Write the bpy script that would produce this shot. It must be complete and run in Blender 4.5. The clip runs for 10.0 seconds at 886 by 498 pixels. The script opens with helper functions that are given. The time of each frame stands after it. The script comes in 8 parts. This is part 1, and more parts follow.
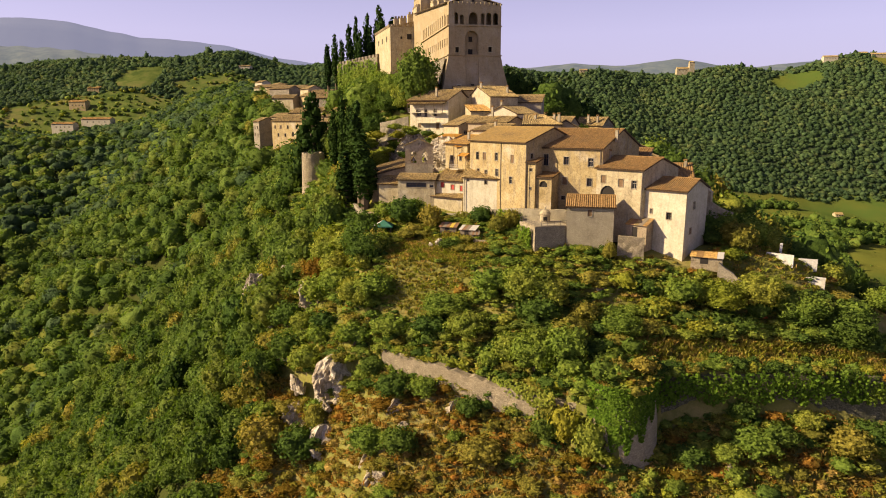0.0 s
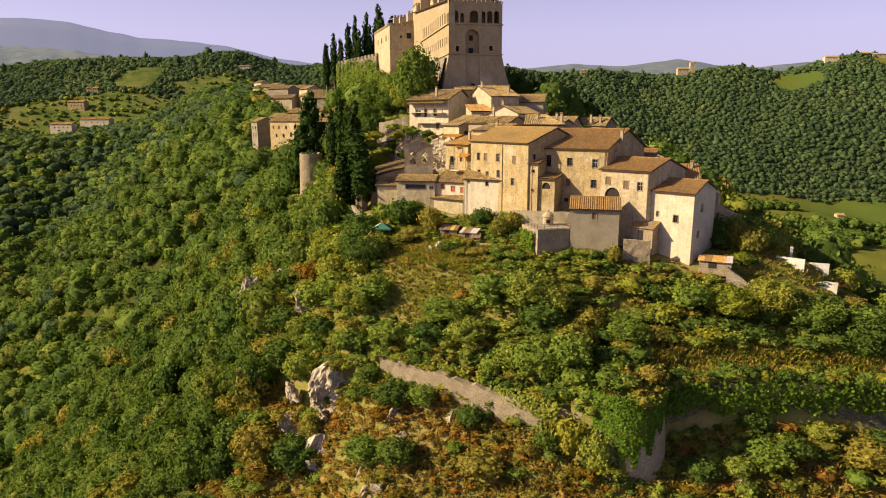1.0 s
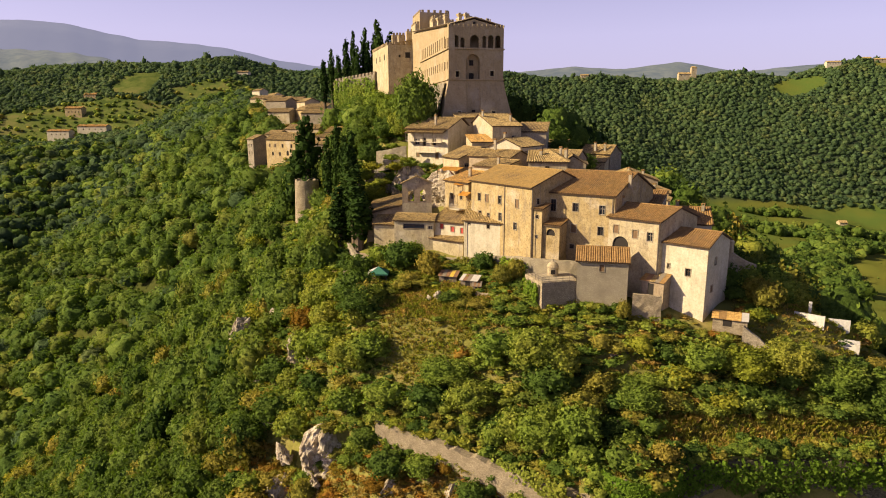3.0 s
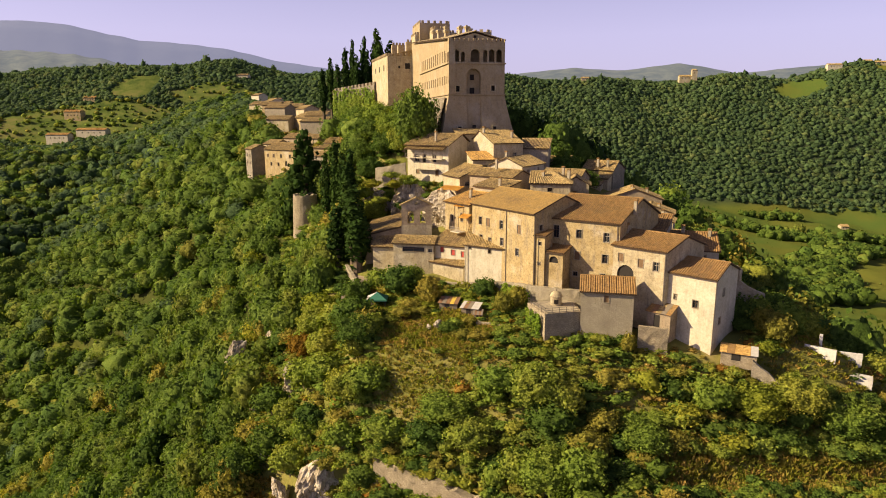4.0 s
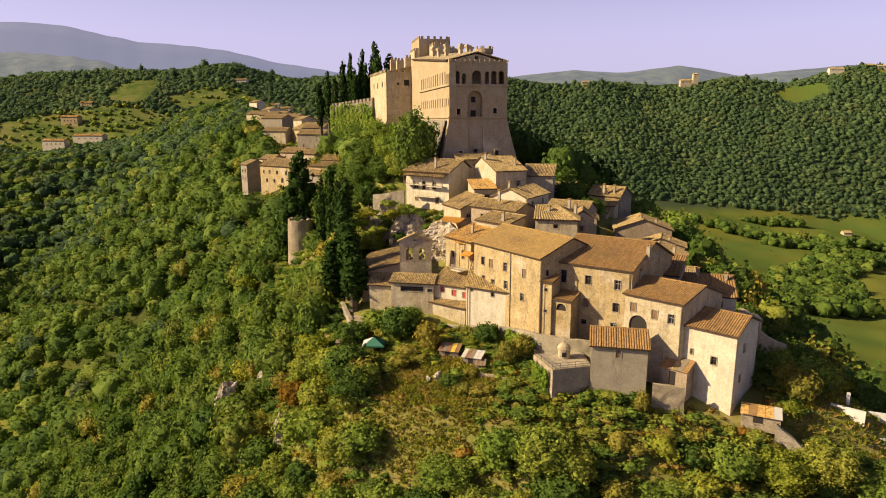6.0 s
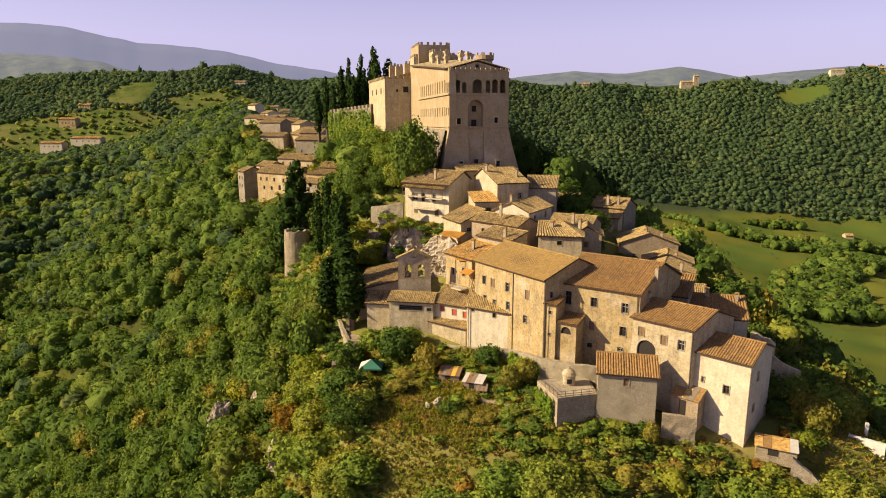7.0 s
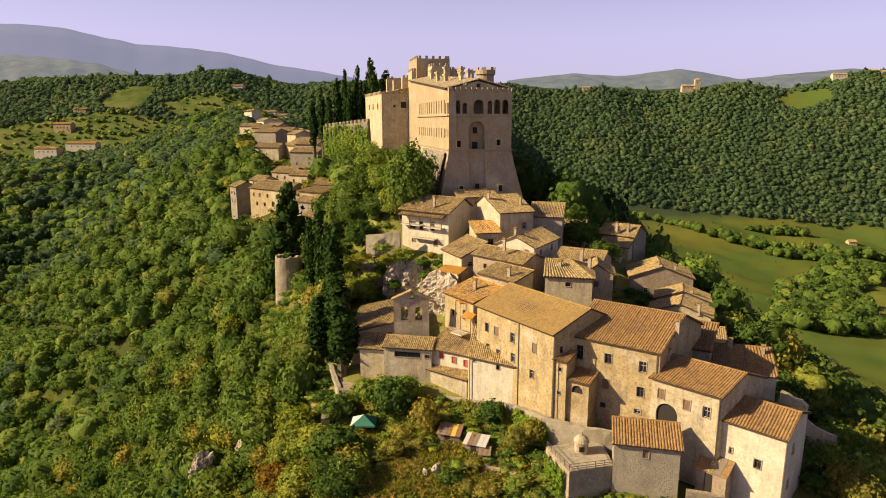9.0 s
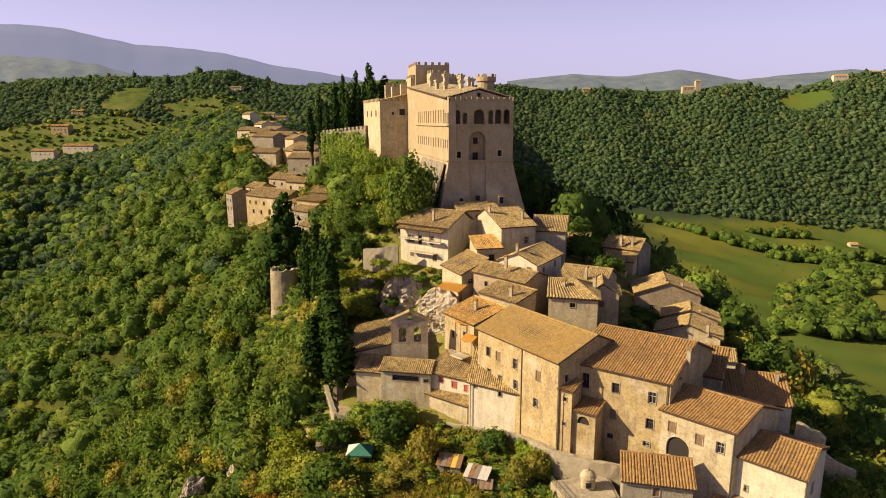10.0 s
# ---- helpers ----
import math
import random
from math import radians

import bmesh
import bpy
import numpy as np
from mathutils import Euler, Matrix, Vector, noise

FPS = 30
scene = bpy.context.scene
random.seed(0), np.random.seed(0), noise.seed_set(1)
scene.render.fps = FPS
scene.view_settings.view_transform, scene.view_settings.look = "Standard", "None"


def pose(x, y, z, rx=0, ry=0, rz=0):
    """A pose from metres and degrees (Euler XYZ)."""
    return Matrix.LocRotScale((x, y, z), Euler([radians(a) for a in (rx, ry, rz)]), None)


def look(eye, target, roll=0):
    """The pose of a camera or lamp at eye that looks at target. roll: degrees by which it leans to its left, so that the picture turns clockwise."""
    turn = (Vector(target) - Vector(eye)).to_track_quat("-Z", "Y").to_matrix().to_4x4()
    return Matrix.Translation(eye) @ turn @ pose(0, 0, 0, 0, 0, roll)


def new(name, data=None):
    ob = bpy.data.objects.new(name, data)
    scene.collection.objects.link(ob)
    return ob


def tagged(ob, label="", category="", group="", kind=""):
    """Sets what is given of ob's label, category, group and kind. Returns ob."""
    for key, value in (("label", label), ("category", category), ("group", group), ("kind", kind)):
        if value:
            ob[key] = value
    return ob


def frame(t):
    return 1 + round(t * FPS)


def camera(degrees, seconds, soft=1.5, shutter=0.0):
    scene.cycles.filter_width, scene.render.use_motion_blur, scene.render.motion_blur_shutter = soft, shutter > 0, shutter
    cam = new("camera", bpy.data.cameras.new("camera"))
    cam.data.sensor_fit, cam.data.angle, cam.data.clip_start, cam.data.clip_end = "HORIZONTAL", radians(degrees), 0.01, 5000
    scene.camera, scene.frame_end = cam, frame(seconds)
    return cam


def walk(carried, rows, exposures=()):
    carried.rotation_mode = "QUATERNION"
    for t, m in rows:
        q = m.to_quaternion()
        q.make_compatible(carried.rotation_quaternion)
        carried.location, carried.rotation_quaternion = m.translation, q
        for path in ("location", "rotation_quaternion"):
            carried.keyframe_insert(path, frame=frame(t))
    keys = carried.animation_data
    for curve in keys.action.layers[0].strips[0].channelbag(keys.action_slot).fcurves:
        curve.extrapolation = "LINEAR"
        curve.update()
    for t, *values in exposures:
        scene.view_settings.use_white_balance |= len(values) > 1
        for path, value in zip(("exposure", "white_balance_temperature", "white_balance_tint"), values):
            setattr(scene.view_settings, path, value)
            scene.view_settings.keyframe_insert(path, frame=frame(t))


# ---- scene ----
cam = camera(70.4, 10.0, soft=1.0)
METRES, EYE = 52.0, 50.0
ROWS = [
    (0.0, 0.0, 0.0, 0.0, -0.04, -11.84, 0.21),
    (0.5, -0.0001, 0.0287, -0.0012, -0.04, -11.82, 0.2),
    (1.0, 0.0003, 0.0646, -0.0023, -0.03, -11.8, 0.2),
    (1.5, 0.0013, 0.0996, 0.0103, -0.04, -11.8, 0.2),
    (2.0, 0.0026, 0.1374, 0.0496, -0.03, -11.79, 0.2),
    (2.5, 0.0035, 0.1721, 0.096, -0.03, -11.75, 0.19),
    (4.0, 0.0031, 0.2797, 0.2206, -0.02, -11.7, 0.16),
    (4.5, 0.0028, 0.3151, 0.2562, -0.01, -11.68, 0.16),
    (5.0, 0.0026, 0.3554, 0.2926, 0.0, -11.66, 0.16),
    (5.5, 0.0018, 0.3926, 0.3168, -0.02, -11.65, 0.15),
    (7.0, 0.0012, 0.5229, 0.3841, -0.06, -11.59, 0.14),
    (7.5, 0.0012, 0.5676, 0.4082, -0.07, -11.57, 0.13),
    (8.0, 0.0017, 0.6182, 0.4347, -0.09, -11.55, 0.11),
    (8.5, 0.0018, 0.6674, 0.4588, -0.11, -11.53, 0.11),
    (9.0, 0.0019, 0.7211, 0.4854, -0.12, -11.52, 0.1),
    (9.5, 0.0026, 0.7686, 0.5113, -0.14, -11.53, 0.1),
    (10.0, 0.0024, 0.8128, 0.5317, -0.16, -11.51, 0.1),
]
walk(cam, [(t, pose(METRES * x, METRES * y, EYE + METRES * z, 90 + pitch, roll, yaw)) for t, x, y, z, yaw, pitch, roll in ROWS],
     [(0.0, 0.84, 6750, 18), (10.0, 0.84, 6750, 18)])

# ---- sky and sun ----
SUN_EL, SUN_AZ = radians(30), math.atan2(-0.115, -1.0)  # azimuth from +x, counter-clockwise
world = bpy.data.worlds.new("sky")
scene.world = world
world.use_nodes = True
wn = world.node_tree.nodes
sky = wn.new("ShaderNodeTexSky")
sky.sky_type, sky.sun_disc = "NISHITA", False
sky.sun_elevation, sky.sun_rotation = SUN_EL, radians(90) - SUN_AZ
sky.air_density, sky.dust_density, sky.ozone_density, sky.altitude = 1.0, 3.5, 1.6, 500
wn["Background"].inputs["Strength"].default_value = 0.047
pale = wn.new("ShaderNodeMix")   # a lilac cast over the hazy blue
pale.data_type, pale.blend_type = "RGBA", "MULTIPLY"
pale.inputs[0].default_value, pale.inputs[7].default_value = 1.0, (1.02, 0.92, 1.22, 1)
world.node_tree.links.new(sky.outputs[0], pale.inputs[6])
veil = wn.new("ShaderNodeMix")   # thin high cloud
veil.data_type = "RGBA"
veil.inputs[7].default_value = (12.4, 11.7, 16.6, 1)
lift = wn.new("ShaderNodeMapRange")   # the veil thins out towards the zenith
lift.inputs[1].default_value, lift.inputs[2].default_value, lift.inputs[3].default_value, lift.inputs[4].default_value = 0.12, 0.42, 0.45, 0.0
world.node_tree.links.new(wn.new("ShaderNodeSeparateXYZ").outputs[2], lift.inputs[0])
world.node_tree.links.new(wn.new("ShaderNodeTexCoord").outputs["Generated"], wn["Separate XYZ"].inputs[0])
world.node_tree.links.new(lift.outputs[0], veil.inputs[0])
world.node_tree.links.new(pale.outputs[2], veil.inputs[6])
world.node_tree.links.new(veil.outputs[2], wn["Background"].inputs["Color"])
sun_data = bpy.data.lights.new("sun", "SUN")
sun_data.energy, sun_data.angle, sun_data.color = 4.9, radians(0.6), (1.0, 0.865, 0.555)
sun = new("sun", sun_data)
sun_way = Vector((math.cos(SUN_AZ) * math.cos(SUN_EL), math.sin(SUN_AZ) * math.cos(SUN_EL), math.sin(SUN_EL)))
sun.matrix_world = look(sun_way * 600, (0, 0, 0))


# ---- materials ----
class Nodes:
    """A short way to write a node material."""

    def __init__(self, name, rough=0.9):
        self.m = bpy.data.materials.new(name)
        self.m.use_nodes = True
        self.t = self.m.node_tree
        self.b = self.t.nodes["Principled BSDF"]
        self.b.inputs["Roughness"].default_value = rough
        self.b.inputs["Specular IOR Level"].default_value = 0.25

    def add(self, kind, **inputs):
        n = self.t.nodes.new(kind)
        for key, value in inputs.items():
            self.put(n, key.replace("_", " "), value)
        return n

    def put(self, n, key, value):
        if isinstance(value, bpy.types.NodeSocket):
            self.t.links.new(value, n.inputs[key])
        else:
            n.inputs[key].default_value = value

    def noise(self, scale, detail=4.0, rough=0.55, where=None, squash=None):
        if where is None:
            where = self.add("ShaderNodeNewGeometry").outputs["Position"]
        if squash:
            mp = self.add("ShaderNodeMapping", Vector=where, Scale=squash)
            where = mp.outputs[0]
        return self.add("ShaderNodeTexNoise", Vector=where, Scale=scale, Detail=detail, Roughness=rough).outputs["Fac"]

    def ramp(self, fac, *stops):
        n = self.add("ShaderNodeValToRGB", Fac=fac)
        els = n.color_ramp.elements
        els[0].position, els[0].color = stops[0][0], (*stops[0][1], 1)
        els[1].position, els[1].color = stops[-1][0], (*stops[-1][1], 1)
        for at, col in stops[1:-1]:
            els.new(at).color = (*col, 1)
        return n.outputs["Color"]

    def mix(self, fac, a, b, mode="MIX"):
        n = self.t.nodes.new("ShaderNodeMix")
        n.data_type, n.blend_type = "RGBA", mode
        for i, value in ((0, fac), (6, a), (7, b)):
            if isinstance(value, bpy.types.NodeSocket):
                self.t.links.new(value, n.inputs[i])
            else:
                n.inputs[i].default_value = value if i == 0 else (*value, 1)
        return n.outputs[2]

    def bump(self, height, strength, distance):
        n = self.add("ShaderNodeBump", Height=height, Strength=strength, Distance=distance)
        self.t.links.new(n.outputs[0], self.b.inputs["Normal"])

    def colour(self, value):
        self.put(self.b, "Base Color", value if isinstance(value, bpy.types.NodeSocket) else (*value, 1))
        return self.m


def plaster(name, light, dark, stain=(0.2, 0.16, 0.11), amount=0.5):
    """Old lime plaster: blotches, run-down streaks and fine grain."""
    n = Nodes(name, 0.92)
    base = n.mix(n.ramp(n.noise(0.55, 6, 0.62), (0.36, (0, 0, 0)), (0.64, (1, 1, 1))), light, dark)
    streak = n.ramp(n.noise(1.3, 5, 0.6, squash=(1, 1, 0.16)), (0.5, (0, 0, 0)), (0.72, (amount, amount, amount)))
    base = n.mix(streak, base, stain)
    patch = n.ramp(n.noise(0.23, 7, 0.7), (0.57, (0, 0, 0)), (0.62, (amount * 0.6,) * 3))
    base = n.mix(patch, base, tuple(c * 0.72 for c in dark))
    bare = n.ramp(n.noise(0.14, 6, 0.6), (0.55, (0, 0, 0)), (0.66, (0.6 * amount,) * 3))
    base = n.mix(bare, base, (0.50, 0.45, 0.36))
    base = n.mix(1.0, base, n.ramp(n.noise(2.6, 9, 0.78), (0.34, (1 - 0.6 * amount, 1 - 0.62 * amount, 1 - 0.65 * amount)), (0.5, (1, 1, 1)), (0.68, (1 + 0.3 * amount,) * 3)), "MULTIPLY")
    chips = n.ramp(n.noise(1.1, 9, 0.8), (0.61, (0, 0, 0)), (0.64, (amount, amount, amount)))
    base = n.mix(chips, base, tuple(c * 0.55 for c in dark))
    n.bump(n.noise(6, 8, 0.75), 0.6, 0.08)
    return n.colour(base)


def rubble(name, a, b, joint, size=2.4):
    """Coursed rubble stone with recessed joints."""
    n = Nodes(name, 0.95)
    pos = n.add("ShaderNodeNewGeometry").outputs["Position"]
    warp = n.add("ShaderNodeMapping", Vector=pos, Scale=(1, 1, 1.6)).outputs[0]
    v = n.add("ShaderNodeTexVoronoi", Vector=warp, Scale=size)
    v.inputs["Randomness"].default_value = 0.85
    e = n.t.nodes.new("ShaderNodeTexVoronoi")
    e.feature = "DISTANCE_TO_EDGE"
    n.put(e, "Vector", warp), n.put(e, "Scale", size), n.put(e, "Randomness", 0.85)
    grey = n.add("ShaderNodeSeparateColor", Color=v.outputs["Color"]).outputs[0]
    col = n.mix(grey, a, b)
    col = n.mix(n.ramp(n.noise(0.5, 6), (0.4, (0, 0, 0)), (0.75, (0.6, 0.6, 0.6))), col, tuple(c * 0.55 for c in a))
    edge = n.ramp(e.outputs["Distance"], (0.0, (0, 0, 0)), (0.09, (1, 1, 1)))
    col = n.mix(edge, joint, col)
    n.bump(edge, 0.9, 0.12)
    return n.colour(col)


def tiles(name, a, b, c, moss=0.45, vary=0.35):
    """Fired clay roof tiles, sun-bleached, with lichen and soot."""
    n = Nodes(name, 0.88)
    pos = n.add("ShaderNodeNewGeometry").outputs["Position"]
    col = n.ramp(n.noise(3.4, 4, 0.7), (0.34, a), (0.5, b), (0.66, c))
    lich = n.ramp(n.noise(0.7, 8, 0.68), (0.5, (0, 0, 0)), (0.62, (moss, moss, moss)))
    col = n.mix(lich, col, (0.13, 0.105, 0.06))
    pale = n.ramp(n.noise(1.9, 6, 0.7), (0.6, (0, 0, 0)), (0.7, (moss * 0.8,) * 3))
    col = n.mix(pale, col, (0.40, 0.33, 0.15))
    cell = n.add("ShaderNodeTexVoronoi", Vector=pos, Scale=2.7)
    each = n.add("ShaderNodeSeparateColor", Color=cell.outputs["Color"]).outputs[0]
    col = n.mix(1.0, col, n.ramp(each, (0.0, (1 - vary, 1 - vary, 1 - vary * 1.1)), (0.5, (1, 1, 1)), (1.0, (1 + vary * 0.9,) * 3)), "MULTIPLY")
    n.bump(n.noise(14, 3), 0.3, 0.03)
    return n.colour(col)


def foliage(name, *greens, scale=0.13, shine=0.3):
    """Leaves: hue differs from plant to plant and drifts a little over each crown; some light passes through."""
    n = Nodes(name, 0.8)
    n.b.inputs["Specular IOR Level"].default_value = 0.04
    own = n.t.nodes.new("ShaderNodeAttribute")
    own.attribute_name = "tint"
    pick = n.t.nodes.new("ShaderNodeMath")
    n.t.links.new(own.outputs["Fac"], pick.inputs[0])
    n.t.links.new(n.add("ShaderNodeObjectInfo").outputs["Random"], pick.inputs[1])
    part_of = n.t.nodes.new("ShaderNodeMath")
    part_of.operation = "FRACT"
    n.t.links.new(pick.outputs[0], part_of.inputs[0])
    blend = n.t.nodes.new("ShaderNodeMath")
    blend.operation = "MULTIPLY_ADD"
    blend.inputs[1].default_value = 0.55
    n.t.links.new(part_of.outputs[0], blend.inputs[0])
    drift = n.add("ShaderNodeMapRange", Value=n.noise(scale, 3, 0.5))
    drift.inputs[1].default_value, drift.inputs[2].default_value, drift.inputs[4].default_value = 0.3, 0.7, 0.45
    n.t.links.new(drift.outputs[0], blend.inputs[2])
    stops = [(0.12 + 0.76 * i / (len(greens) - 1), g) for i, g in enumerate(greens)]
    col = n.ramp(blend.outputs[0], *stops)
    # clump-sized random tone in the colour; its dark end imitates shade between leaf clumps
    col = n.mix(1.0, col, n.ramp(n.noise(1.9, 5, 0.7), (0.36, (0.66, 0.7, 0.62)), (0.62, (1.36, 1.3, 1.2))), "MULTIPLY")
    n.bump(n.noise(1.7, 5, 0.75), 1.0, 0.5)
    isl = n.add("ShaderNodeNewGeometry").outputs["Random Per Island"]
    col = n.mix(1.0, col, n.ramp(isl, (0.0, (0.7, 0.72, 0.66)), (1.0, (1.24, 1.22, 1.18))), "MULTIPLY")
    n.colour(col)
    tr = n.add("ShaderNodeBsdfTranslucent", Color=n.mix(1.0, col, (1.1, 1.2, 0.55), "MULTIPLY"))
    mx = n.add("ShaderNodeMixShader", Fac=shine)
    n.t.links.new(n.b.outputs[0], mx.inputs[1])
    n.t.links.new(tr.outputs[0], mx.inputs[2])
    n.t.links.new(mx.outputs[0], n.t.nodes["Material Output"].inputs["Surface"])
    return n.m


def plain(name, col, rough=0.7, metal=0.0, vary=0.25):
    n = Nodes(name, rough)
    n.b.inputs["Metallic"].default_value = metal
    return n.colour(n.mix(n.noise(2.2, 5), tuple(c * (1 - vary) for c in col), tuple(c * (1 + vary) for c in col)))


OCHRE = plaster("ochre plaster", (0.41, 0.315, 0.155), (0.32, 0.23, 0.10), amount=0.75)
CREAM = plaster("cream plaster", (0.47, 0.395, 0.245), (0.37, 0.295, 0.165), amount=0.65)
WHITE = plaster("white plaster", (0.56, 0.495, 0.35), (0.48, 0.415, 0.28), amount=0.4)
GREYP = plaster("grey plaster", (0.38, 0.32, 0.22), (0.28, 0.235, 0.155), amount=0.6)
BROWNP = plaster("brown plaster", (0.36, 0.28, 0.18), (0.27, 0.20, 0.12), amount=0.6)
CASTLE = plaster("castle plaster", (0.37, 0.285, 0.16), (0.315, 0.235, 0.125), amount=0.4)
TILE_PALE = tiles("bleached clay tiles", (0.30, 0.225, 0.12), (0.39, 0.30, 0.165), (0.48, 0.38, 0.22), 0.3, 0.25)
STONE = rubble("grey rubble stone", (0.30, 0.255, 0.18), (0.43, 0.365, 0.26), (0.2, 0.16, 0.11), 3.8)
# darker copy of the rubble stone: the wall's shade is put into its colour
SHADESTONE = rubble("shade-darkened stone", (0.10, 0.095, 0.05), (0.19, 0.17, 0.10), (0.06, 0.06, 0.03))
DRYSTONE = rubble("pale dry stone", (0.34, 0.27, 0.17), (0.52, 0.43, 0.28), (0.25, 0.19, 0.115), 4.4)
TILE_RED = tiles("red clay tiles", (0.205, 0.112, 0.038), (0.26, 0.148, 0.05), (0.315, 0.19, 0.068), 0.26, 0.2)
TILE_OLD = tiles("old lichened tiles", (0.225, 0.152, 0.06), (0.32, 0.222, 0.088), (0.43, 0.312, 0.13), 0.5)
TILE_BROWN = tiles("brown smooth tiles", (0.225, 0.138, 0.042), (0.262, 0.165, 0.05), (0.3, 0.192, 0.062), 0.3, 0.14)
TILE_ORANGE = tiles("new orange tiles", (0.42, 0.23, 0.06), (0.48, 0.28, 0.08), (0.53, 0.33, 0.10), 0.25)
WOOD = plain("dark wood", (0.09, 0.055, 0.03), 0.8)
GREYWOOD = plain("weathered boards", (0.20, 0.16, 0.11), 0.9)
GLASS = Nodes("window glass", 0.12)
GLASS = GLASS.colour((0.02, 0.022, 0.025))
# near-black panels in this colour stand in for shade inside arches and windows
DARK = plain("unlit interior shade", (0.03, 0.025, 0.02), 0.95)
METAL = plain("zinc pipe", (0.17, 0.14, 0.11), 0.5, 0.4)
FRAMEW = plain("pale window frame", (0.36, 0.31, 0.24), 0.6)
RED = plain("red shutter paint", (0.42, 0.05, 0.03), 0.6)
GREEN = plain("green shutter paint", (0.08, 0.22, 0.13), 0.6)
CANVAS = plain("green canvas", (0.04, 0.16, 0.10), 0.8)
WHITECLOTH = plain("pale sheet", (0.46, 0.43, 0.37), 0.8)
ORANGE = plain("orange awning", (0.62, 0.32, 0.06), 0.8)
NETTING = plain("orange plastic net", (0.75, 0.16, 0.03), 0.6)
ROCK = Nodes("limestone rock", 0.95)
_c = ROCK.ramp(ROCK.noise(0.7, 8, 0.7), (0.32, (0.20, 0.155, 0.095)), (0.48, (0.42, 0.345, 0.235)), (0.66, (0.68, 0.6, 0.46)))
_c = ROCK.mix(ROCK.ramp(ROCK.noise(1.6, 6, 0.7, squash=(1, 1, 0.3)), (0.52, (0, 0, 0)), (0.66, (0.7, 0.7, 0.7))), _c, (0.12, 0.10, 0.065))
ROCK.bump(ROCK.noise(2.2, 8, 0.75), 1.0, 0.35)
ROCK = ROCK.colour(_c)
BARK = plain("bark", (0.13, 0.095, 0.06), 0.95)
LEAF = foliage("mid green leaves", (0.133, 0.209, 0.039), (0.189, 0.260, 0.044), (0.249, 0.295, 0.053), (0.318, 0.318, 0.056))
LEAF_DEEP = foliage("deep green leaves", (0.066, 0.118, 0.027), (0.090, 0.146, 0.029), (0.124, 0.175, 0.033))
LEAF_OLIVE = foliage("olive green leaves", (0.207, 0.210, 0.042), (0.266, 0.239, 0.047), (0.324, 0.257, 0.055))
LEAF_LIGHT = foliage("bright yellow-green leaves", (0.198, 0.240, 0.032), (0.262, 0.278, 0.035), (0.338, 0.306, 0.042))
LEAF_WOOD = foliage("woodland leaves", (0.090, 0.147, 0.031), (0.118, 0.178, 0.036), (0.144, 0.198, 0.040), (0.196, 0.216, 0.044))
# bluer greens for the far woods: the haze of distance is put into the leaf colour
LEAF_FAR = foliage("haze-tinted woodland leaves", (0.064, 0.110, 0.049), (0.076, 0.124, 0.054), (0.093, 0.140, 0.057), (0.126, 0.156, 0.061), scale=0.02)
LEAF_FAR_DEEP = foliage("haze-tinted dark woodland leaves", (0.050, 0.089, 0.046), (0.063, 0.103, 0.048), (0.078, 0.120, 0.050), scale=0.02)
LEAF_RUST = foliage("rusty autumn leaves", (0.16, 0.125, 0.015), (0.2, 0.13, 0.018), (0.22, 0.115, 0.02))
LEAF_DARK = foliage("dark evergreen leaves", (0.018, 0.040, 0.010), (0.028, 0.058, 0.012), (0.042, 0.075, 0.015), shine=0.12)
LEAF_DRY = foliage("dry shrub leaves", (0.201, 0.172, 0.026), (0.294, 0.183, 0.036), (0.362, 0.172, 0.036), (0.201, 0.172, 0.026), scale=0.35)
DRYGRASS = foliage("dry grass", (0.30, 0.235, 0.06), (0.38, 0.26, 0.075), (0.42, 0.27, 0.08), scale=0.3, shine=0.3)
IVY = foliage("ivy leaves", (0.099, 0.191, 0.021), (0.137, 0.226, 0.027), (0.199, 0.262, 0.033), scale=0.5)


# ---- mesh helpers ----
def link(name, bm, material, parent=None, label="", smooth=False):
    me = bpy.data.meshes.new(name)
    bm.to_mesh(me)
    bm.free()
    me.materials.append(material)
    if smooth:
        me.shade_smooth()
    ob = new(name, me)
    if parent:
        ob.parent = parent
    if label:
        ob["label"] = label
    return ob


def part(name, bm, material, parent, label="", smooth=False):
    return link(name, bm, material, parent, label, smooth)


def quads(name, verts, faces, material, parent=None, smooth=False):
    """A mesh from numpy arrays, all faces with four corners."""
    me = bpy.data.meshes.new(name)
    me.vertices.add(len(verts))
    me.vertices.foreach_set("co", np.asarray(verts, np.float32).ravel())
    n = len(faces)
    me.loops.add(4 * n)
    me.loops.foreach_set("vertex_index", np.asarray(faces, np.int32).ravel())
    me.polygons.add(n)
    me.polygons.foreach_set("loop_start", np.arange(0, 4 * n, 4, dtype=np.int32))
    me.update(calc_edges=True)
    me.materials.append(material)
    if smooth:
        me.shade_smooth()
    ob = new(name, me)
    if parent:
        ob.parent = parent
    return ob


def V(*a):
    return Vector(a)


def face(bm, *pts):
    return bm.faces.new([bm.verts.new(p) for p in pts])


def box(bm, a, b, c, d, lo, hi):
    """A block on four ground corners a b c d (counter-clockwise), from lo to hi; heights may be single numbers or four."""
    lo = [lo] * 4 if isinstance(lo, (int, float)) else lo
    hi = [hi] * 4 if isinstance(hi, (int, float)) else hi
    P = [bm.verts.new((p[0], p[1], z)) for p, z in zip((a, b, c, d), lo)]
    Q = [bm.verts.new((p[0], p[1], z)) for p, z in zip((a, b, c, d), hi)]
    bm.faces.new(P[::-1]), bm.faces.new(Q)
    for i in range(4):
        bm.faces.new((P[i], P[(i + 1) % 4], Q[(i + 1) % 4], Q[i]))


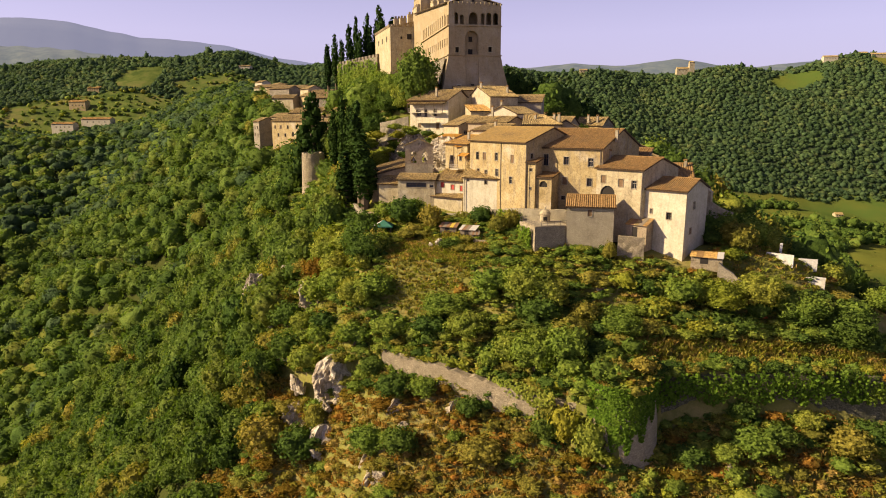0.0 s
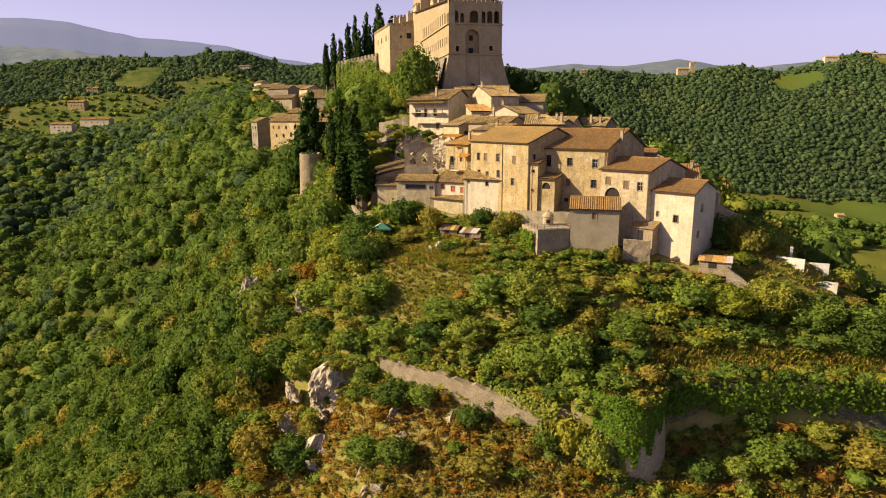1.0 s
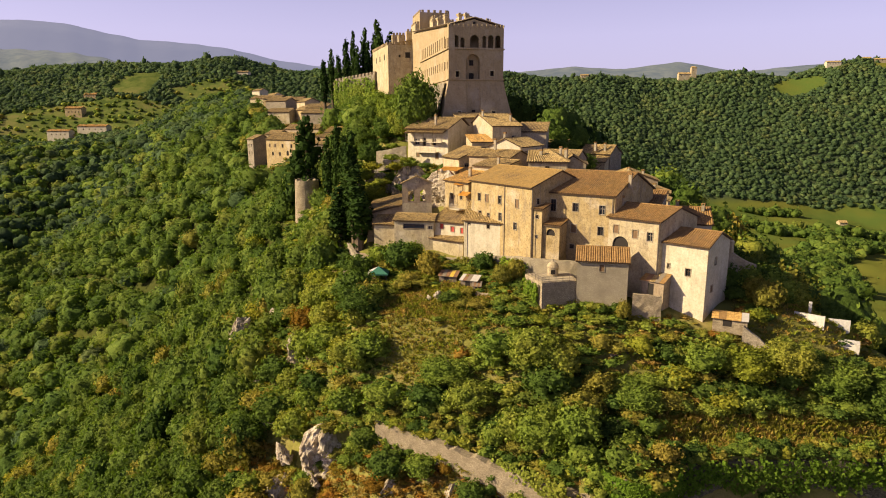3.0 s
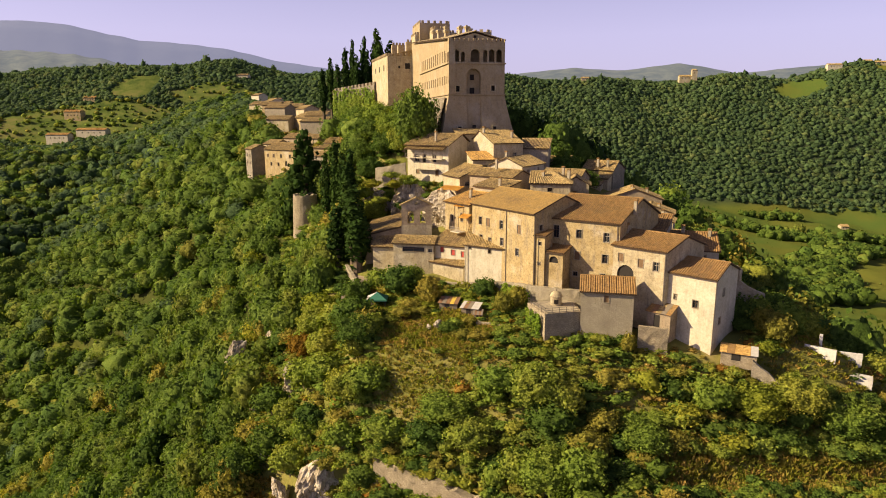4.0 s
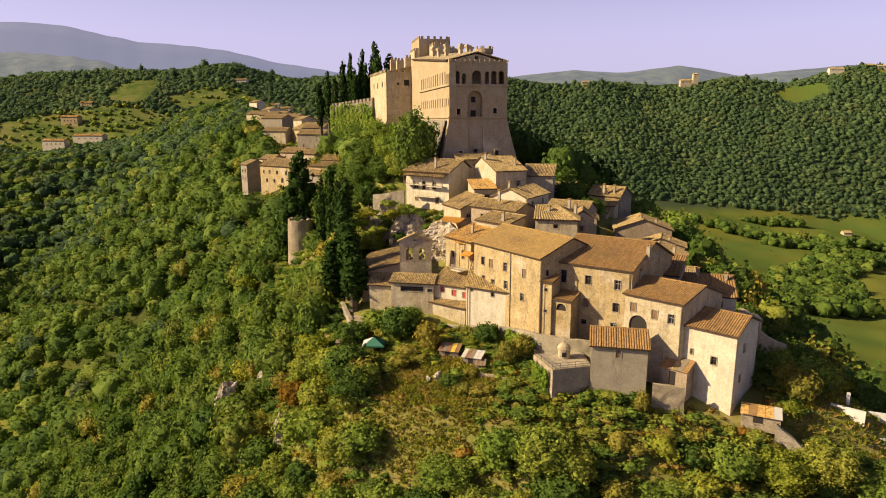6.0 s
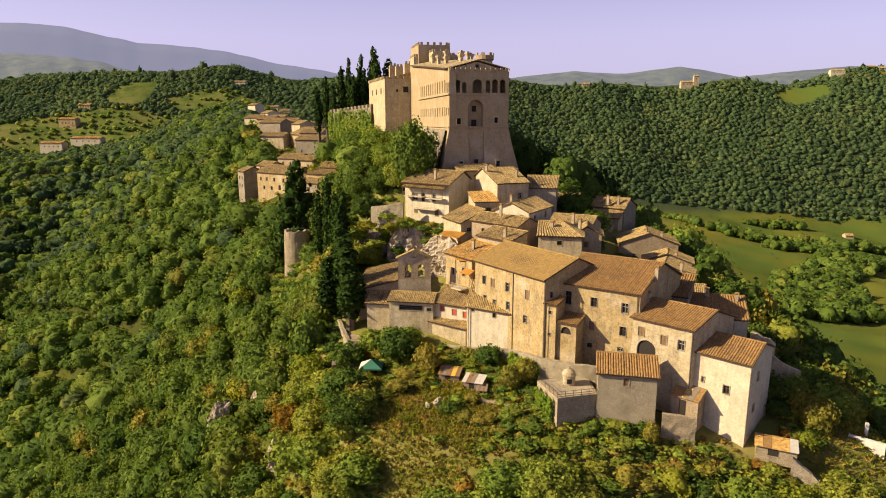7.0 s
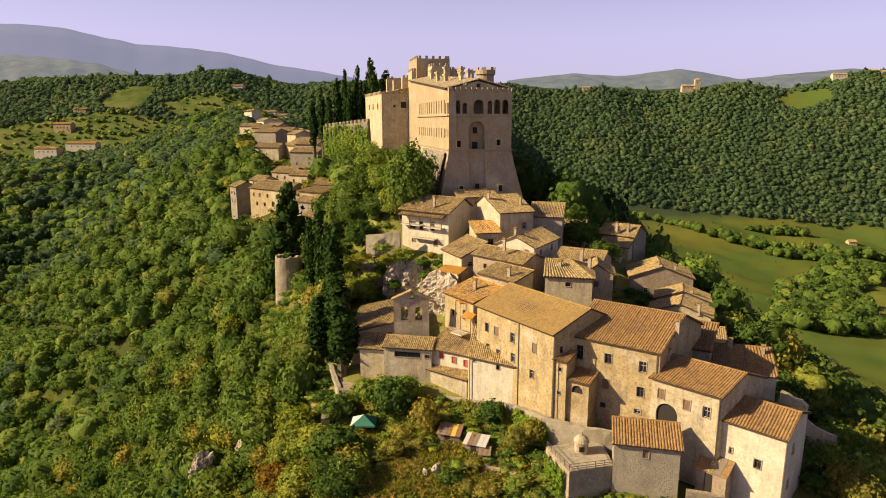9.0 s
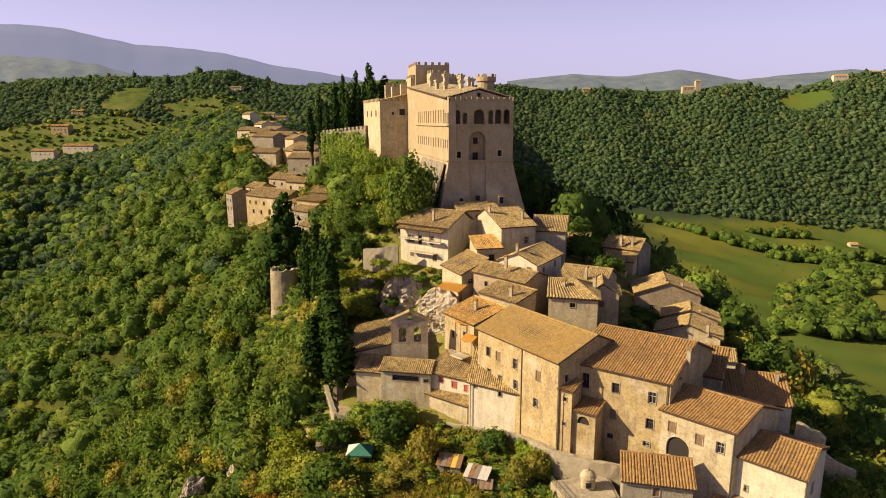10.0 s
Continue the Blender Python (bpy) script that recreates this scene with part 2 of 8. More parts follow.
def obox(bm, o, u, v, su, sv, lo, hi):
    """A block from corner o along unit vectors u, v."""
    a = Vector(o).to_2d()
    u, v = Vector(u).to_2d(), Vector(v).to_2d()
    box(bm, a, a + u * su, a + u * su + v * sv, a + v * sv, lo, hi)


def beam(bm, p, q, w, h=None):
    """A bar of rectangular section between two points."""
    p, q = Vector(p), Vector(q)
    h = h or w
    d = (q - p).normalized()
    s = d.cross(V(0, 0, 1)) if abs(d.z) < 0.99 else V(1, 0, 0)
    s = s.normalized() * w / 2
    t = s.cross(d).normalized() * h / 2
    ring = [[bm.verts.new(e + s * i + t * j) for i, j in ((-1, -1), (1, -1), (1, 1), (-1, 1))] for e in (p, q)]
    bm.faces.new(ring[0][::-1]), bm.faces.new(ring[1])
    for i in range(4):
        bm.faces.new((ring[0][i], ring[0][(i + 1) % 4], ring[1][(i + 1) % 4], ring[1][i]))


def tube(bm, pts, radii, sides=7):
    """A round tapering limb through points."""
    last = None
    for i, (p, r) in enumerate(zip(pts, radii)):
        p = Vector(p)
        d = (Vector(pts[min(i + 1, len(pts) - 1)]) - Vector(pts[max(i - 1, 0)])).normalized()
        s = d.cross(V(0.3, 0.9, 0.1)).normalized()
        t = d.cross(s)
        ring = [bm.verts.new(p + (s * math.cos(a) + t * math.sin(a)) * r) for a in (2 * math.pi * k / sides for k in range(sides))]
        if last:
            for k in range(sides):
                bm.faces.new((last[k], last[(k + 1) % sides], ring[(k + 1) % sides], ring[k]))
        last = ring
    bm.faces.new(last)


def thing(name, label, category, group="", at=(0, 0, 0)):
    ob = new(name)
    ob.location = at
    ob.empty_display_size = 0.5
    return tagged(ob, label, category, group)


# ---- the ground ----
CREST = np.array([  # y, crest x, crest height, then shoulder width, its fall and the slope beyond, to the left and to the right
    (40, 18, 12, 20, .05, 1.0, 60, 0, .5), (88, 18, 13.5, 26, .08, 1.1, 60, 0, .6), (96, 18, 16.5, 28, .05, 1.1, 46, .03, .7),
    (104, 18, 21.6, 28, .03, 1.1, 46, -.03, .7), (107.5, 18, 23.8, 29, .05, 1.1, 45, -.06, .8), (112, 18, 25.8, 30, .08, 1.1, 42, -.04, .8), (122, 18, 28.3, 33, .12, 1.1, 38, .05, .8),
    (136, 18, 31, 37, .15, 1.1, 38, .08, .8), (150, 18, 39, 40, .27, 1.1, 40, .12, 1.0), (170, 14, 46, 40, .40, 1.05, 42, .25, 1.0),
    (184, 12, 52, 30, .36, 1.0, 40, .3, 1.0), (196, 10, 58, 24, .2, 1.05, 42, .44, 1.0), (225, 5, 60, 26, .12, 1.0, 46, .42, 1.0), (268, -10, 59, 26, .12, .95, 50, .4, 1.0)])
CREST = np.vstack([CREST, [(320, -40, 52, 45, .25, .78, 35, .4, .8), (422, -94, 61, 42, .17, .72, 60, .3, .7),
                           (600, -170, 70, 50, .2, .5, 80, .3, .6), (760, -230, 88, 60, .2, .45, 90, .3, .5), (3000, -400, 90, 60, .2, .4, 90, .3, .5)]])
WALL_X = (-60, -20, -9, 2, 13, 19.5, 26, 32, 41, 62, 120)   # line of the old retaining wall
WALL_Y = (140, 104, 100, 94.5, 88.5, 82, 79.6, 85.6, 86.5, 86, 84)
WALL_FOOT = (-30, 2, 9, 8, 6.5, 3, 2, 5, 6.5, 6, 4)
WALL_TOP = (-26, 7.5, 11.3, 10.8, 9.6, 10.5, 12.8, 12.8, 13.2, 12.8, 11)


def smooth01(a, b, x):
    t = np.clip((x - a) / (b - a), 0, 1)
    return t * t * (3 - 2 * t)


def softmax(a, b, k):
    h = np.clip(0.5 + 0.5 * (a - b) / k, 0, 1)
    return b * (1 - h) + a * h + k * h * (1 - h)


def wavy(x, y, s, seed):
    """Cheap smooth unevenness, about -1 to 1."""
    r = np.random.RandomState(seed)
    out = 0
    for i in range(7):
        a, f, p = r.uniform(0, 6.28), s * r.uniform(0.5, 2.2), r.uniform(0, 6.28)
        out = out + np.sin((x * math.cos(a) + y * math.sin(a)) * f + p)
    return out / 3.2


def ground(x, y):
    x, y = np.asarray(x, float), np.asarray(y, float)
    cx, cz, wl, gl, ml, wr, gr, mr = (np.interp(y, CREST[:, 0], CREST[:, i]) for i in range(1, 9))
    d = x - cx
    left = gl * np.minimum(-d, wl) + ml * (np.maximum(-d - wl + 4, 0) ** 2 / (np.maximum(-d - wl + 4, 0) + 8))
    right = gr * np.minimum(d, wr) + mr * (np.maximum(d - wr + 4, 0) ** 2 / (np.maximum(d - wr + 4, 0) + 8))
    h = cz - np.where(d < 0, left, right)
    # step of the retaining wall in front
    wy, foot = np.interp(x, WALL_X, WALL_Y), np.interp(x, WALL_X, WALL_FOOT)
    low = foot - 0.68 * (wy - y)
    near = (y < wy) & (x > -60)
    blend = smooth01(-34, -20, x)
    cap = np.interp(x, WALL_X, WALL_TOP) + 0.9 * np.maximum(y - wy - np.interp(x, (28, 36), (1.0, 5.0)), 0)
    h = np.where(~near, h * (1 - blend) + np.minimum(h, cap) * blend, h)
    h = np.where(near, h * (1 - blend) + np.minimum(low, h) * blend, h)
    # the valley and the far hills
    az = x / np.maximum(y, 200)
    hl = np.interp(y, (0, 300, 450, 600, 820, 930, 1010, 1200, 2000), (-95, -85, -66, -14, 36, 92, 128, 140, 120))
    hl = hl + 0.3 * np.clip(-x - 190, 0, 120) * smooth01(260, 420, y) * smooth01(760, 600, y)
    hl = hl + smooth01(800, 1000, y) * (14 * np.exp(-((az + 0.33) / 0.09) ** 2) + 8 * wavy(az * 300, y * 0.2, 0.05, 3))
    hr = np.interp(y, (0, 500, 850, 900, 960, 1180, 1400, 2000), (-84, -80, -66, -60, -20, 128, 140, 120)) - 0.1 * np.clip(x - 330, -100, 260) * smooth01(1150, 800, y)
    hr = hr + smooth01(900, 1150, y) * (26 * smooth01(0.5, 0.75, az) + 6 * wavy(az * 300, y * 0.2, 0.05, 5))
    w = smooth01(-60, 160, x)
    far = hl * (1 - w) + hr * w
    out = softmax(h, far, 14)
    rough = smooth01(25, 60, np.abs(d)) * 1.6 + 0.25
    return out + rough * wavy(x, y, 0.12, 1) * 0.7 + 0.12 * wavy(x, y, 0.9, 2) + smooth01(300, 800, y) * 5 * wavy(x, y, 0.02, 4) + smooth01(930, 1060, y) * smooth01(1330, 1180, y) * 4 * wavy(x + 0.5 * y, 0.35 * y, 0.022, 8)


def gz(x, y):
    return float(ground(x, y))


def spaced(stops):
    out = [stops[0][0]]
    for (a, s), (b, s2) in zip(stops, stops[1:]):
        n = max(2, int(round((b - a) / ((s + s2) / 2))))
        out += [a + (b - a) * i / n for i in range(1, n + 1)]
    return np.array(out)


gx = spaced([(-4500, 400), (-1200, 60), (-500, 14), (-180, 4), (-60, 1.3), (75, 1.3), (150, 5), (600, 16), (1300, 70), (4500, 400)])
gy = spaced([(-400, 40), (20, 8), (66, 1.3), (215, 1.3), (330, 4), (620, 12), (1250, 18), (1700, 80), (4800, 300)])
GX, GY = np.meshgrid(gx, gy)
GZ = ground(GX, GY)
idx = np.arange(GX.size).reshape(GX.shape)
GROUND = Nodes("hillside earth and grass", 0.97)
GROUND.b.inputs["Specular IOR Level"].default_value = 0.0
_b = GROUND.ramp(GROUND.noise(0.11, 6, 0.65), (0.36, (0.125, 0.13, 0.03)), (0.5, (0.195, 0.185, 0.045)), (0.66, (0.28, 0.22, 0.08)))
_b = GROUND.mix(GROUND.ramp(GROUND.noise(0.9, 7, 0.7), (0.44, (0, 0, 0)), (0.66, (0.75, 0.75, 0.75))), _b, (0.15, 0.15, 0.036))
_z = GROUND.add("ShaderNodeSeparateXYZ", Vector=GROUND.add("ShaderNodeNewGeometry").outputs["Position"])
_m = GROUND.add("ShaderNodeMapRange", Value=_z.outputs[2])
_m.inputs[1].default_value, _m.inputs[2].default_value = -40, -54
_g = GROUND.ramp(GROUND.noise(0.006, 3), (0.4, (0.145, 0.145, 0.026)), (0.5, (0.118, 0.132, 0.024)), (0.6, (0.08, 0.12, 0.024)))
_g = GROUND.mix(GROUND.ramp(GROUND.noise(0.06, 7, 0.7), (0.45, (0, 0, 0)), (0.7, (0.5, 0.5, 0.5))), _g, (0.11, 0.12, 0.025))
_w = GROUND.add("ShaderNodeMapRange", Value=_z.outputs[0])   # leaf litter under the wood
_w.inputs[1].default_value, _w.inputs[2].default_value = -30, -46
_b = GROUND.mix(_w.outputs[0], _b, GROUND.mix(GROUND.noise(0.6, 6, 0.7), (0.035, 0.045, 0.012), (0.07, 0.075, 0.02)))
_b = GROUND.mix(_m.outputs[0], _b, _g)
_y = GROUND.add("ShaderNodeMapRange", Value=_z.outputs[1])
_y.inputs[1].default_value, _y.inputs[2].default_value = 560, 640
_x = GROUND.add("ShaderNodeMapRange", Value=_z.outputs[0])
_x.inputs[1].default_value, _x.inputs[2].default_value = 0, -120
_o = GROUND.ramp(GROUND.noise(0.03, 6, 0.7), (0.38, (0.055, 0.08, 0.02)), (0.5, (0.10, 0.125, 0.03)), (0.62, (0.145, 0.14, 0.045)))
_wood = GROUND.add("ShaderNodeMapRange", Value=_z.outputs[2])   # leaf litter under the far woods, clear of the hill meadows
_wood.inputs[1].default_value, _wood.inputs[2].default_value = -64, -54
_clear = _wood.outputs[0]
for _cx, _cy, _rx, _ry in ((628, 1150, 46, 24), (830, 1165, 60, 24)):
    _at = GROUND.add("ShaderNodeMapping", Vector=GROUND.add("ShaderNodeNewGeometry").outputs["Position"])
    _at.inputs["Location"].default_value, _at.inputs["Scale"].default_value = (-_cx / _rx, -_cy / _ry, 0), (1 / _rx, 1 / _ry, 0)
    _far = GROUND.t.nodes.new("ShaderNodeVectorMath")
    _far.operation = "LENGTH"
    GROUND.t.links.new(_at.outputs[0], _far.inputs[0])
    _edge = GROUND.add("ShaderNodeMapRange", Value=_far.outputs["Value"])
    _edge.inputs[1].default_value, _edge.inputs[2].default_value = 0.95, 1.1
    _both = GROUND.t.nodes.new("ShaderNodeMath")
    _both.operation = "MULTIPLY"
    GROUND.t.links.new(_clear, _both.inputs[0]), GROUND.t.links.new(_edge.outputs[0], _both.inputs[1])
    _clear = _both.outputs[0]
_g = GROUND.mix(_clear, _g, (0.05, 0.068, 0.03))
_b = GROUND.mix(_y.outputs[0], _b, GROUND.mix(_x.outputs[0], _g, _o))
GROUND.bump(GROUND.noise(1.4, 8, 0.75), 0.8, 0.3)
GROUND = GROUND.colour(_b)
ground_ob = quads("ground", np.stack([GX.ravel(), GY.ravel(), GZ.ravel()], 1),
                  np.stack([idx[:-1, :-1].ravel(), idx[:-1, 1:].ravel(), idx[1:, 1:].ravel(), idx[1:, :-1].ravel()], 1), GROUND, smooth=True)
tagged(ground_ob, "steep hill and valley ground of dry grass and earth", "ground", kind="structure")

# blue mountains at the horizon, their haze put in as a bluish glow
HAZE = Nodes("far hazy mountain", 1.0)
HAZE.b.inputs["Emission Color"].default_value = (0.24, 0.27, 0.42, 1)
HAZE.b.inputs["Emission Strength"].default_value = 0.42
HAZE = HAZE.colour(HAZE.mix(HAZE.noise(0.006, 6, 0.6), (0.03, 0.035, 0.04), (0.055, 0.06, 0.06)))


# haze over the nearer hills, also a faint glow in the material
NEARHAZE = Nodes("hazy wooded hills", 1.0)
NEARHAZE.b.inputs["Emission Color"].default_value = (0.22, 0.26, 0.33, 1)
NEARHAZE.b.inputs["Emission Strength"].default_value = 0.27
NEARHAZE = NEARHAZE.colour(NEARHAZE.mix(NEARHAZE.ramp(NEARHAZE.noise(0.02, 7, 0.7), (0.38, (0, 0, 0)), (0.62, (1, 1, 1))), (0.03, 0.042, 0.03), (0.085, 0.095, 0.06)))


def range_of_hills(label, dist, az, top, rough, seed, mat=HAZE):
    """A long ridge with a rounded section, far beyond the valley."""
    a = np.linspace(az[0], az[-1], 160)
    crest = np.interp(a, az, top) + rough * wavy(a * 1000, a * 0, 0.02, seed) + rough * 0.4 * wavy(a * 1000, a * 0, 0.09, seed + 1)
    v, n = [], len(a)
    for k, (back, fall) in enumerate(((-700, 1.0), (-350, 0.45), (-150, 0.12), (0, 0.0), (300, 0.3))):
        hz = crest - fall * (crest + 60) + (k % 2) * rough * 0.3 * wavy(a * 900, a * 0, 0.05, seed + 2 + k)
        v.append(np.stack([a * (dist + back), np.full(n, dist + back), hz], 1))
    ids = np.arange(5 * n).reshape(5, n)
    f = np.stack([ids[:-1, :-1].ravel(), ids[:-1, 1:].ravel(), ids[1:, 1:].ravel(), ids[1:, :-1].ravel()], 1)
    ob = quads("backdrop", np.concatenate(v), f, mat, smooth=True)
    return tagged(ob, label, "mountains", kind="structure")


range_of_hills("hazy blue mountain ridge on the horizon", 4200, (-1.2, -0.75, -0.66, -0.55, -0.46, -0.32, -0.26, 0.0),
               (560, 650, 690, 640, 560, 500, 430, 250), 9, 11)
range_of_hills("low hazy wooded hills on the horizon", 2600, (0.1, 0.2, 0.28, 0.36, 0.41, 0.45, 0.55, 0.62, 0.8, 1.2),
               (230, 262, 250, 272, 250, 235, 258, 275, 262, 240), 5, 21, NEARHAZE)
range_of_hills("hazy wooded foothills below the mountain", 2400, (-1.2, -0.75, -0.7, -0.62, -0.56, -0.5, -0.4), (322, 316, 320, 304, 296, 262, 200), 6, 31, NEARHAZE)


# ---- building kit ----
ROUGH = rubble("roughly plastered rubble", (0.38, 0.32, 0.215), (0.45, 0.385, 0.26), (0.345, 0.285, 0.19), 4.4)
def wall_face(bm, o, d, inward, length, lo, hi, openings=(), depth=0.28):
    """One wall face from o along d, with square openings (s, z, w, h[, arched]) that have reveals and a closed back of their own."""
    def p(s, z, k=0.0):
        return bm.verts.new((o[0] + d[0] * s + inward[0] * k, o[1] + d[1] * s + inward[1] * k, z))
    ss = sorted({0.0, length, *[v for q in openings for v in (q[0], q[0] + q[2])]})
    zs = sorted({lo, hi, *[v for q in openings for v in (q[1], q[1] + q[3])]})
    for s0, s1 in zip(ss, ss[1:]):
        for z0, z1 in zip(zs, zs[1:]):
            sm, zm = (s0 + s1) / 2, (z0 + z1) / 2
            if any(q[0] < sm < q[0] + q[2] and q[1] < zm < q[1] + q[3] for q in openings):
                continue
            bm.faces.new((p(s0, z0), p(s1, z0), p(s1, z1), p(s0, z1)))
    for q in openings:
        s0, z0, s1, z1 = q[0], q[1], q[0] + q[2], q[1] + q[3]
        for a, b in (((s0, z0), (s1, z0)), ((s1, z0), (s1, z1)), ((s1, z1), (s0, z1)), ((s0, z1), (s0, z0))):
            bm.faces.new((p(*a), p(*a, depth), p(*b, depth), p(*b)))
        if len(q) > 4 and q[4]:
            r, c = q[2] / 2, s0 + q[2] / 2
            for side in (-1, 1):
                corner = (c + side * r, z1)
                for k in range(6):
                    a0, a1 = math.pi / 2 * k / 6, math.pi / 2 * (k + 1) / 6
                    e = [(c + side * r * math.cos(t), z1 - r + r * math.sin(t)) for t in (a0, a1)]
                    bm.faces.new((p(*corner), p(*e[0]), p(*e[1])))
                    bm.faces.new((p(*e[0]), p(*e[0], depth), p(*e[1], depth), p(*e[1])))


def roof_tiles(bm, el, er, rr, rl, pitch, course, lift=0.10, seed=0, bulge=0.34):
    """Barrel tiles on a roof plane: eave left, eave right, ridge right, ridge left."""
    rnd = np.random.RandomState(seed)
    el, er, rr, rl = (np.array(p, float) for p in (el, er, rr, rl))
    cols = max(2, int(np.linalg.norm(er - el) / pitch))
    rows = max(2, int(np.linalg.norm(rl - el) / course))
    nrm = np.cross(er - el, rl - el)
    nrm /= np.linalg.norm(nrm)
    amp = pitch * bulge
    prof = ((0.0, 0.0), (0.18, 0.8), (0.4, 1.0), (0.62, 0.8), (0.8, 0.0))
    fu = np.array([(c + s) / cols for c in range(cols) for s, _ in prof] + [1.0])
    fh = np.array([h * amp for c in range(cols) for _, h in prof] + [0.0])
    jig = np.repeat(rnd.uniform(-0.026, 0.026, cols), 5) * bulge / 0.25
    jig = np.append(jig, 0)
    fv, up = [], []
    for r in range(rows):
        fv += [r / rows, (r + 0.98) / rows]
        up += [0.022, 0.0]
    V0 = []
    sag = rnd.uniform(0.04, 0.14)
    for v, k in zip(fv, up):
        a, b = el + (rl - el) * v, er + (rr - er) * v
        base = a[None] + (b - a)[None] * fu[:, None]
        hump = fh + jig + k + lift + rnd.uniform(-0.018, 0.018, len(fu)) * bulge / 0.25 - sag * np.sin(fu * math.pi) * math.sin(v * math.pi)
        V0.append(base + nrm[None] * hump[:, None])
    n = len(fu)
    vs = [[bm.verts.new(p) for p in row] for row in V0]
    for i in range(len(vs) - 1):
        for j in range(n - 1):
            bm.faces.new((vs[i][j], vs[i][j + 1], vs[i + 1][j + 1], vs[i + 1][j]))


def slab(bm, el, er, rr, rl, thick=0.16):
    """The roof's boards below the tiles."""
    top = [Vector(p) for p in (el, er, rr, rl)]
    n = (top[1] - top[0]).cross(top[3] - top[0]).normalized()
    a = [bm.verts.new(p + n * 0.04) for p in top]
    b = [bm.verts.new(p - n * (thick - 0.04)) for p in top]
    bm.faces.new(a), bm.faces.new(b[::-1])
    for i in range(4):
        bm.faces.new((b[i], b[(i + 1) % 4], a[(i + 1) % 4], a[i]))


def roof_plane(host, el, er, rr, rl, mat, pitch=0.42, course=0.5, seed=0, bulge=0.34):
    bm = bmesh.new()
    slab(bm, el, er, rr, rl)
    r = part("roof", bm, WOOD, host)
    bm = bmesh.new()
    roof_tiles(bm, el, er, rr, rl, pitch, course, seed=seed, bulge=bulge)
    part("roof_tiles", bm, mat, r)
    return r


def ridge_cap(host, a, b, mat, r=0.17):
    bm = bmesh.new()
    a, b = Vector(a), Vector(b)
    n = max(2, int((b - a).length / 0.5))
    side = (b - a).cross(V(0, 0, 1)).normalized()
    for i in range(n):
        p, q = a.lerp(b, i / n), a.lerp(b, (i + 1.06) / n)
        rings = []
        for e, rad in ((p, r * 1.08), (q, r * 0.92)):
            rings.append([bm.verts.new(e + side * rad * math.cos(t) + V(0, 0, 0.06 + rad * math.sin(t))) for t in (math.pi * k / 5 for k in range(6))])
        for k in range(5):
            bm.faces.new((rings[0][k], rings[0][k + 1], rings[1][k + 1], rings[1][k]))
    part("ridge_tiles", bm, mat, host)


SEED = [0, 7]
SHUTTER = plain("brown shutter paint", (0.16, 0.095, 0.045), 0.75)


def louvre(bm, at, a, b, lo, hi, n=8):
    """One shutter leaf, its front stepped into slats."""
    line = [(lo, 0.10), (lo, 0.04)]
    for k in range(n):
        z = lo + 0.06 + (hi - lo - 0.12) * k / n
        line += [(z, 0.04), (z + (hi - lo - 0.12) / n * 0.9, 0.075)]
    line += [(hi - 0.06, 0.04), (hi, 0.04), (hi, 0.10)]
    rows = [[bm.verts.new(at(s, z, k)) for z, k in line] for s in (a, b)]
    for i in range(len(line)):
        j = (i + 1) % len(line)
        bm.faces.new((rows[0][i], rows[1][i], rows[1][j], rows[0][j]))
    bm.faces.new(rows[0]), bm.faces.new(rows[1][::-1])
    bmesh.ops.recalc_face_normals(bm, faces=bm.faces)


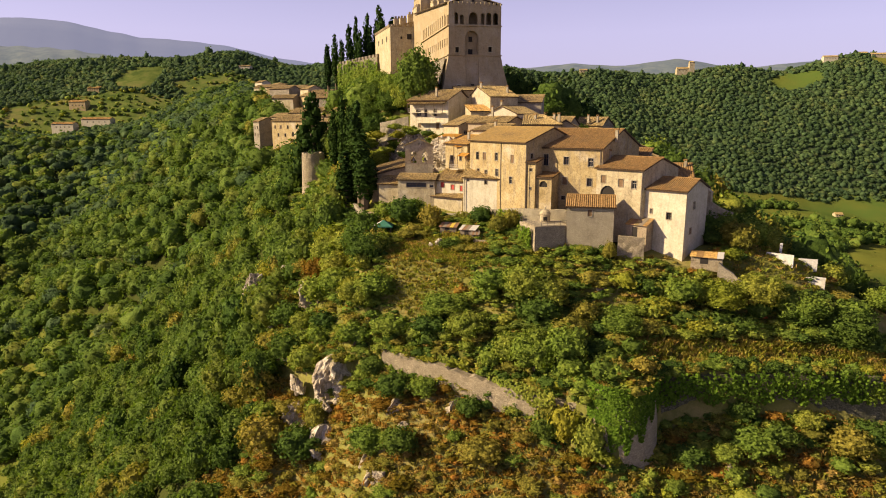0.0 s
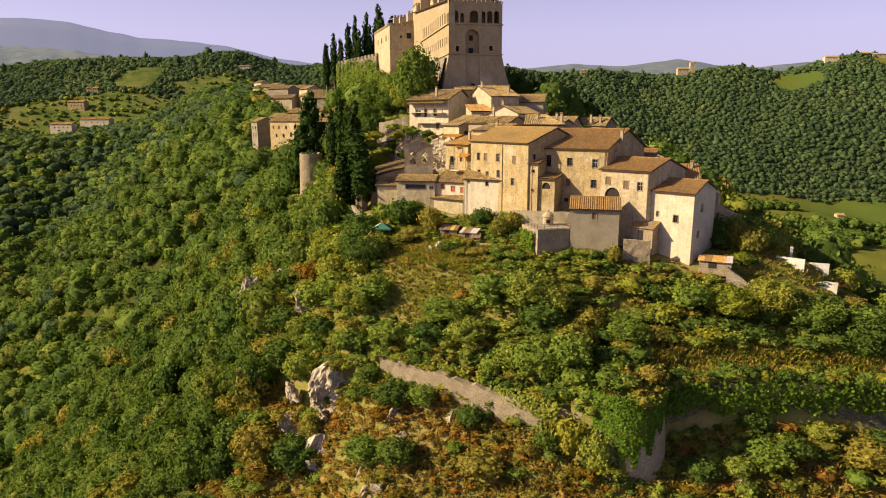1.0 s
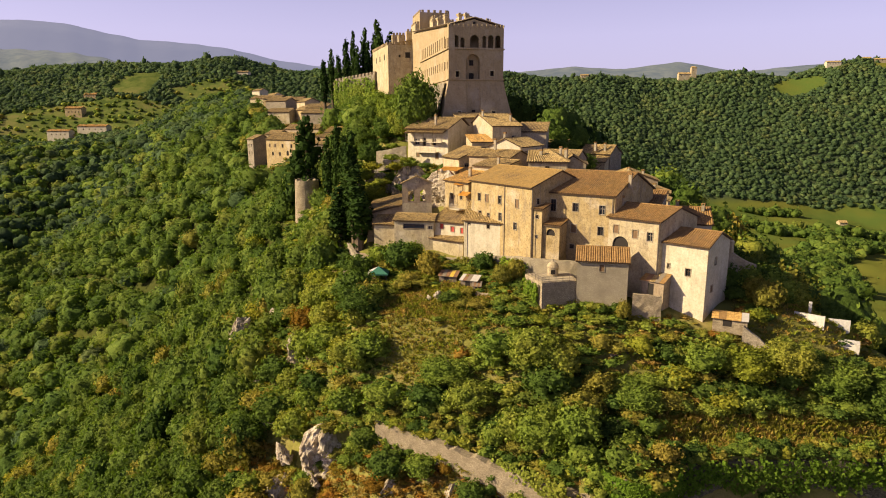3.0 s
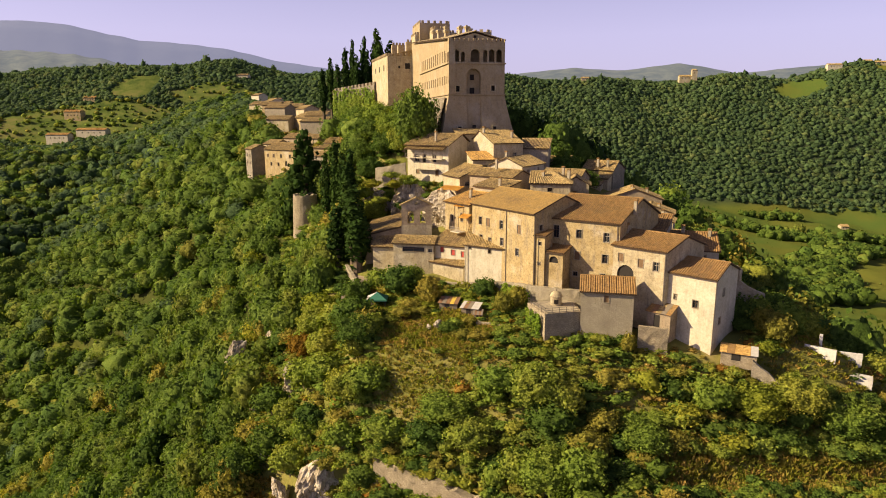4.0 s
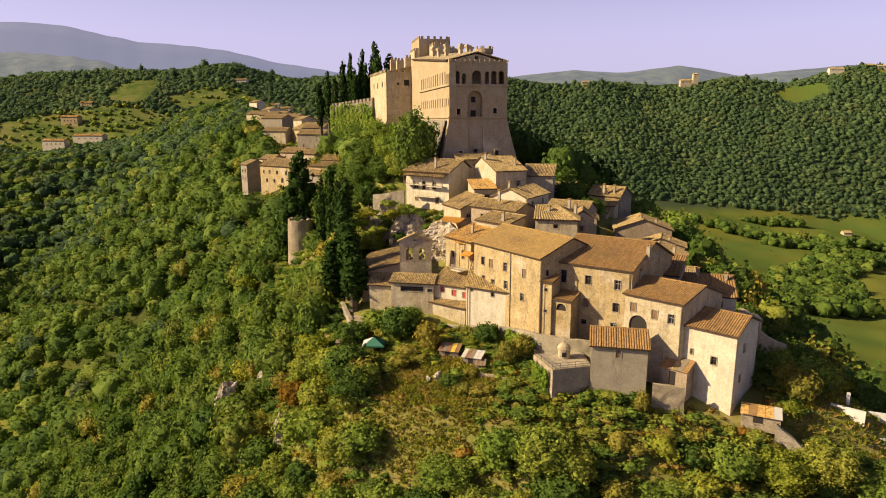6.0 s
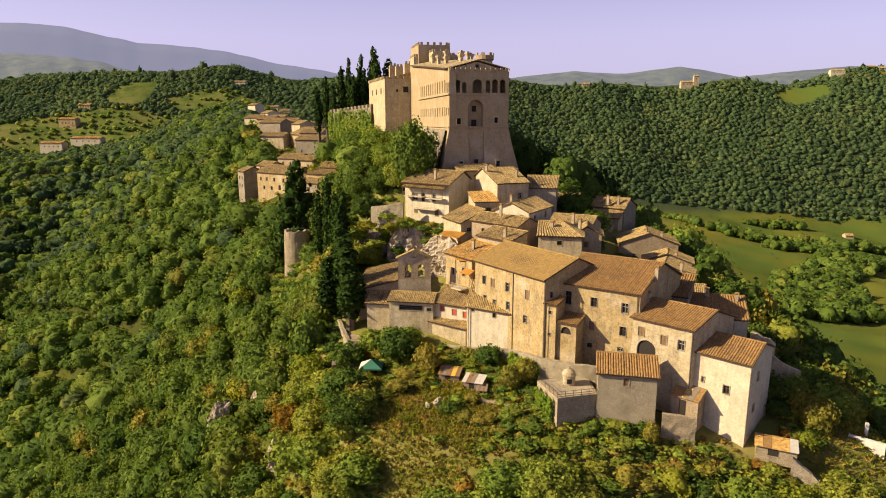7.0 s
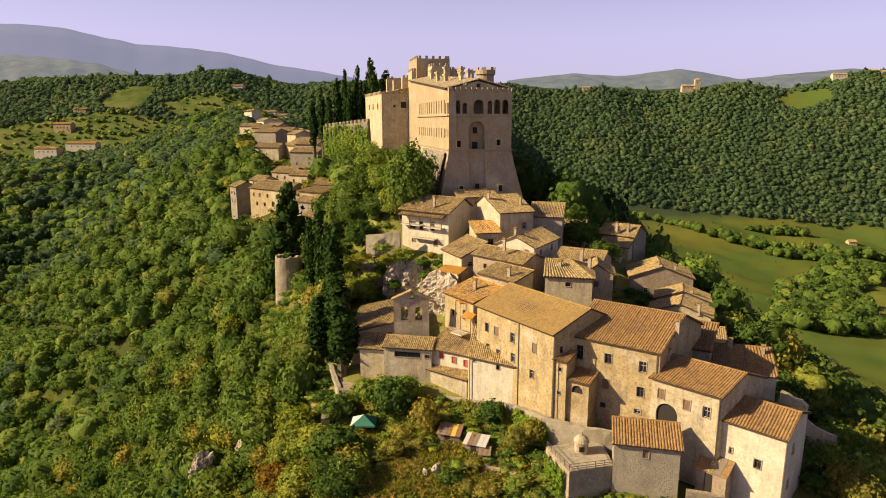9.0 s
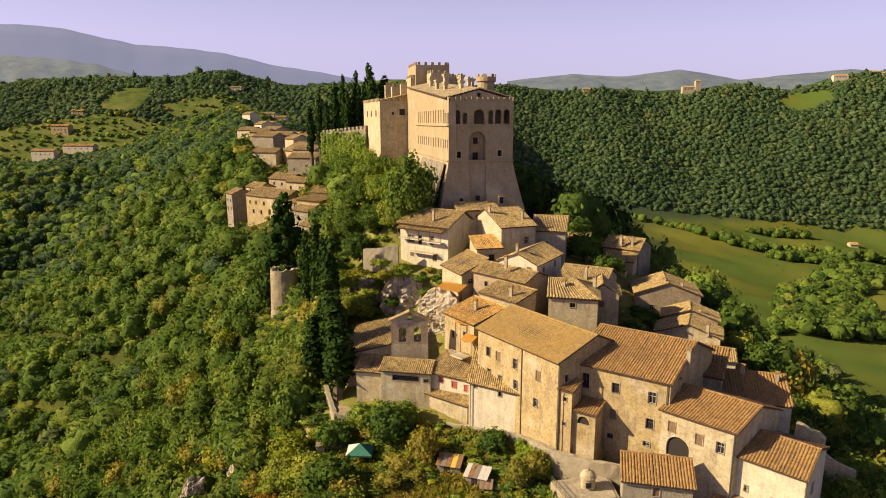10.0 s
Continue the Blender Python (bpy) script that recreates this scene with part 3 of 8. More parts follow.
def window(host, o, d, inward, q, frame_mat, shutter=None, depth=0.22, sill=True):
    """A casement in its recess: glass, frame with a middle bar, sill, and shutters if it has any."""
    s0, z0, w, h = q[:4]
    o, d, n = Vector((o[0], o[1], 0)), Vector((d[0], d[1], 0)), Vector((inward[0], inward[1], 0))
    def at(s, z, k):
        return o + d * s + n * k + V(0, 0, z)
    bm = bmesh.new()
    face(bm, at(s0, z0, depth), at(s0 + w, z0, depth), at(s0 + w, z0 + h, depth), at(s0, z0 + h, depth))
    SEED[1] = (SEED[1] * 5 + 3) % 97
    if (SEED[1] % 3 == 0 and h > 1.0) or frame_mat is RED:      # closed louvred shutters
        win = part("window", bm, GLASS, host)
        for k in range(2):
            bm = bmesh.new()
            louvre(bm, at, s0 + w / 2 * k + 0.01, s0 + w / 2 * (k + 1) - 0.01, z0 + 0.01, z0 + h - 0.01)
            part("shutter", bm, frame_mat if frame_mat is not FRAMEW else SHUTTER, win, "closed louvred shutter")
    else:
        win = part("window", bm, GLASS, host)
        bm = bmesh.new()
        t = 0.06
        for a, b in (((s0, z0 + t / 2), (s0 + w, z0 + t / 2)), ((s0, z0 + h - t / 2), (s0 + w, z0 + h - t / 2)),
                     ((s0 + t / 2, z0), (s0 + t / 2, z0 + h)), ((s0 + w - t / 2, z0), (s0 + w - t / 2, z0 + h)), ((s0 + w / 2, z0), (s0 + w / 2, z0 + h)), ((s0, z0 + h * 0.62), (s0 + w, z0 + h * 0.62))):
            beam(bm, at(*a, depth - 0.03), at(*b, depth - 0.03), t)
        part("window_frame", bm, frame_mat if SEED[1] % 2 else WOOD, win)
    bm = bmesh.new()
    for a, b in (((s0 - 0.06, z0), (s0 - 0.06, z0 + h)), ((s0 + w + 0.06, z0), (s0 + w + 0.06, z0 + h)), ((s0 - 0.12, z0 + h + 0.06), (s0 + w + 0.12, z0 + h + 0.06))):
        beam(bm, at(*a, 0.0), at(*b, 0.0), 0.13)
    part("window_surround", bm, GREYP, win)
    if sill:
        bm = bmesh.new()
        beam(bm, at(s0 - 0.08, z0 - 0.04, 0.02), at(s0 + w + 0.08, z0 - 0.04, 0.02), 0.22, 0.08)
        part("window_sill", bm, GREYP, win)
    if shutter:
        for side in (0, 1):
            bm = bmesh.new()
            a = s0 - w / 2 + 0.02 if side == 0 else s0 + w - 0.02
            p, q2 = at(a, z0 + h / 2, -0.05), at(a + w / 2, z0 + h / 2, -0.05)
            beam(bm, p, q2, 0.05, h)
            part("shutter", bm, shutter, win)


def chimney(host, x, y, z0, h, w=0.55, mat=None):
    bm = bmesh.new()
    u, v = V(0.8, -0.6, 0), V(0.6, 0.8, 0)
    obox(bm, (x, y), u, v, w, w * 0.8, z0 - 1.0, z0 + h)
    c = part("chimney", bm, mat or GREYP, host)
    bm = bmesh.new()
    o = V(x, y, 0) - u * 0.08 - v * 0.08
    for i in range(2):
        for j in range(2):
            obox(bm, o + u * i * (w + 0.02) + v * j * (w * 0.8 + 0.02), u, v, 0.14, 0.14, z0 + h, z0 + h + 0.28)
    obox(bm, o, u, v, w + 0.16, w * 0.8 + 0.16, z0 + h + 0.28, z0 + h + 0.38)
    part("chimney_cap", bm, TILE_RED, c)


def house(name, label, fr, ang, length, depth, ze, zb, mat, roof_mat, roof="gable_u", rise=2.0, ridge_at=0.5, skew=0.0,
          front=(), right=(), left=(), pitch=0.42, course=0.5, over=0.45, frame_mat=None, shutter=None, group="village houses", bulge=0.25):
    """A house with walls, window recesses and a tiled roof. fr: the right-hand end of its front wall. Openings: (along, height over the ground line, width, height)."""
    SEED[0] += 1
    a = radians(ang)
    u = V(math.cos(a), math.sin(a), 0)
    v = V(-math.sin(a + radians(skew)), math.cos(a + radians(skew)), 0)
    FR = V(fr[0], fr[1], 0)
    FL, BR = FR - u * length, FR + v * depth
    BL = FL + v * depth
    host = thing(name, label, "house", group, (*(FL + FR + BL + BR).to_2d() / 4, zb))
    bm = bmesh.new()
    cut = lambda ops: [(s, zb + z, w, h, *r) for s, z, w, h, *r in ops]
    wall_face(bm, FL, u, v, length, zb - 3, ze, cut(front))
    wall_face(bm, FR, v, -u, depth, zb - 3, ze, cut(right))
    wall_face(bm, BL, -v, u, depth, zb - 3, ze, cut(left))
    wall_face(bm, BR, -u, -v, length, zb - 3, ze)
    z = lambda p, h: V(p.x, p.y, h)
    sl = rise / (depth * ridge_at)
    ov, ou = v * over, u * over * 0.7
    if roof == "gable_u":
        m0, m1 = FL + v * depth * ridge_at, FR + v * depth * ridge_at
        zr = ze + rise
        face(bm, z(FR, ze), z(BR, ze), z(m1, zr))
        face(bm, z(BL, ze), z(FL, ze), z(m0, zr))
        slb = rise / (depth * (1 - ridge_at))
        planes = [(z(FL - ou - ov, ze - sl * over), z(FR + ou - ov, ze - sl * over), z(m1 + ou, zr), z(m0 - ou, zr)),
                  (z(BR + ou + ov, ze - slb * over), z(BL - ou + ov, ze - slb * over), z(m0 - ou, zr), z(m1 + ou, zr))]
        caps = [(z(m0 - ou, zr), z(m1 + ou, zr))]
    elif roof == "gable_v":
        m0, m1 = (FL + FR) / 2, (BL + BR) / 2
        zr, sl = ze + rise, rise / (length / 2)
        face(bm, z(FL, ze), z(FR, ze), z(m0, zr))
        face(bm, z(BR, ze), z(BL, ze), z(m1, zr))
        ov, ou = v * over * 0.7, u * over
        planes = [(z(FR + ou - ov, ze - sl * over), z(BR + ou + ov, ze - sl * over), z(m1 + ov, zr), z(m0 - ov, zr)),
                  (z(BL - ou + ov, ze - sl * over), z(FL - ou - ov, ze - sl * over), z(m0 - ov, zr), z(m1 + ov, zr))]
        caps = [(z(m0 - ov, zr), z(m1 + ov, zr))]
    elif roof == "mono":
        zr, sl = ze + rise, rise / depth
        face(bm, z(FR, ze), z(BR, ze), z(BR, zr))
        face(bm, z(BL, ze), z(FL, ze), z(BL, zr))
        face(bm, z(BR, ze), z(BL, ze), z(BL, zr), z(BR, zr))
        planes = [(z(FL - ou - ov, ze - sl * over), z(FR + ou - ov, ze - sl * over), z(BR + ou, zr), z(BL - ou, zr))]
        caps = [(z(BL - ou, zr), z(BR + ou, zr))]
    else:  # hipped at the right end
        zr = ze + rise
        m0, m1 = FL + v * depth / 2, FR + v * depth / 2 - u * depth * 0.42
        o2 = u * over
        e = ze - rise / (depth / 2) * over
        planes = [(z(FL - ou - ov, e), z(FR + o2 - ov, e), z(m1, zr), z(m0 - ou, zr)),
                  (z(FR + o2 - ov, e), z(BR + o2 + ov, e), z(m1 + v * 0.02, zr), z(m1, zr)),
                  (z(BR + o2 + ov, e), z(BL - ou + ov, e), z(m0 - ou, zr), z(m1, zr))]
        face(bm, z(BL, ze), z(FL, ze), z(m0, zr))
        caps = [(z(m0 - ou, zr), z(m1, zr)), (z(FR + o2 - ov, e), z(m1, zr)), (z(BR + o2 + ov, e), z(m1, zr))]
    part("wall", bm, mat, host)
    for i, pl in enumerate(planes):
        roof_plane(host, *pl, roof_mat, pitch, course, SEED[0] * 7 + i, bulge)
    for c in caps:
        ridge_cap(host, *c, roof_mat)
    for ops, o, d, n in ((front, FL, u, v), (right, FR, v, -u), (left, BL, -v, u)):
        for q in cut(ops):
            if len(q) > 4 and q[4] == 1:
                # flat panel in the arch, its dark colour standing for the unlit depth
                bmd = bmesh.new()
                P = [Vector((o.x, o.y, 0)) + d * s + n * 0.27 + V(0, 0, h) for s, h in ((q[0], q[1]), (q[0] + q[2], q[1]), (q[0] + q[2], q[1] + q[3]), (q[0], q[1] + q[3]))]
                face(bmd, *P)
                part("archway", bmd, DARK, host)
            else:
                window(host, o, d, n, q, frame_mat or FRAMEW, shutter)
    # children were built in world places
    for c in host.children:
        c.matrix_parent_inverse = Matrix.Translation(host.location).inverted()
    return host


def pipe(host, x, y, lo, hi, r=0.07):
    bm = bmesh.new()
    tube(bm, [(x, y, lo), (x, y, hi)], [r, r], 6)
    p = part("downpipe", bm, METAL, host)
    p.matrix_parent_inverse = Matrix.Translation(host.location).inverted()


def add_chimney(host, *a, **k):
    before = set(host.children)
    chimney(host, *a, **k)
    for c in set(host.children) - before:
        c.matrix_parent_inverse = Matrix.Translation(host.location).inverted()


# ---- the row of houses along the edge ----
W = 0.85
A = house("house", "long tall ochre plastered house with a brown tiled roof", (16.2, 123.6), -55.5, 18.0, 13.0, 45.2, 30, OCHRE, TILE_BROWN, "gable_u", 2.7, 0.52, -4,
          front=[(2.2, 11.2, W, 1.5), (4.6, 11.2, W, 1.5), (8.6, 11.2, W, 1.6), (13.6, 11.0, W, 1.6), (5.2, 7.6, W, 1.4), (8.8, 8.0, W, 1.5), (13.2, 6.8, W, 1.4), (2.5, 8.0, 0.8, 1.2)],
          right=[(1.2, 12.0, 0.7, 1.0)], pitch=0.4, bulge=0.08)
B = house("house", "tall yellow ochre house with a wide red tiled roof", (30.0, 118.8), -35, 13.4, 16.0, 44.2, 30, OCHRE, TILE_RED, "gable_u", 3.4, 0.5, -6,
          front=[(1.2, 10.6, 1.1, 2.2), (5.6, 10.9, 1.0, 1.5), (10.6, 10.7, 1.0, 1.6), (5.4, 7.0, 1.0, 1.5), (10.5, 7.0, 1.0, 1.5), (10.3, 4.4, 0.9, 0.7), (5.2, 4.0, 0.9, 0.8)],
          right=[(3.0, 11.5, 0.8, 1.2)], pitch=0.36)
C = house("house", "lower ochre house with a dark archway and tiled roof", (35.8, 112.2), -44, 9.4, 10.4, 40.7, 30, CREAM, TILE_RED, "gable_u", 1.9, 0.5, -10,
          front=[(1.0, 7.9, 0.9, 1.4), (4.6, 7.4, 0.9, 1.4), (7.2, 7.2, 0.95, 1.5), (0.9, 4.5, 3.0, 2.9, 1)], pitch=0.36)
D = house("house", "cream plastered house with a plain side wall and tiled roof", (41.9, 107.4), -45, 8.0, 9.6, 37.4, 27, WHITE, TILE_RED, "gable_u", 1.75, 0.5, 2,
          front=[(4.6, 5.2, 0.85, 1.25), (1.5, 6.0, 0.4, 0.8)], right=[(3.2, 7.0, 0.8, 1.2), (2.2, 2.6, 0.9, 1.1)], pitch=0.36)
E = house("house", "small grey stone outbuilding with a red tiled roof", (30.5, 110.7), -13, 8.2, 3.9, 34.3, 27.5, ROUGH, TILE_RED, "mono", 1.55, 1.0, 0,
          front=[(3.6, 5.0, 0.75, 1.2)], pitch=0.36)
Fh = house("house", "white house with an old tiled roof behind the row", (49.6, 124.6), -15, 10.4, 11.5, 38.2, 32, WHITE, TILE_RED, "gable_u", 2.3, 0.5, 0,
           front=[(4.0, 4.0, 1.4, 1.2), (7.6, 4.2, 0.7, 1.0)], pitch=0.42)
Tu = house("house", "narrow ochre stair tower with a small tiled roof", (21.0, 121.2), -35, 3.4, 4.0, 38.6, 30, OCHRE, TILE_RED, "mono", 0.9, 1.0, 0,
           front=[(0.8, 6.6, 1.7, 1.2, 1)], pitch=0.36)
Tu2 = house("house", "slim ochre buttress block with a tiled cap", (18.0, 122.6), -40, 1.9, 2.6, 41.4, 30, OCHRE, TILE_RED, "mono", 0.6, 1.0, 0,
            front=[(0.6, 9.6, 0.5, 0.6), (0.6, 6.0, 0.4, 0.5)], pitch=0.36)
G3 = house("house", "white house with a sloping old tiled roof", (12.2, 130.2), -32, 9.2, 8.0, 37.5, 30, WHITE, TILE_OLD, "mono", 3.0, 1.0, 20,
           front=[(5.2, 6.2, 0.55, 0.8), (0.9, 6.6, 0.5, 0.7)], pitch=0.34, course=0.45)
G4 = house("house", "white house with red shutters below the church", (4.6, 138.6), -30, 7.4, 5.5, 36.2, 30, WHITE, TILE_OLD, "mono", 2.0, 1.0, 0,
           front=[(1.6, 4.6, 0.8, 1.1), (4.2, 4.2, 0.8, 1.1), (6.5, 4.0, 0.6, 1.2)], frame_mat=RED, pitch=0.34, course=0.45)
G2 = house("house", "low cream annex with a lean-to roof of old tiles", (4.2, 136.6), -37, 8.8, 2.6, 32.7, 28.4, CREAM, TILE_OLD, "mono", 1.0, 1.0, 0,
           pitch=0.34, course=0.45)
G1 = house("house", "cream house with a wide dark opening under its eaves", (-1.8, 141.2), -11, 8.6, 3.0, 36.3, 28.6, CREAM, TILE_OLD, "mono", 1.0, 1.0, 0,
           front=[(2.0, 5.9, 4.6, 1.0), (7.4, 5.9, 0.9, 0.7)], left=[(1.0, 5.0, 0.9, 1.0)], pitch=0.34, course=0.45)
for hs, px, py, pz in ((B, 33.0, 122.0, 46.2), (C, 31.5, 121.0, 42.3), (Fh, 45.0, 131.0, 40.2), (Fh, 49.2, 129.0, 39.8)):
    add_chimney(hs, px, py, pz, 1.3)
for hs, px, py, lo, hi in ((A, 11.9, 129.7, 29, 44.9), (A, 16.3, 123.3, 29, 45.0), (B, 29.6, 118.9, 30, 44.0), (C, 35.6, 112.2, 28, 40.4), (D, 41.9, 107.2, 27, 37.2), (G3, 4.6, 134.6, 29, 37)):
    pipe(hs, px, py, lo, hi)

# ---- upper village ----
K = house("house", "tall cream house with a bleached tiled roof below the castle", (20.6, 176.9), 22, 8.3, 14.0, 55.5, 45, CREAM, TILE_OLD, "gable_u", 3.0, 0.58, 0,
          front=[(5.6, 6.6, 0.9, 1.4), (1.8, 2.4, 0.8, 1.2)], pitch=0.34)
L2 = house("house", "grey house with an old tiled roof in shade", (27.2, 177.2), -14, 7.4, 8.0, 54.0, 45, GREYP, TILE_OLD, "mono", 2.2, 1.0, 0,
           front=[(3.0, 5.4, 0.8, 1.2)], pitch=0.36)
S = house("house", "white terraced house with a balcony and wide eaves", (1.6, 178.2), -36, 13.6, 10.0, 55.0, 46, WHITE, TILE_OLD, "gable_u", 2.6, 0.6, 0,
          front=[(2.4, 4.4, 1.6, 1.6), (5.2, 4.2, 1.0, 2.0), (8.6, 4.4, 1.0, 1.9), (3.0, 1.2, 0.9, 1.2), (9.4, 0.8, 1.0, 1.8)], pitch=0.36, over=0.9)
K2 = house("house", "cream annex with new orange tiles", (12.8, 171.6), 12, 5.4, 6.0, 51.6, 45, CREAM, TILE_ORANGE, "mono", 1.6, 1.0, 0,
           front=[(2.6, 3.8, 1.2, 1.4)], pitch=0.36)
M = house("house", "white gabled house with an old tiled roof", (18.2, 158.1), -36, 8.4, 13.0, 50.9, 43, WHITE, TILE_OLD, "gable_v", 1.8, 0.5, 5,
          right=[(3.0, 5.6, 0.8, 1.2), (9.0, 5.8, 0.8, 1.2), (3.0, 2.4, 0.9, 1.6)], front=[(5.6, 5.6, 0.6, 1.0)], pitch=0.36)
N = house("house", "pale house with a worn tiled roof on the rock edge", (4.1, 162.9), -66, 9.4, 6.5, 48.0, 42, CREAM, TILE_OLD, "mono", 2.4, 1.0, 8,
          right=[(1.6, 3.8, 1.2, 0.9)], pitch=0.34)
N2 = house("house", "long low brown house with a lichened tiled roof", (15.4, 153.4), -46.5, 13.0, 7.0, 48.7, 42, BROWNP, TILE_OLD, "gable_u", 1.4, 0.5, 0,
           front=[(3.0, 4.2, 0.8, 1.0)], pitch=0.34)
N3 = house("house", "grey rendered house with a curved tiled roof", (13.0, 146.4), -50, 9.0, 5.0, 47.0, 40, GREYP, TILE_OLD, "mono", 1.3, 1.0, 0,
           left=[(1.4, 4.6, 1.0, 0.9)], pitch=0.34)
N4 = house("house", "ochre house with rust-coloured tiles above the rock", (5.6, 143.6), -55, 8.6, 7.0, 44.0, 36, OCHRE, TILE_ORANGE, "mono", 1.8, 1.0, 0,
           front=[(2.2, 4.0, 0.8, 1.3), (5.6, 4.2, 0.8, 1.8)], pitch=0.36)
O = house("house", "pale house with a boldly striped tiled roof", (26.4, 143.8), -12, 8.2, 9.5, 48.4, 41, CREAM, TILE_OLD, "hip", 2.0, 0.5, 0,
          front=[(3.6, 5.6, 0.9, 0.8)], right=[(3.0, 5.0, 0.8, 1.2)], pitch=0.56, course=0.6)
O2 = house("house", "old house with lichened tiles behind the striped roof", (30.5, 155.0), -30, 9.0, 8.0, 48.2, 42, BROWNP, TILE_OLD, "gable_u", 1.8, 0.5, 0, pitch=0.36)
P = house("house", "stone house with two chimneys and a red tiled roof", (47.0, 188.0), -38, 9.0, 8.0, 47.6, 41, STONE, TILE_OLD, "gable_u", 2.2, 0.4, 0,
          front=[(2.0, 3.6, 0.8, 1.0)], pitch=0.4)
P2 = house("house", "small cream house with a tiled roof", (44.5, 184.0), -28, 7.0, 5.0, 45.6, 40, CREAM, TILE_OLD, "mono", 1.2, 1.0, 0, pitch=0.4)
Q = house("house", "brown stone house with a broad pale tiled gable roof", (54.0, 168.0), -12, 13.0, 10.0, 42.0, 36, BROWNP, TILE_OLD, "gable_v", 2.4, 0.5, 0,
          front=[(3.0, 2.4, 0.8, 1.1), (8.6, 2.6, 0.8, 1.1)], pitch=0.36)
R2 = house("house", "old tiled house beside the valley edge", (52.8, 156.5), -20, 10.0, 6.0, 40.2, 35, BROWNP, TILE_OLD, "gable_v", 1.8, 0.5, 0, pitch=0.36)
R1 = house("house", "old house with a lichened tiled gable roof", (50.0, 149.0), -24, 11.0, 6.6, 39.4, 34, CREAM, TILE_OLD, "gable_v", 2.0, 0.5, 0,
           front=[(7.0, 3.2, 0.8, 1.0), (2.4, 3.0, 0.7, 0.9)], pitch=0.36)
R3 = house("house", "small lean-to with old tiles on the valley side", (51.0, 144.6), -18, 6.0, 3.6, 36.8, 32, WHITE, TILE_OLD, "mono", 1.0, 1.0, 0, pitch=0.36)
F2 = house("house", "narrow house with a worn tiled roof behind the row", (40.6, 127.4), -30, 5.0, 7.0, 41.2, 33, GREYP, TILE_RED, "mono", 2.2, 1.0, 0, pitch=0.4)
house("house", "plain cream house joining its neighbours below the castle", (13.4, 186.4), 10, 9.6, 5.0, 57.6, 48, CREAM, TILE_OLD, "mono", 1.2, 1.0, front=[(5.6, 6.0, 0.7, 1.0)], pitch=0.36)
house("house", "cream house joined to the striped roof", (31.6, 149.6), -12, 5.6, 7.0, 47.6, 40, CREAM, TILE_OLD, "gable_v", 1.6, 0.5, front=[(2.2, 5.0, 0.8, 1.1)], pitch=0.36)
house("house", "low cream annex beside the stone house", (42.0, 181.5), -26, 6.0, 5.0, 44.2, 38, CREAM, TILE_OLD, "mono", 1.2, 1.0, pitch=0.36)
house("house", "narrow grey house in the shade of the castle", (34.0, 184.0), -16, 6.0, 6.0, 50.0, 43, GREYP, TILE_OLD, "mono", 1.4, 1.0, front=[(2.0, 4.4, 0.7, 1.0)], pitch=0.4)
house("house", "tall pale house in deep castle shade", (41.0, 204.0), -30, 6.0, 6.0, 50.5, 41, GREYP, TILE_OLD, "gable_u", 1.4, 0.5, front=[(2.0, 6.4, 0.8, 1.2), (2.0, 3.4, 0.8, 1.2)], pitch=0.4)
for hs, px, py, pz in ((P, 43.0, 190.6, 49.2), (P, 45.6, 190.0, 49.0), (Q, 47.0, 171.0, 43.6), (Q, 50.6, 170.6, 43.0), (R1, 47.6, 149.8, 40.6), (R2, 49.6, 158.4, 40.8), (O, 21.0, 147.6, 49.2),
                       (O2, 27.0, 157.0, 49.4), (K, 10.4, 179.6, 58.0), (K, 17.6, 179.0, 57.0), (M, 12.0, 158.4, 51.2), (M, 14.6, 162.4, 52.6), (N3, 12.0, 149.0, 47.8), (N4, 5.8, 149.0, 45.4),
                       (S, -2.0, 182.0, 56.8), (O, 26.8, 149.6, 49.4)):
    add_chimney(hs, px, py, pz, 1.2)

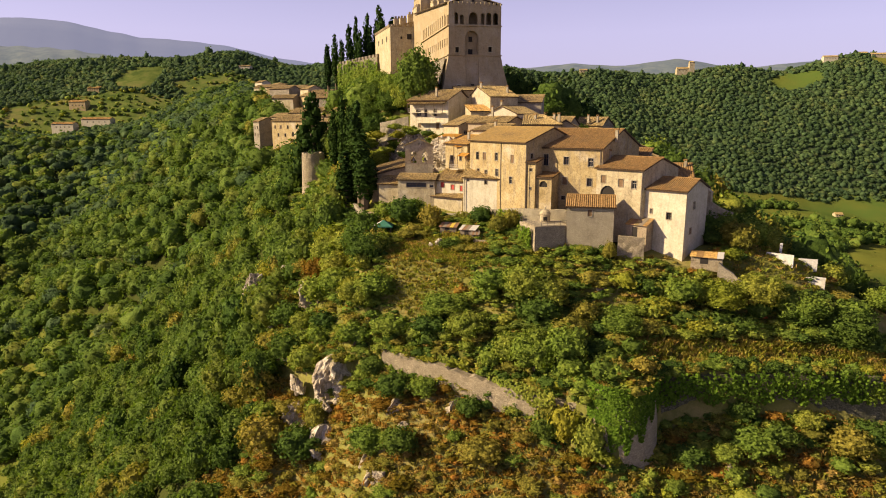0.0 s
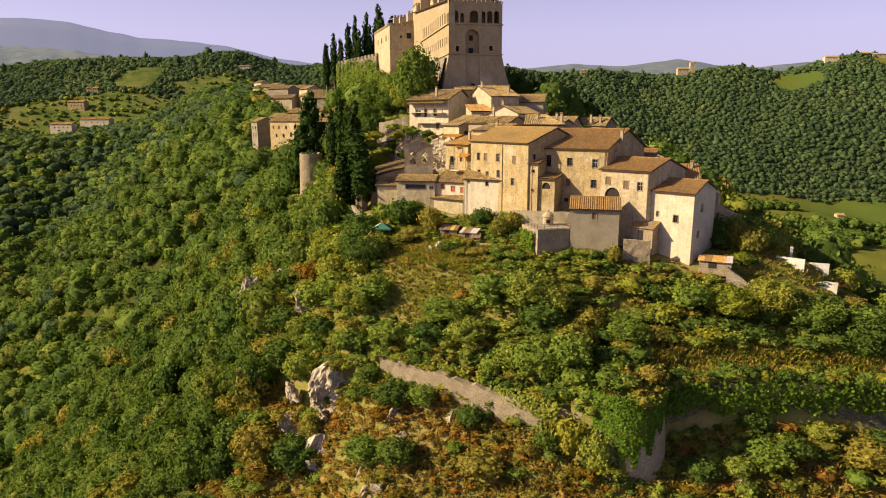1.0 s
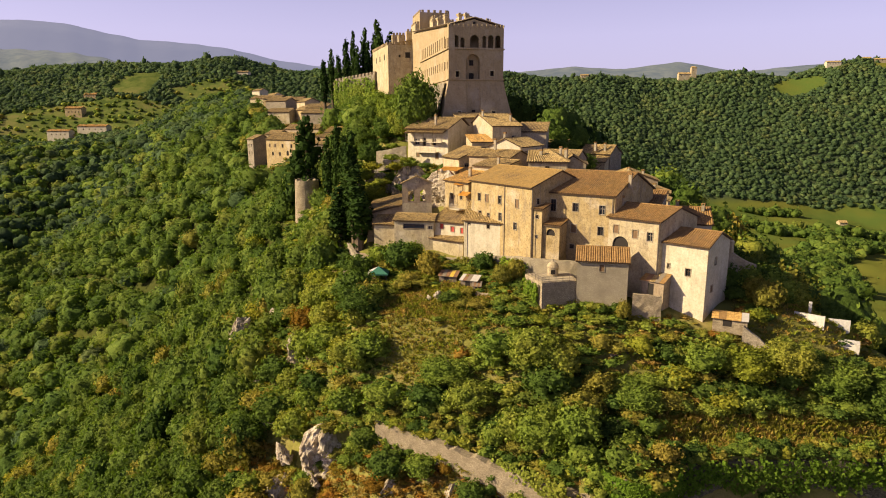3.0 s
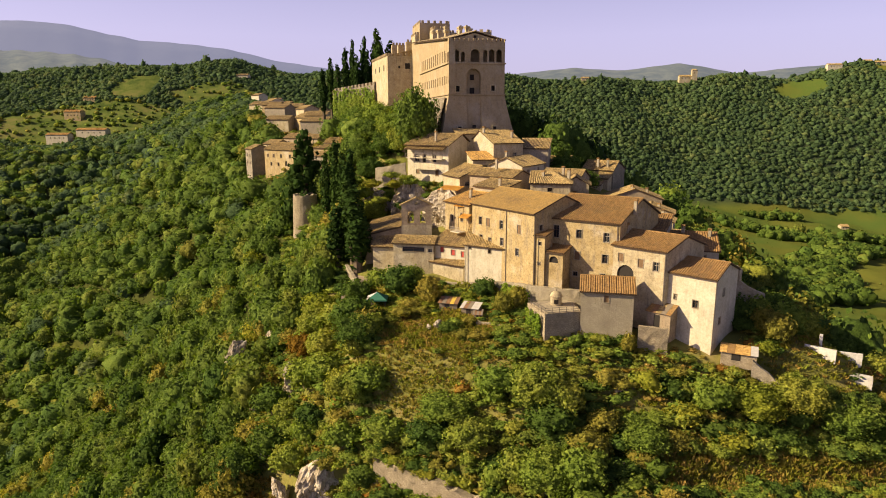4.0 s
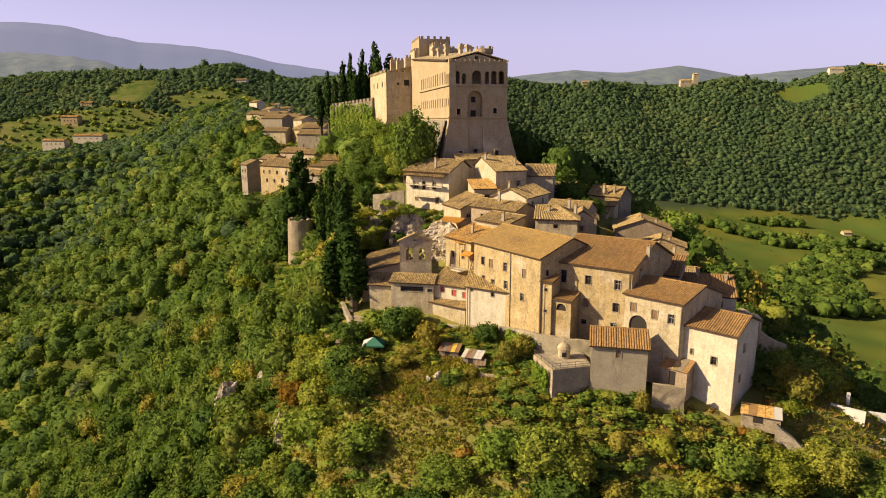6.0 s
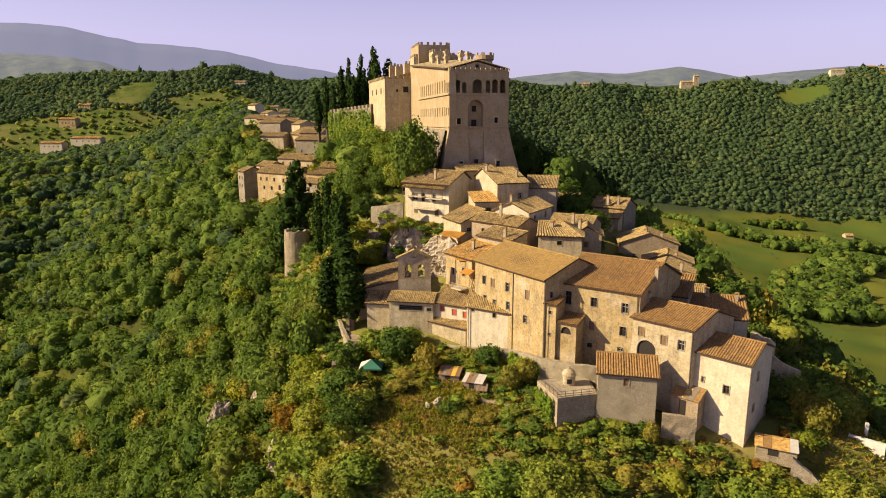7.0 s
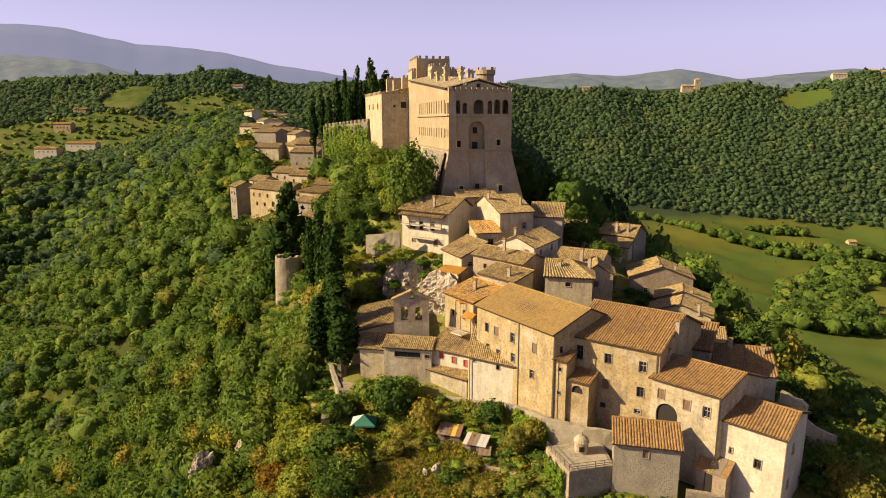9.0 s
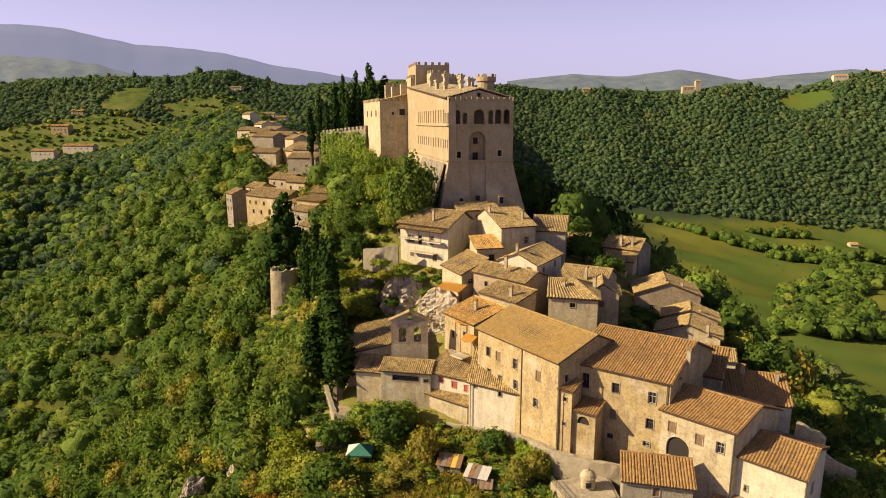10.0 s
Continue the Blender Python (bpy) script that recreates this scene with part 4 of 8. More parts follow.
# ---- the lower hamlet on the left shoulder, and the village further back ----
HL = [("ochre stone house with green shutters on the wooded slope", (-60.0, 281.0), -16, 24.0, 12.0, 48.6, 37, OCHRE, TILE_OLD, "gable_u", 2.8, [(2, 8.2, 1, 1.5), (6, 8.2, 1, 1.5), (11, 8.2, 1, 1.5), (17, 8.2, 1, 1.5), (21, 8.2, 1, 1.5), (4, 4.6, 1, 1.5), (9, 4.6, 1, 1.5), (14, 4.8, 1.6, 2.2, 1), (20, 4.4, 1, 1.4)]),
      ("tall narrow stone house on the wooded slope", (-86.0, 300.0), -30, 7.0, 9.0, 48.4, 36, STONE, TILE_OLD, "gable_u", 1.8, [(1.4, 9, .9, 1.3), (4.6, 9, .9, 1.3), (1.4, 5.6, .9, 1.3), (4.6, 5.6, .9, 1.3)]),
      ("house with a low tiled roof above the slope", (-76.0, 304.0), -20, 10.0, 8.0, 50.4, 44, CREAM, TILE_OLD, "gable_u", 1.8, [(3, 4.4, .9, 1.3)]),
      ("house with a stepped tiled roof above the hamlet", (-66.0, 318.0), -12, 14.0, 9.0, 52.6, 45, BROWNP, TILE_OLD, "gable_u", 2.2, [(3, 4.8, .9, 1.3), (8, 4.8, .9, 1.3)]),
      ("low cream house with an old tiled roof", (-56.0, 300.0), -8, 10.0, 8.0, 53.0, 46, CREAM, TILE_OLD, "gable_u", 1.8, [(2, 4, .9, 1.3), (7, 4, .9, 1.3)]),
      ("white house with a long tiled roof in the hamlet", (-37.0, 267.0), -4, 12.0, 9.0, 52.2, 43, WHITE, TILE_OLD, "gable_u", 2.0, [(3, 6.2, .9, 1.3), (8, 6.2, .9, 1.3)]),
      ("ochre house with a flat-pitched tiled roof in the hamlet", (-42.0, 258.0), -12, 11.0, 8.0, 50.4, 41, OCHRE, TILE_OLD, "mono", 1.2, [(2, 6.4, .9, 1.2), (7, 6.4, .9, 1.2)]),
      ("low house with a mossy tiled roof on the slope", (-50.0, 266.0), -24, 10.0, 8.0, 48.6, 40, STONE, TILE_OLD, "mono", 1.6, [(3, 5.4, .9, 1.2)]),
      ("small house with worn tiles among the hamlet roofs", (-44.5, 250.5), -20, 9.0, 7.0, 48.0, 40, STONE, TILE_OLD, "gable_u", 1.5, [(3, 5.2, .9, 1.2)]),
      ("low tiled house with a lean-to roof on the slope", (-36.5, 246.0), -10, 8.0, 7.0, 48.4, 41, CREAM, TILE_OLD, "mono", 1.5, [(3, 4.8, .9, 1.2)]),
      ("weathered barn with a sagging tiled roof", (-40.0, 238.0), -24, 8.5, 6.0, 44.8, 37, STONE, TILE_OLD, "gable_u", 1.3, [(3, 4.6, 1.4, 1.4)]),
      ("small ruined stone house with an arched cellar", (-31.5, 234.0), -6, 8.5, 7.0, 46.0, 38.5, STONE, TILE_OLD, "mono", 1.6, [(4.6, 1.2, 2.4, 3.4, 1)])]
for label, fr, ang, ln, dp, ze, zb, mat, rm, kind, rise, ops in HL:
    house("house", label, fr, ang - 22, ln, dp, ze, zb, mat, rm, kind, rise, 0.5 if kind != "mono" else 1.0, front=ops, pitch=0.6, course=0.9, frame_mat=WOOD, group="hamlet houses")
FAR = [(-150, 610, 9, WHITE, "white house on the far village edge"), (-128, 560, 8, OCHRE, "ochre house in the far village"), (-110, 520, 8, CREAM, "cream house in the far village"),
       (-96, 480, 8, CREAM, "pale house in the far village"), (-84, 455, 9, OCHRE, "ochre house with a long roof in the far village"), (-92, 430, 7, WHITE, "white house with a wall in the far village"),
       (-70, 435, 8, BROWNP, "brown gabled house in the far village"), (-64, 415, 6, CREAM, "low house in the far village"), (-72, 390, 5, STONE, "stone house with a long tiled roof"),
       (-64, 365, 5, CREAM, "low tiled house above the wood"), (-120, 590, 8, OCHRE, "ochre house with tiled roof in the far village"), (-105, 545, 7, BROWNP, "brown house in the far village"),
       (-178, 640, 11, WHITE, "tall white house apart from the village"), (-60, 345, 5, STONE, "old low house with mossy tiles"),
       (-104, 498, 8, OCHRE, "ochre house with a low roof in the far village"), (-88, 508, 8, CREAM, "cream house beside the far village street"), (-76, 462, 8, CREAM, "cream house with small windows in the far village"),
       (-98, 458, 7, OCHRE, "ochre house on the edge of the far village"), (-84, 405, 6, CREAM, "cream house at the near end of the far village"),
       (-126, 470, 8, CREAM, "cream house on the outer edge of the far village"), (-116, 492, 8, BROWNP, "brown house with a long roof in the far village"), (-110, 446, 7, OCHRE, "ochre house among the far village roofs"), (-134, 520, 9, WHITE, "white house above the far village"),
       (-100, 422, 6, STONE, "stone house below the far village street"), (-122, 535, 8, OCHRE, "ochre house high in the far village"), (-88, 380, 5, CREAM, "cream house among trees below the far village"), (-76, 372, 5, OCHRE, "low ochre house beside the lane to the hamlet")]
for i, (fx, fy, hh, mat, label) in enumerate(FAR):
    zb = gz(fx, fy)
    house("house", label, (fx, fy), (-42, -20, -55, -32)[i % 4], 13 + i % 3 * 2.5, 10, zb + hh + 2.5, zb - 1, mat, TILE_OLD, "gable_u", 2.2,
          front=[(2, hh - 3.2, 1, 1.4), (6, hh - 3.2, 1, 1.4), (4, hh - 6, 1, 1.4)] if hh > 6 else [(3, 2.2, 1, 1.3)], pitch=0.9, course=1.4, frame_mat=WOOD, group="far village houses")
for fx, fy, ln, hh, mat, label in ((-418, 806, 40, 9, WHITE, "long white farmhouse with an orange roof"), (-462, 800, 30, 10, WHITE, "white farm building with an orange roof"), (-478, 862, 24, 12, OCHRE, "tall ochre farmhouse on the far meadow"),
                                   (-215, 870, 20, 9, WHITE, "white house among the far woods"), (-196, 850, 14, 9, WHITE, "small white house among the far woods"), (-285, 965, 20, 8, WHITE, "white house high on the far hill"),
                                   (-480, 905, 18, 6, OCHRE, "low farm shed on the far meadow"), (706, 1165, 24, 8, WHITE, "white house on the far ridge"), (545, 845, 10, 5, CREAM, "small barn on the valley meadow"),
                                   (800, 1170, 30, 6, CREAM, "long pale farm building on the far ridge"), (262, 1175, 14, 7, CREAM, "pale house in the far woods"), (775, 1190, 16, 8, BROWNP, "brown house on the far ridge")):
    zb = gz(fx, fy)
    house("house", label, (fx, fy), -8, ln, 10, zb + hh, zb, mat, TILE_ORANGE if fx < -390 else TILE_OLD, "gable_u", 2.4,
          front=[(ln * k / 5, hh * 0.55, 1.2, 1.5) for k in (1, 2, 3, 4)], pitch=1.4, course=2.5, frame_mat=WOOD, group="far farmhouses")
zb = gz(452, 1185) + 3
house("far_castle", "pale stone manor with a square tower on the far ridge", (458, 1185), -6, 30, 12, zb + 9, zb, CREAM, TILE_OLD, "gable_u", 3, front=[(4 + 6 * k, 5, 1.3, 1.8) for k in range(4)], pitch=1.4, course=2.5, group="far farmhouses")
house("far_castle", "square stone tower on the far ridge", (458, 1183), -6, 9, 9, zb + 20, zb, CREAM, TILE_OLD, "hip", 2, front=[(3, 14, 1.4, 2)], pitch=1.4, course=2.5, group="far farmhouses")


# ---- the castle on the summit ----
castle = thing("castle", "massive ochre stone castle with battered base, loggia and battlements", "castle", at=(9, 215, 54))


def cpart(name, bm, mat, parent=None, label=""):
    ob = part(name, bm, mat, parent or castle, label)
    ob.matrix_parent_inverse = Matrix.Translation((9, 215, 54)).inverted() if parent is None else Matrix()
    return ob


CA = radians(12)
CU, CV = V(math.cos(CA), math.sin(CA), 0), V(-math.sin(CA), math.cos(CA), 0)
CO = V(1.9, 194.6, 0)          # left end of the front, at the level of the loggia
CW = 16.1


def cp(s, d, z):
    """Castle place: along the front, into the depth, height."""
    return CO + CU * s + CV * d + V(0, 0, z)


# battered base: from a wide foot up to the string course
bm = bmesh.new()
foot, topz = 47.0, 68.2
spread = lambda z: 0.0 if z >= topz else 5.2 * ((topz - z) / (topz - foot)) ** 1.15
levels = [47, 50, 53, 56, 59, 62, 65, 68.2]
rings = []
for z in levels:
    e = spread(z)
    rings.append([bm.verts.new(cp(*p, z)) for p in ((-e, -e * 0.8), (7.0 - 2.0, -e * 0.8), (7.0 - 2.0, -e * 0.25), (11.2 - 2.0, -e * 0.25), (11.2 - 2.0, -e * 0.8), (CW + e, -e * 0.8), (CW + e, 60), (-e, 60))])
for a, b in zip(rings, rings[1:]):
    for i in range(8):
        j = (i + 1) % 8
        bm.faces.new((a[i], a[j], b[j], b[i]))
cpart("battered_base", bm, CASTLE)
# upper block: front wall with niche, windows and loggia, left wall with rows of windows
bm = bmesh.new()
nich = (5.0, 68.2, 4.2, 7.0, 3)
fops = [(2.0, 68.9, 1.1, 1.6), (12.2, 69.2, 1.1, 1.5), nich]
wall_face(bm, cp(0, 0, 0), CU, CV, CW, 68.2, 76.6, [(*q[:4],) if q is not nich else (*q[:4], True) for q in fops], 2.0)
wall_face(bm, cp(0.0, 0, 0) - CV * 0.7, CU, CV, 1.6, 68.2, 82.4)
# left wall
lops = []
for k in range(12):
    lops += [(56.0 - k * 3.3, 77.2, 1.0, 3.2), (56.0 - k * 3.3, 71.0, 0.95, 2.4)]
for k in (1, 2.3, 4.4):
    lops += [(62 - k, 77.0, 0.9, 2.6)]
for k in (1.6, 4.0):
    lops += [(62 - k, 71.2, 0.8, 2.0)]
lops = [q for i, q in enumerate(lops) if q[0] > 15]
wall_face(bm, cp(0, 62, 0), -CV, CU, 62, 68.2, 82.6, lops, 0.35)
face(bm, cp(0, 62, 82.6), cp(0, 0, 82.6), cp(0, 0, 83.2), cp(0, 62, 88.4))
wall_face(bm, cp(CW, 0, 0), CV, -CU, 62, 68.2, 83.2)
wall_face(bm, cp(CW, 62, 0), -CU, -CV, CW, 68.2, 88)
cpart("wall", bm, CASTLE)
for q in fops[:2]:
    bm = bmesh.new()
    face(bm, *[cp(s, 0.85, z) for s, z in ((q[0], q[1]), (q[0] + q[2], q[1]), (q[0] + q[2], q[1] + q[3]), (q[0], q[1] + q[3]))])
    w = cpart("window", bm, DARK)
    bm = bmesh.new()
    for a, b in (((q[0] - 0.15, q[1] - 0.1), (q[0] + q[2] + 0.15, q[1] - 0.1)), ((q[0] - 0.15, q[1] + q[3] + 0.1), (q[0] + q[2] + 0.15, q[1] + q[3] + 0.1)),
                 ((q[0] - 0.12, q[1]), (q[0] - 0.12, q[1] + q[3])), ((q[0] + q[2] + 0.12, q[1]), (q[0] + q[2] + 0.12, q[1] + q[3]))):
        beam(bm, cp(a[0], -0.05, a[1]), cp(b[0], -0.05, b[1]), 0.26)
    cpart("window_surround", bm, CREAM, w)
bm = bmesh.new()
face(bm, cp(5.0, 1.99, 60), cp(9.2, 1.99, 60), cp(9.2, 1.99, 75.4), cp(5.0, 1.99, 75.4))
face(bm, cp(5.0, 0, 68.2), cp(9.2, 0, 68.2), cp(9.2, 2, 68.2), cp(5.0, 2, 68.2))
cpart("niche_back", bm, CASTLE)
for z, h, w in ((72.2, 1.5, 1.1), (68.4, 1.7, 1.3), (58.6, 1.2, 1.0)):
    bm = bmesh.new()
    beam(bm, cp(7.1 - w / 2, 1.9 if z > 60 else -0.9, z + h / 2), cp(7.1 + w / 2, 1.9 if z > 60 else -0.9, z + h / 2), 0.24, h)
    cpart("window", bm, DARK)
for q in lops:
    bm = bmesh.new()
    P = [cp(0.33, 62 - s, z) for s, z in ((q[0], q[1]), (q[0] + q[2], q[1]), (q[0] + q[2], q[1] + q[3]), (q[0], q[1] + q[3]))]
    face(bm, *P)
    cpart("window", bm, BROWNP)
# string courses
for z, ext in ((68.2, 0.28), (76.6, 0.32)):
    bm = bmesh.new()
    beam(bm, cp(-0.2, -ext / 2, z), cp(CW + 0.2, -ext / 2, z), ext + 0.3, 0.34)
    beam(bm, cp(-ext / 2, 0, z), cp(-ext / 2, 45, z), ext + 0.2, 0.3)
    cpart("string_course", bm, CASTLE)
# loggia front with arches
bm = bmesh.new()
arches = [(1.4, 77.0, 1.5, 3.2, True), (3.4, 77.0, 1.2, 2.6, True), (6.2, 77.0, 2.6, 3.4, True), (9.8, 77.0, 1.2, 3.2, True), (11.5, 77.0, 1.6, 3.4, True), (13.6, 77.0, 1.6, 3.4, True)]
wall_face(bm, cp(0, 0, 0), CU, CV, CW, 76.6, 82.4, arches, 0.7)
wall_face(bm, cp(0, 7, 0), CU, CV, CW, 76.6, 82.5)
face(bm, cp(0, 0, 82.4), cp(CW, 0, 82.4), cp(CW, 7, 82.4), cp(0, 7, 82.4))
face(bm, cp(0, 0, 76.62), cp(CW, 0, 76.62), cp(CW, 7, 76.62), cp(0, 7, 76.62))
cpart("loggia", bm, CASTLE)


def merlons(host, a, b, n, w, h, thick, mat=CASTLE):
    a, b = Vector(a), Vector(b)
    d = (b - a).normalized()
    for i in range(n):
        c = a.lerp(b, (i + 0.5) / n)
        bm = bmesh.new()
        beam(bm, c - d * w / 2 + V(0, 0, h / 2), c + d * w / 2 + V(0, 0, h / 2), thick, h)
        cpart("merlon", bm, mat)


merlons(castle, cp(0, 0.2, 82.4), cp(CW, 0.2, 82.4), 12, 0.75, 0.9, 0.5)
# front gable and the main roof
bm = bmesh.new()
face(bm, cp(0, 2.4, 82.4), cp(CW, 2.4, 82.4), cp(CW, 2.4, 82.9), cp(8.0, 2.4, 85.0), cp(0, 2.4, 82.9))
cpart("gable", bm, CREAM)
bm = bmesh.new()
beam(bm, cp(7.6, 2.35, 83.7), cp(8.4, 2.35, 83.7), 0.2, 1.2)
cpart("window", bm, DARK)
for sgn in (0, 1):
    x0 = -0.7 if sgn == 0 else CW + 0.7
    pl = (cp(x0, 58, 88.2), cp(x0, 1.6, 83.0), cp(8.0, 1.8, 85.3), cp(8.0, 58, 89.8)) if sgn == 0 else (cp(x0, 1.6, 83.0), cp(x0, 58, 88.2), cp(8.0, 58, 89.8), cp(8.0, 1.8, 85.3))
    bm = bmesh.new()
    slab(bm, *pl)
    rf = cpart("roof", bm, WOOD)
    bm = bmesh.new()
    roof_tiles(bm, *pl, 0.6, 0.9, seed=400 + sgn)
    part("roof_tiles", bm, TILE_PALE, rf)
# chimneys and turrets over the roof
for s, d, z, h in ((6.0, 12, 85.4, 1.9), (3.6, 20, 85.2, 2.2), (9.5, 18, 86.2, 2.2), (12, 24, 86.0, 2.6), (3, 28, 86.2, 2.2), (10.5, 30, 87.4, 2.6), (6.6, 34, 88, 2.4), (12, 38, 87.6, 2.4), (9, 44, 88.8, 2.2), (4, 42, 87.8, 2.2)):
    bm = bmesh.new()
    tube(bm, [cp(s, d, z - 2), cp(s, d, z + h - 0.5), cp(s, d, z + h + 0.2), cp(s, d, z + h + 0.45)], [0.6, 0.6, 1.1, 1.1], 4)
    obox(bm, cp(s - 0.3, d - 0.3, 0), CU, CV, 0.6, 0.6, z + h + 0.4, z + h + 0.8)
    cpart("chimney", bm, CREAM)


def block(name, s, d, ws, wd, lo, hi, mat=CASTLE, crown=True, flare=0.0):
    bm = bmesh.new()
    obox(bm, cp(s, d, 0), CU, CV, ws, wd, lo, hi)
    ob = cpart(name, bm, mat)
    if crown:
        nf, ns = max(2, int(ws / 1.9)), max(2, int(wd / 1.9))
        merlons(castle, cp(s, d + 0.25, hi), cp(s + ws, d + 0.25, hi), nf, 0.9, 0.9, 0.5)
        merlons(castle, cp(s + 0.25, d, hi), cp(s + 0.25, d + wd, hi), ns, 0.9, 0.9, 0.5)
        merlons(castle, cp(s, d + wd - 0.25, hi), cp(s + ws, d + wd - 0.25, hi), nf, 0.9, 0.9, 0.5)
        merlons(castle, cp(s + ws - 0.25, d, hi), cp(s + ws - 0.25, d + wd, hi), ns, 0.9, 0.9, 0.5)
    return ob


block("keep", 2.5, 60, 11.2, 16, 60, 95.6, CASTLE)
block("turret", 1.0, 61, 4, 10, 60, 91.6, CREAM)
block("turret", 6.0, 52, 6, 7, 60, 92.6, CREAM)
block("turret", 12.5, 54, 4, 6, 60, 91.6, CREAM)
ST = [V(-20, 253.5, 0), V(-8, 256, 0), V(-16.5, 284, 0), V(-28.7, 281.5, 0)]
bm = bmesh.new()
box(bm, *ST, 48, 84.2)
cpart("side_tower", bm, CREAM)
for a, b, n in ((ST[0], ST[1], 6), (ST[3], ST[0], 13), (ST[2], ST[3], 6)):
    merlons(castle, a + V(0, 0, 84.2), b + V(0, 0, 84.2), n, 1.1, 0.9, 0.6)
bm = bmesh.new()
box(bm, V(-19.4, 255, 0), V(-9, 257, 0), V(-17, 282, 0), V(-27.6, 280, 0), 84, [84.5, 87, 87, 84.5])
cpart("roof", bm, TILE_OLD)
for x, y, lo, hi in ((-17.0, 268, 80, 89.5), (-13.5, 262, 80, 90), (-20, 276, 80, 90.5)):
    bm = bmesh.new()
    obox(bm, (x, y), CU, CV, 2.6, 2.6, lo, hi)
    cpart("turret", bm, CREAM)
    merlons(castle, V(x, y, hi), V(x, y, hi) + CU * 2.6, 2, 0.8, 0.8, 0.4)
bm = bmesh.new()
tube(bm, [cp(23.4, 50, 60), cp(23.4, 50, 89.6), cp(23.4, 50, 90.0), cp(23.4, 50, 91.3)], [2.7, 2.7, 3.2, 3.2], 16)
cpart("round_turret", bm, CASTLE)
for k in range(7):
    a0 = 2 * math.pi * k / 7
    bm = bmesh.new()
    c = cp(23.4, 50, 91.7)
    beam(bm, c + V(math.cos(a0 - .2), math.sin(a0 - .2), 0) * 3.0, c + V(math.cos(a0 + .2), math.sin(a0 + .2), 0) * 3.0, 0.4, 0.9)
    cpart("merlon", bm, CASTLE)
for a, b, t0, w, z, h in ((ST[0], ST[1], 0.6, 1.8, 80.6, 2.0), (ST[0], ST[1], 0.35, 0.7, 80.2, 0.9), (ST[3], ST[0], 0.25, 1.4, 80.2, 2.0), (ST[3], ST[0], 0.5, 1.4, 80.2, 2.0), (ST[3], ST[0], 0.78, 1.4, 80.2, 2.0)):
    c, d = a.lerp(b, t0), (b - a).normalized()
    bm = bmesh.new()
    beam(bm, c - d * w / 2 + V(0, 0, z), c + d * w / 2 + V(0, 0, z), 0.12, h)
    cpart("window", bm, DARK)
# curtain wall with battlements towards the cypresses
bm = bmesh.new()
p0, p1 = V(-26.5, 274, 0), V(-46, 291, 0)
beam(bm, V(p0.x, p0.y, 66), V(p1.x, p1.y, 64), 1.2, 18)
cpart("curtain_wall", bm, STONE)
merlons(castle, V(p0.x, p0.y, 75), V(p1.x, p1.y, 73), 12, 1.1, 1.2, 1.0, STONE)
# rough stone facing on the sunny flank of the base
bm = bmesh.new()
rnd = random.Random(8)
grid = []
for k in range(15):
    z = 49 + 18.6 * k / 14
    grid.append([bm.verts.new(cp(-spread(z) - 0.25 - rnd.uniform(0, 0.35) - 0.35 * (i % 3 == 0), 1.5 + i * 0.9, z + rnd.uniform(-.2, .2))) for i in range(34)])
for a, b in zip(grid, grid[1:]):
    for i in range(33):
        bm.faces.new((a[i], b[i], b[i + 1], a[i + 1]))
cpart("rough_flank", bm, STONE)
for sx in (2.2, 12.3):
    e = spread(58.6) * 0.8 + 0.02
    bm = bmesh.new()
    beam(bm, cp(sx, -e, 58.6), cp(sx + 1.1, -e, 58.6), 0.3, 1.5)
    w = cpart("window", bm, DARK)
    bm = bmesh.new()
    for a, b in (((sx - 0.12, 57.7), (sx + 1.22, 57.7)), ((sx - 0.12, 59.5), (sx + 1.22, 59.5)), ((sx - 0.1, 57.7), (sx - 0.1, 59.5)), ((sx + 1.2, 57.7), (sx + 1.2, 59.5))):
        beam(bm, cp(a[0], -e - 0.1, a[1]), cp(b[0], -e - 0.1, b[1]), 0.34, 0.24)
    cpart("window_surround", bm, CREAM, w)


# ---- plants ----
def core_quads(r, centre, jag, n):
    """A lumpy closed body of 6 n n faces, the dense inside of a clump."""
    seen, v, f = {}, [], []
    for ax in range(3):
        for sg in (-1, 1):
            ids = []
            for i in range(n + 1):
                for j in range(n + 1):
                    p = [0, 0, 0]
                    p[ax], p[(ax + 1) % 3], p[(ax + 2) % 3] = sg, (2 * i / n - 1) * sg, 2 * j / n - 1
                    key = tuple(round(c, 3) for c in p)
                    if key not in seen:
                        seen[key] = len(v)
                        v.append(np.array(p, float) / np.linalg.norm(p))
                    ids.append(seen[key])
            for i in range(n):
                for j in range(n):
                    k = i * (n + 1) + j
                    f.append((ids[k], ids[k + n + 1], ids[k + n + 2], ids[k + 1]))
    v = np.array(v)
    r = r * (1 + 0.22 * np.sin(centre[::-1] * 37))
    return centre + v * r * (1 + jag * np.sin(v * 5.3 + centre * 40).sum(1, keepdims=True) * 0.4), np.array(f)


